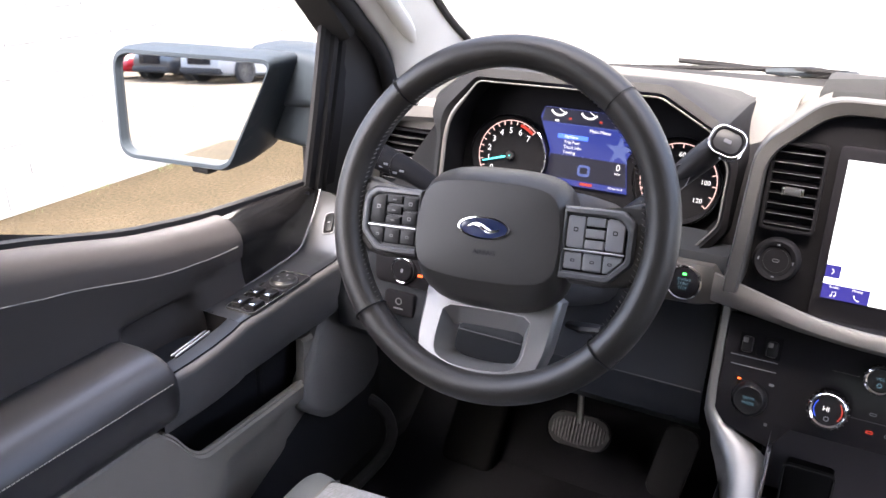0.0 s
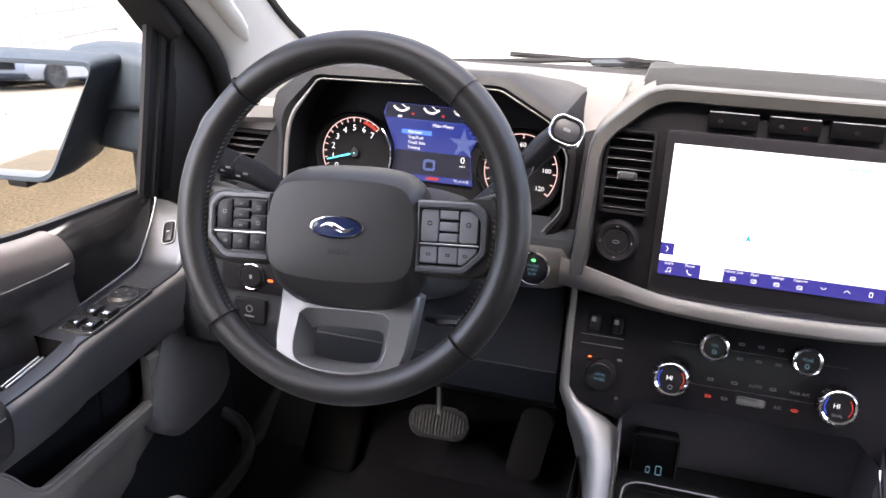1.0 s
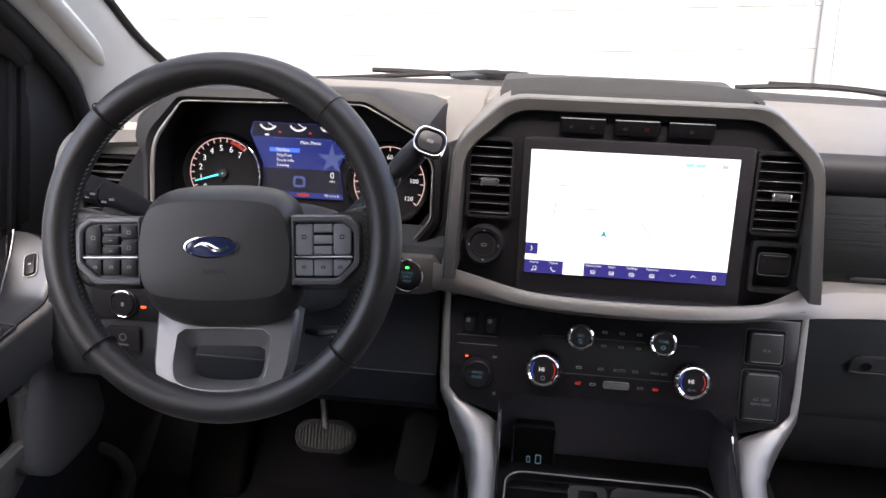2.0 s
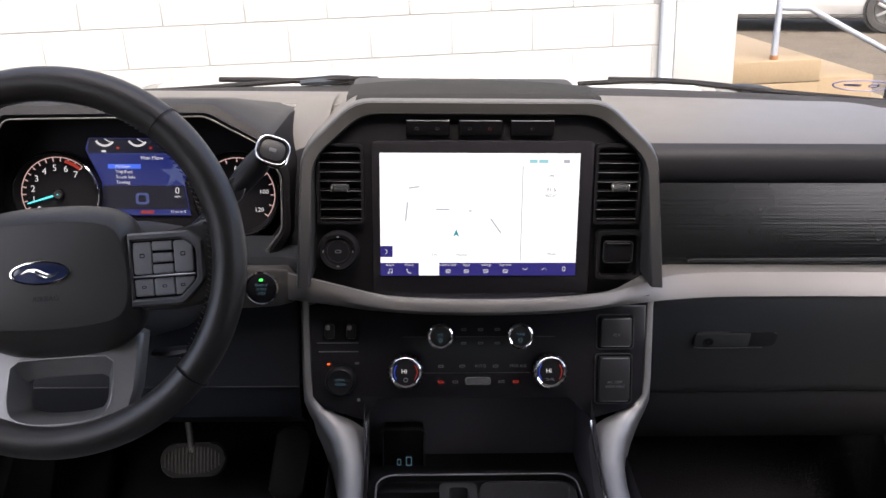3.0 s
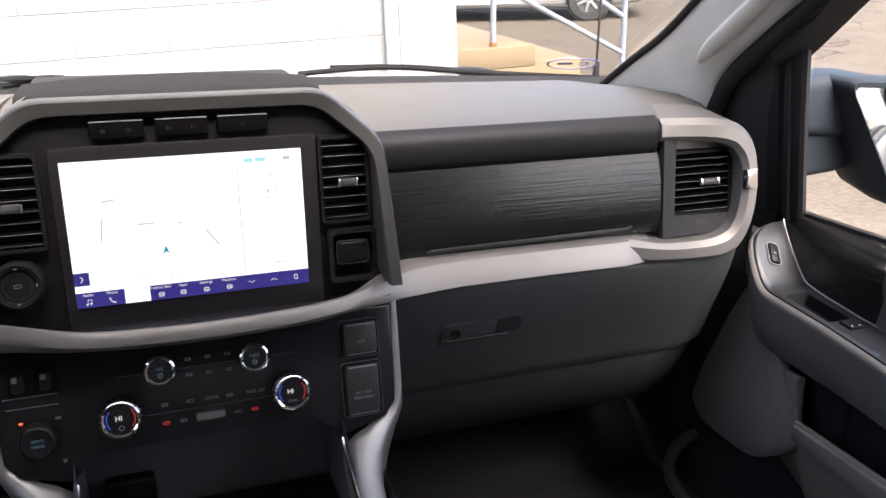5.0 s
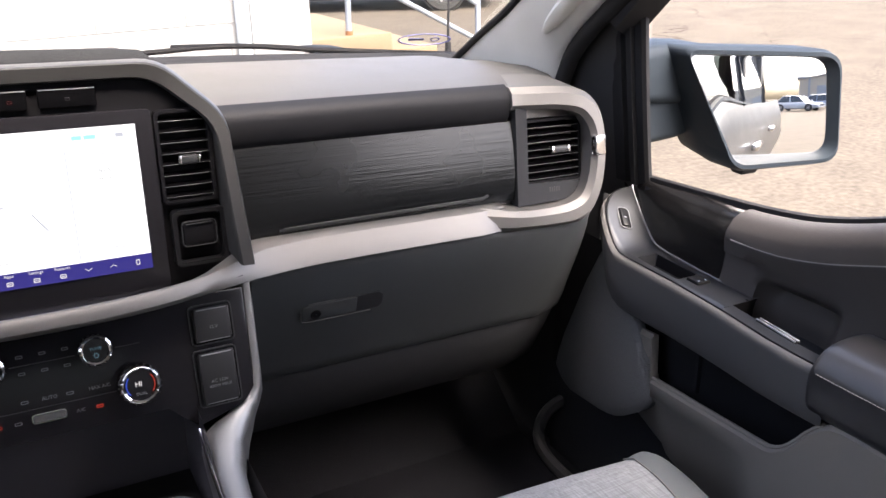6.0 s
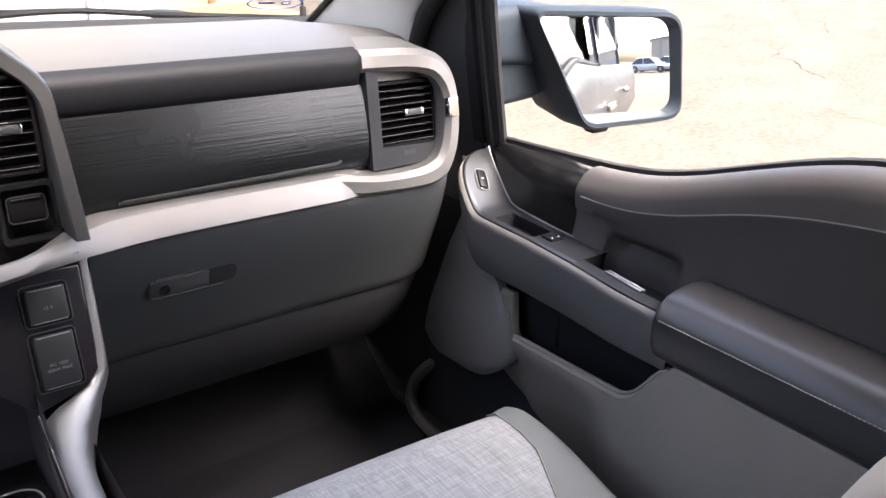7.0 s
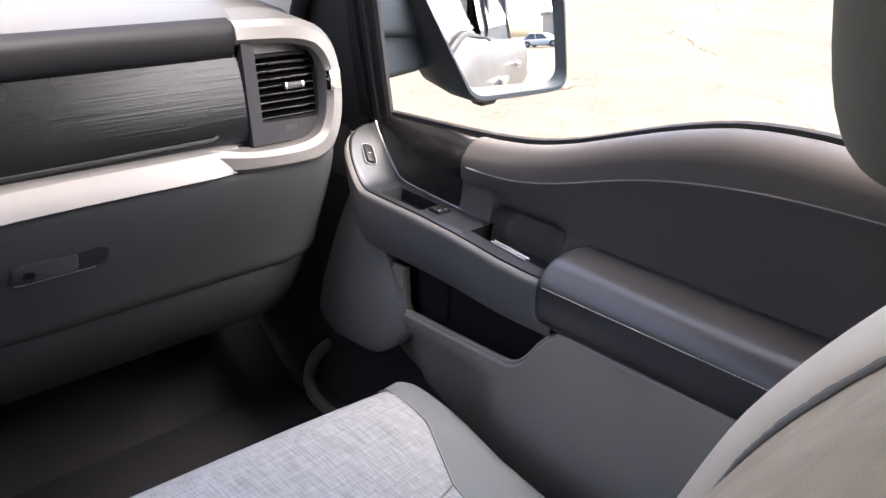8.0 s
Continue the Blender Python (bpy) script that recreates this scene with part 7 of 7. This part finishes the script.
# raised concrete landing, its step, and a pale handrail running down beside it
land = thing("landing", (2.6, 6.2, 0), "tan concrete landing with worn edges", "landing", kind="structure")
part("slab", rbox(1.70, 2.66, 5.5, 7.0, 0.60, 0.75, 0.015), CONCRETE, land)
part("base", rbox(1.702, 2.658, 5.502, 6.99, -0.05, 0.598, 0.004), CONCRETE, land)
part("panel", rbox(2.10, 2.40, 5.492, 5.501, 0.10, 0.50, 0.004), CONCRETE, land, "flat panel on the front")
part("step", rbox(2.67, 3.05, 5.55, 6.9, -0.05, 0.62, 0.012), CONCRETE, land)
part("step", rbox(3.06, 3.42, 5.55, 6.9, -0.05, 0.37, 0.012), CONCRETE, land)
part("step", rbox(3.43, 3.80, 5.55, 6.9, -0.05, 0.185, 0.012), CONCRETE, land)
sloped(land)
rail = thing("handrail", (3.0, 5.56, 0.0), "pale blue-grey tubular handrail beside the steps", "handrail")
L = TILT.inverted()
Q = lambda x, z: L @ Vector((x, 5.56, z))
part("post", tube([Q(2.31, 0.87), Q(2.28, 1.90)], 0.021, 12), RAILPAINT, rail)
part("post_foot", tube([Q(2.312, 0.872), Q(2.311, 0.905)], 0.027, 12), surf("rust", (0.16, 0.065, 0.02), 0.85, grain=90, bump=0.6, var=0.6), rail, "rusty post foot")
part("post", tube([Q(3.39, 0.30), Q(3.33, 1.50)], 0.021, 12), RAILPAINT, rail)
part("lower_rail", tube([Q(2.30, 1.21), Q(2.50, 1.21), Q(2.56, 1.18), Q(3.37, 0.80)], 0.019, 12), RAILPAINT, rail)
part("upper_rail", tube([Q(2.29, 1.52), Q(2.50, 1.52), Q(2.56, 1.49), Q(3.36, 1.06)], 0.019, 12), RAILPAINT, rail)
sloped(rail)


def car(at, heading, length, width, height, paint, suv, label, name="car"):
    """A parked car: local x runs forward."""
    c = thing(name, at, label, "car", "parked cars")
    m = Matrix.Translation(at) @ Matrix.Rotation(radians(heading), 4, "Z")
    hw, wl = width / 2, 0.34 if not suv else 0.38
    belt = height * (0.60 if not suv else 0.62)
    hood = belt - (0.04 if suv else 0.10)
    P = lambda x, y, z: m @ Vector((x, y, z))
    st = [(-0.50, 0.42, belt * 0.80, 0.90), (-0.49, 0.28, belt * 0.93, 0.96), (-0.44, 0.22, belt * 0.99, 1.0), (-0.30, 0.20, belt, 1.0), (0.0, 0.20, belt, 1.0), (0.20, 0.20, belt * 0.99, 1.0), (0.30, 0.21, hood, 0.99), (0.43, 0.23, hood * 0.95, 0.95), (0.485, 0.27, hood * 0.86, 0.88), (0.50, 0.36, hood * 0.70, 0.82)]
    rows = []
    for f, zl, zt, k in st:
        x, w = f * length, hw * k
        half = [(w * 0.86, zl), (w * 0.97, zl + 0.08), (w, (zl + zt) / 2), (w * 0.97, zt - 0.10), (w * 0.88, zt - 0.02), (w * 0.5, zt)]
        rows.append([P(x, a, b) for a, b in half] + [P(x, -a, b) for a, b in half[::-1]])
    part("body", loft(rows, closed=True, caps=True), paint, c, "", 45)
    g0, g1, r0, r1 = (-0.47, 0.24, -0.42, 0.10) if suv else (-0.40, 0.22, -0.26, 0.06)
    rows = []
    for k, z in ((0.0, belt - 0.03), (0.25, belt + 0.25 * (height - belt)), (0.85, belt + 0.85 * (height - belt)), (1.0, height - 0.015)):
        a, b = (g0 + (r0 - g0) * k) * length, (g1 + (r1 - g1) * k) * length
        w = hw * (0.90 - 0.16 * k)
        rows.append([P(a, -w, z), P(a, w, z), P((a + b) / 2, w * 1.02, z), P(b, w * 0.94, z), P(b, -w * 0.94, z), P((a + b) / 2, -w * 1.02, z)])
    part("windows", loft(rows, closed=True, caps=True), DARKGLASS, c, "dark tinted glass")
    part("roof", loft([[P(x * length, s * hw * w, z) for s, w, z in ((-1, 0.76, height - 0.05), (-0.6, 1.0, height), (0, 1, height + 0.012), (0.6, 1.0, height), (1, 0.76, height - 0.05))] for x in (r0 - 0.005, (r0 + r1) / 2, r1 + 0.01)]), paint, c)
    for s in (-1, 1):
        for x0, x1 in ((g0, r0), ((g0 + g1) / 2 - 0.01, (r0 + r1) / 2 - 0.01), (g1, r1)):
            part("roof_post", tube([P(x0 * length, s * hw * 0.905, belt - 0.03), P(x1 * length, s * hw * 0.745, height - 0.02)], 0.035, 6), paint, c)
        for x in (0.31, -0.30):
            o = m @ Matrix.Translation((x * length, s * hw * 0.93, wl)) @ Matrix.Rotation(radians(-90 * s), 4, "X")
            t = part("tyre", lathe([(wl * 0.62, -0.10), (wl * 0.97, -0.10), (wl, -0.06), (wl, 0.06), (wl * 0.95, 0.10), (wl * 0.70, 0.105), (wl * 0.66, 0.08)], o, 28), TYRE, c)
            part("arch", lathe([(wl * 1.09, 0.0), (wl * 1.09, 0.062), (wl * 1.02, 0.066), (wl * 1.0, 0.03)], o, 28), TYRE, c)
            part("rim", lathe([(wl * 0.66, 0.07), (wl * 0.64, 0.095), (wl * 0.58, 0.08), (wl * 0.2, 0.07), (0.01, 0.075)], o, 28), TYRE, c)
            for k in range(7):
                part("wheel_spoke", rbox(0.03, wl * 0.60, -0.022, 0.022, 0.07, 0.095, 0.008, 1, o @ Matrix.Rotation(2 * math.pi * k / 7, 4, "Z")), ALLOYDARK if suv else ALLOY, c)
        part("headlamp", rbox(0.455 * length, 0.488 * length, min(s * hw * 0.55, s * hw * 0.86), max(s * hw * 0.55, s * hw * 0.86), hood * 0.68, hood * 0.82, 0.02, 2, m), CHROME, c, "clear headlamp")
        part("tail_lamp", rbox(-0.505 * length, -0.47 * length, min(s * hw * 0.70, s * hw * 0.93), max(s * hw * 0.70, s * hw * 0.93), belt * 0.70, belt * 0.90, 0.02, 2, m), REDPAINT, c, "red tail lamp")
        part("door_mirror", rbox(0.20 * length, 0.24 * length, min(s * hw * 0.98, s * hw * 1.13), max(s * hw * 0.98, s * hw * 1.13), belt - 0.02, belt + 0.12, 0.03, 2, m), paint, c)
        part("sill", rbox(-0.22 * length, 0.24 * length, min(s * hw * 0.90, s * hw * 1.0), max(s * hw * 0.90, s * hw * 1.0), 0.20, 0.27, 0.02, 1, m), TYRE, c)
    part("grille", rbox(0.485 * length, 0.507 * length, -hw * 0.5, hw * 0.5, hood * 0.50, hood * 0.80, 0.02, 2, m), PIANO, c, "dark grille")
    part("bumper", rbox(0.46 * length, 0.51 * length, -hw * 0.86, hw * 0.86, 0.28, 0.46, 0.05, 2, m), paint if not suv else TYRE, c)
    return sloped(c)


LOCAL = lambda x, y: tuple((TILT.inverted() @ Vector((x, y, 0.054 * x)))[:2]) + (0.0,)
car(LOCAL(5.97, 13.7), -28, 4.7, 1.83, 1.46, CARWHITE, False, "white saloon parked beyond the steps")
car(LOCAL(1.6, -33.0), 25, 4.7, 1.83, 1.46, CARWHITE, False, "white saloon parked behind the truck")
car(LOCAL(4.3, -36.2), 25, 4.6, 1.82, 1.46, BLUEPAINT, False, "blue-grey saloon parked behind the truck")
car(LOCAL(-9.85, -24.3), 115, 5.0, 1.98, 1.85, CARWHITE, True, "white sport utility car parked nose out")
car(LOCAL(-11.9, -25.2), 115, 4.9, 1.95, 1.80, DARKPAINT, True, "graphite sport utility car parked nose out")
car(LOCAL(-13.9, -26.0), 115, 4.5, 1.80, 1.50, REDPAINT, False, "red hatchback parked nose out")

# ---- truck bonnet, wipers, aerial, bed flank ----
bon = thing("bonnet", (0, 2.2, 0.9), "pale truck bonnet seen over the dashboard", "bonnet")
rows = []
for i in range(25):
    x = -0.88 + 1.76 * i / 24
    k = (x / 0.88) ** 2
    rise = -0.060 / (1 + math.exp(-(abs(x) - 0.42) * 22)) - 0.035 / (1 + math.exp(-(abs(x) - 0.60) * 30)) - 0.01 * max(0, (abs(x) - 0.7) / 0.18) ** 2
    rows.append([(x, 1.68 + 0.06 * (1 - k), 1.28 + 0.3 * rise), (x, 1.76 + 0.05 * (1 - k), 1.298 + rise), (x, 2.0, 1.302 + rise), (x, 2.3, 1.282 + rise), (x, 2.6, 1.235 + rise), (x, 2.85, 1.15), (x, 2.92, 1.0)])
part("panel", loft(rows), PAINT, bon, "white painted panel", 60)
for s in (-1, 1):
    part("wing", loft([[(s * x, y, z) for x, z in ((0.885, 1.195 - 0.03 * (y > 2.5)), (0.95, 1.170 - 0.03 * (y > 2.5)), (1.0, 1.06), (1.01, 0.8))] for y in (1.27, 1.6, 2.0, 2.5, 2.85)]), PAINT, bon, "white front wing", 60)
plain("cowl", loft([[(x, 1.485 + 0.14 * (1 - (x / 0.88) ** 2), 1.318), (x, 1.56 + 0.13 * (1 - (x / 0.88) ** 2), 1.326), (x, 1.62 + 0.13 * (1 - (x / 0.88) ** 2), 1.318), (x, 1.72 + 0.08 * (1 - (x / 0.88) ** 2), 1.285)] for x in [-0.88 + 0.11 * i for i in range(17)]]), CLUSTER, "black plastic cowl below the windscreen", "cowl")
part("seal", loft([[(x, 1.465 + 0.14 * (1 - (x / 0.80) ** 2), 1.338), (x, 1.478 + 0.14 * (1 - (x / 0.80) ** 2), 1.348), (x, 1.495 + 0.14 * (1 - (x / 0.80) ** 2), 1.349)] for x in [-0.80 + 0.1 * i for i in range(17)]]), RUBBER, ws, "black band at the foot of the windscreen")
for pts, arm in ((((-0.62, 1.555, 1.343), (-0.444, 1.60, 1.350), (-0.266, 1.622, 1.362), (-0.172, 1.60, 1.366)), ((-0.172, 1.60, 1.366), (-0.20, 1.66, 1.345), (-0.36, 1.665, 1.352), (-0.46, 1.625, 1.358))), (((0.235, 1.64, 1.352), (0.40, 1.625, 1.364), (0.546, 1.585, 1.353), (0.80, 1.50, 1.345)), ((0.56, 1.59, 1.350), (0.62, 1.64, 1.340), (0.45, 1.665, 1.356), (0.30, 1.66, 1.358)))):
    w = thing("wiper", pts[1], "black wiper resting at the foot of the windscreen", "wiper", "wipers")
    part("blade", tube(soft(pts, 2), 0.0062, 8, flat=0.8), CLUSTER, w)
    part("arm", tube(soft(arm, 2), 0.005, 8), CLUSTER, w)
    part("bracket", tube([Vector(pts[1]).lerp(Vector(pts[2]), f) + Vector((0.03, 0.0, -0.002)) for f in (0.62, 0.8, 1.0, 1.15)], [0.007, 0.011, 0.012, 0.008], 8, flat=0.8), MIRRORCAP, w, "slate bracket of the blade")
    part("pivot", rbox(arm[0][0] - 0.02, arm[0][0] + 0.02, arm[0][1] - 0.01, arm[0][1] + 0.02, arm[0][2] - 0.02, arm[0][2] + 0.003, 0.006), MIRRORCAP, w)
aer = thing("aerial", (0.866, 1.65, 1.25), "thin black whip aerial on the wing", "aerial")
part("foot", tube([(0.866, 1.65, 1.25), (0.865, 1.65, 1.30), (0.864, 1.65, 1.348)], [0.014, 0.009, 0.006], 10), RUBBER, aer)
part("mast", tube([(0.864, 1.65, 1.345), (0.856, 1.648, 1.72)], 0.0028, 8), RUBBER, aer)
# oval sticker low on the windscreen
STICKER = surf("blue_sticker_ink", (0.10, 0.105, 0.30), 0.5, bump=0.0)
sk_ = Matrix.Translation((0.727, 1.500, 1.3745)) @ Matrix.Rotation(radians(-14), 4, "Z") @ Matrix.Rotation(radians(-31), 4, "X")
stick = solid("window_sticker", ring_plate(oval(0.051, 0.0255), oval(0.0475, 0.0225), sk_, 0.0, 0.0008), STICKER, "oval blue and white sticker on the windscreen", "sticker")
part("sticker_bar", plate(rounded(0.030, 0.010, 0.004, 3, -0.016, 0.0), sk_, 0.0006, 0.001), STICKER, stick)
part("sticker_ring", ring_plate(circle(0.009, 18, 0.020, 0), circle(0.006, 18, 0.020, 0), sk_, 0.0006, 0.001), STICKER, stick)
# bed and rear flank, seen in the mirror
bed = thing("truck_bed", (0, -2.6, 0.6), "pale truck bed and rear flank, colour darkened for shade", "truck bed")
for s in (-1, 1):
    part("flank", loft([[(s * x, y, z) for x, z in ((0.925, 1.277), (0.985, 1.12), (1.01, 0.95), (1.0, 0.70), (0.96, 0.55))] for y in (-0.302, -1.4, -1.44, -1.46, -2.4, -3.55)]), PAINTSHADE, bed, "", 60)
    part("door_handle", rbox(min(s * 1.0, s * 1.04), max(s * 1.0, s * 1.04), -1.15, -0.95, 1.06, 1.10, 0.012, 2), CHROME, bed)
    part("rear_window", loft([[(s * 0.905, y, 1.27), (s * 0.86, y, 1.50), (s * 0.81, y, 1.77)] for y in (-0.42, -1.15)]), clear("privacy_glass", (0.22, 0.24, 0.24)), bed, "tinted rear side window").visible_shadow = True
    # added metallic sheet over windows and post, standing in for sky sheen
    part("sky_sheen", loft([[(s * 0.925, y, 1.275), (s * 0.89, y, 1.50), (s * 0.835, y, 1.765)] for y in (0.08, -0.09, -0.7, -1.30)]), surf("sky_sheen_sheet", (0.70, 0.73, 0.74), 0.05, metal=0.9, bump=0.0), bed, "reflective sheet added over the side windows for their sky sheen")
    for y in (-0.11, -1.31):
        part("window_post", tube([(s * 0.929, y, 1.275), (s * 0.894, y, 1.50), (s * 0.839, y, 1.765)], 0.010, 6), RUBBER, bed, "thin black window post")
part("tailgate", rbox(-0.95, 0.95, -3.58, -3.54, 0.62, 1.24, 0.01), PAINTSHADE, bed)
part("rear_glass", rbox(-0.56, 0.56, -1.40, -1.395, 1.27, 1.73), clear("tinted_rear_glass", (0.25, 0.27, 0.27)), bed, "tinted rear window")
# far low building behind the lot
far = thing("building", (22, -62, 0), "low pale warehouse with pale doorways far behind the lot", "building")
part("wall", rbox(2, 60, -66, -60, -1, 4.6), surf("pale_render", (0.34, 0.29, 0.22), 0.8, grain=8, bump=0.1, big=0.3), far)
part("roof", rbox(1.6, 60.4, -66.4, -59.7, 4.6, 5.0, 0.05), BLOCK, far)
for i in range(8):
    part("doorway", rbox(5 + 6 * i, 7.8 + 6 * i, -60.0, -59.93, 0, 3.0, 0.02), BLOCK, far)
    part("pilaster", rbox(3.5 + 6 * i, 3.9 + 6 * i, -60.1, -59.9, 0, 4.6, 0.02), BLOCK, far)
sloped(far)
# grass and weeds at the foot of the side wall
GRASS = surf("dry_grass", (0.05, 0.062, 0.022), 0.8, grain=200, bump=0.2, var=0.5)
bm = bmesh.new()
rnd = random.Random(4)
for i in range(420):
    y = 2.3 + 2.6 * rnd.random() ** 0.9
    x = -4.92 + 0.12 * rnd.random() ** 2
    if noise.noise(Vector((0, y * 3, 1.7))) < 0.05:
        continue
    h, a, w = 0.012 + 0.03 * rnd.random(), 6.28 * rnd.random(), 0.004
    tip = Vector((x + 0.03 * math.cos(a), y + 0.03 * math.sin(a), h))
    bm.faces.new([bm.verts.new((x - w, y, 0)), bm.verts.new((x + w, y, 0)), bm.verts.new(tip)])
sloped(solid("grass", bm, GRASS, "sparse green weeds along the wall's foot", "grass", kind="stuff"))
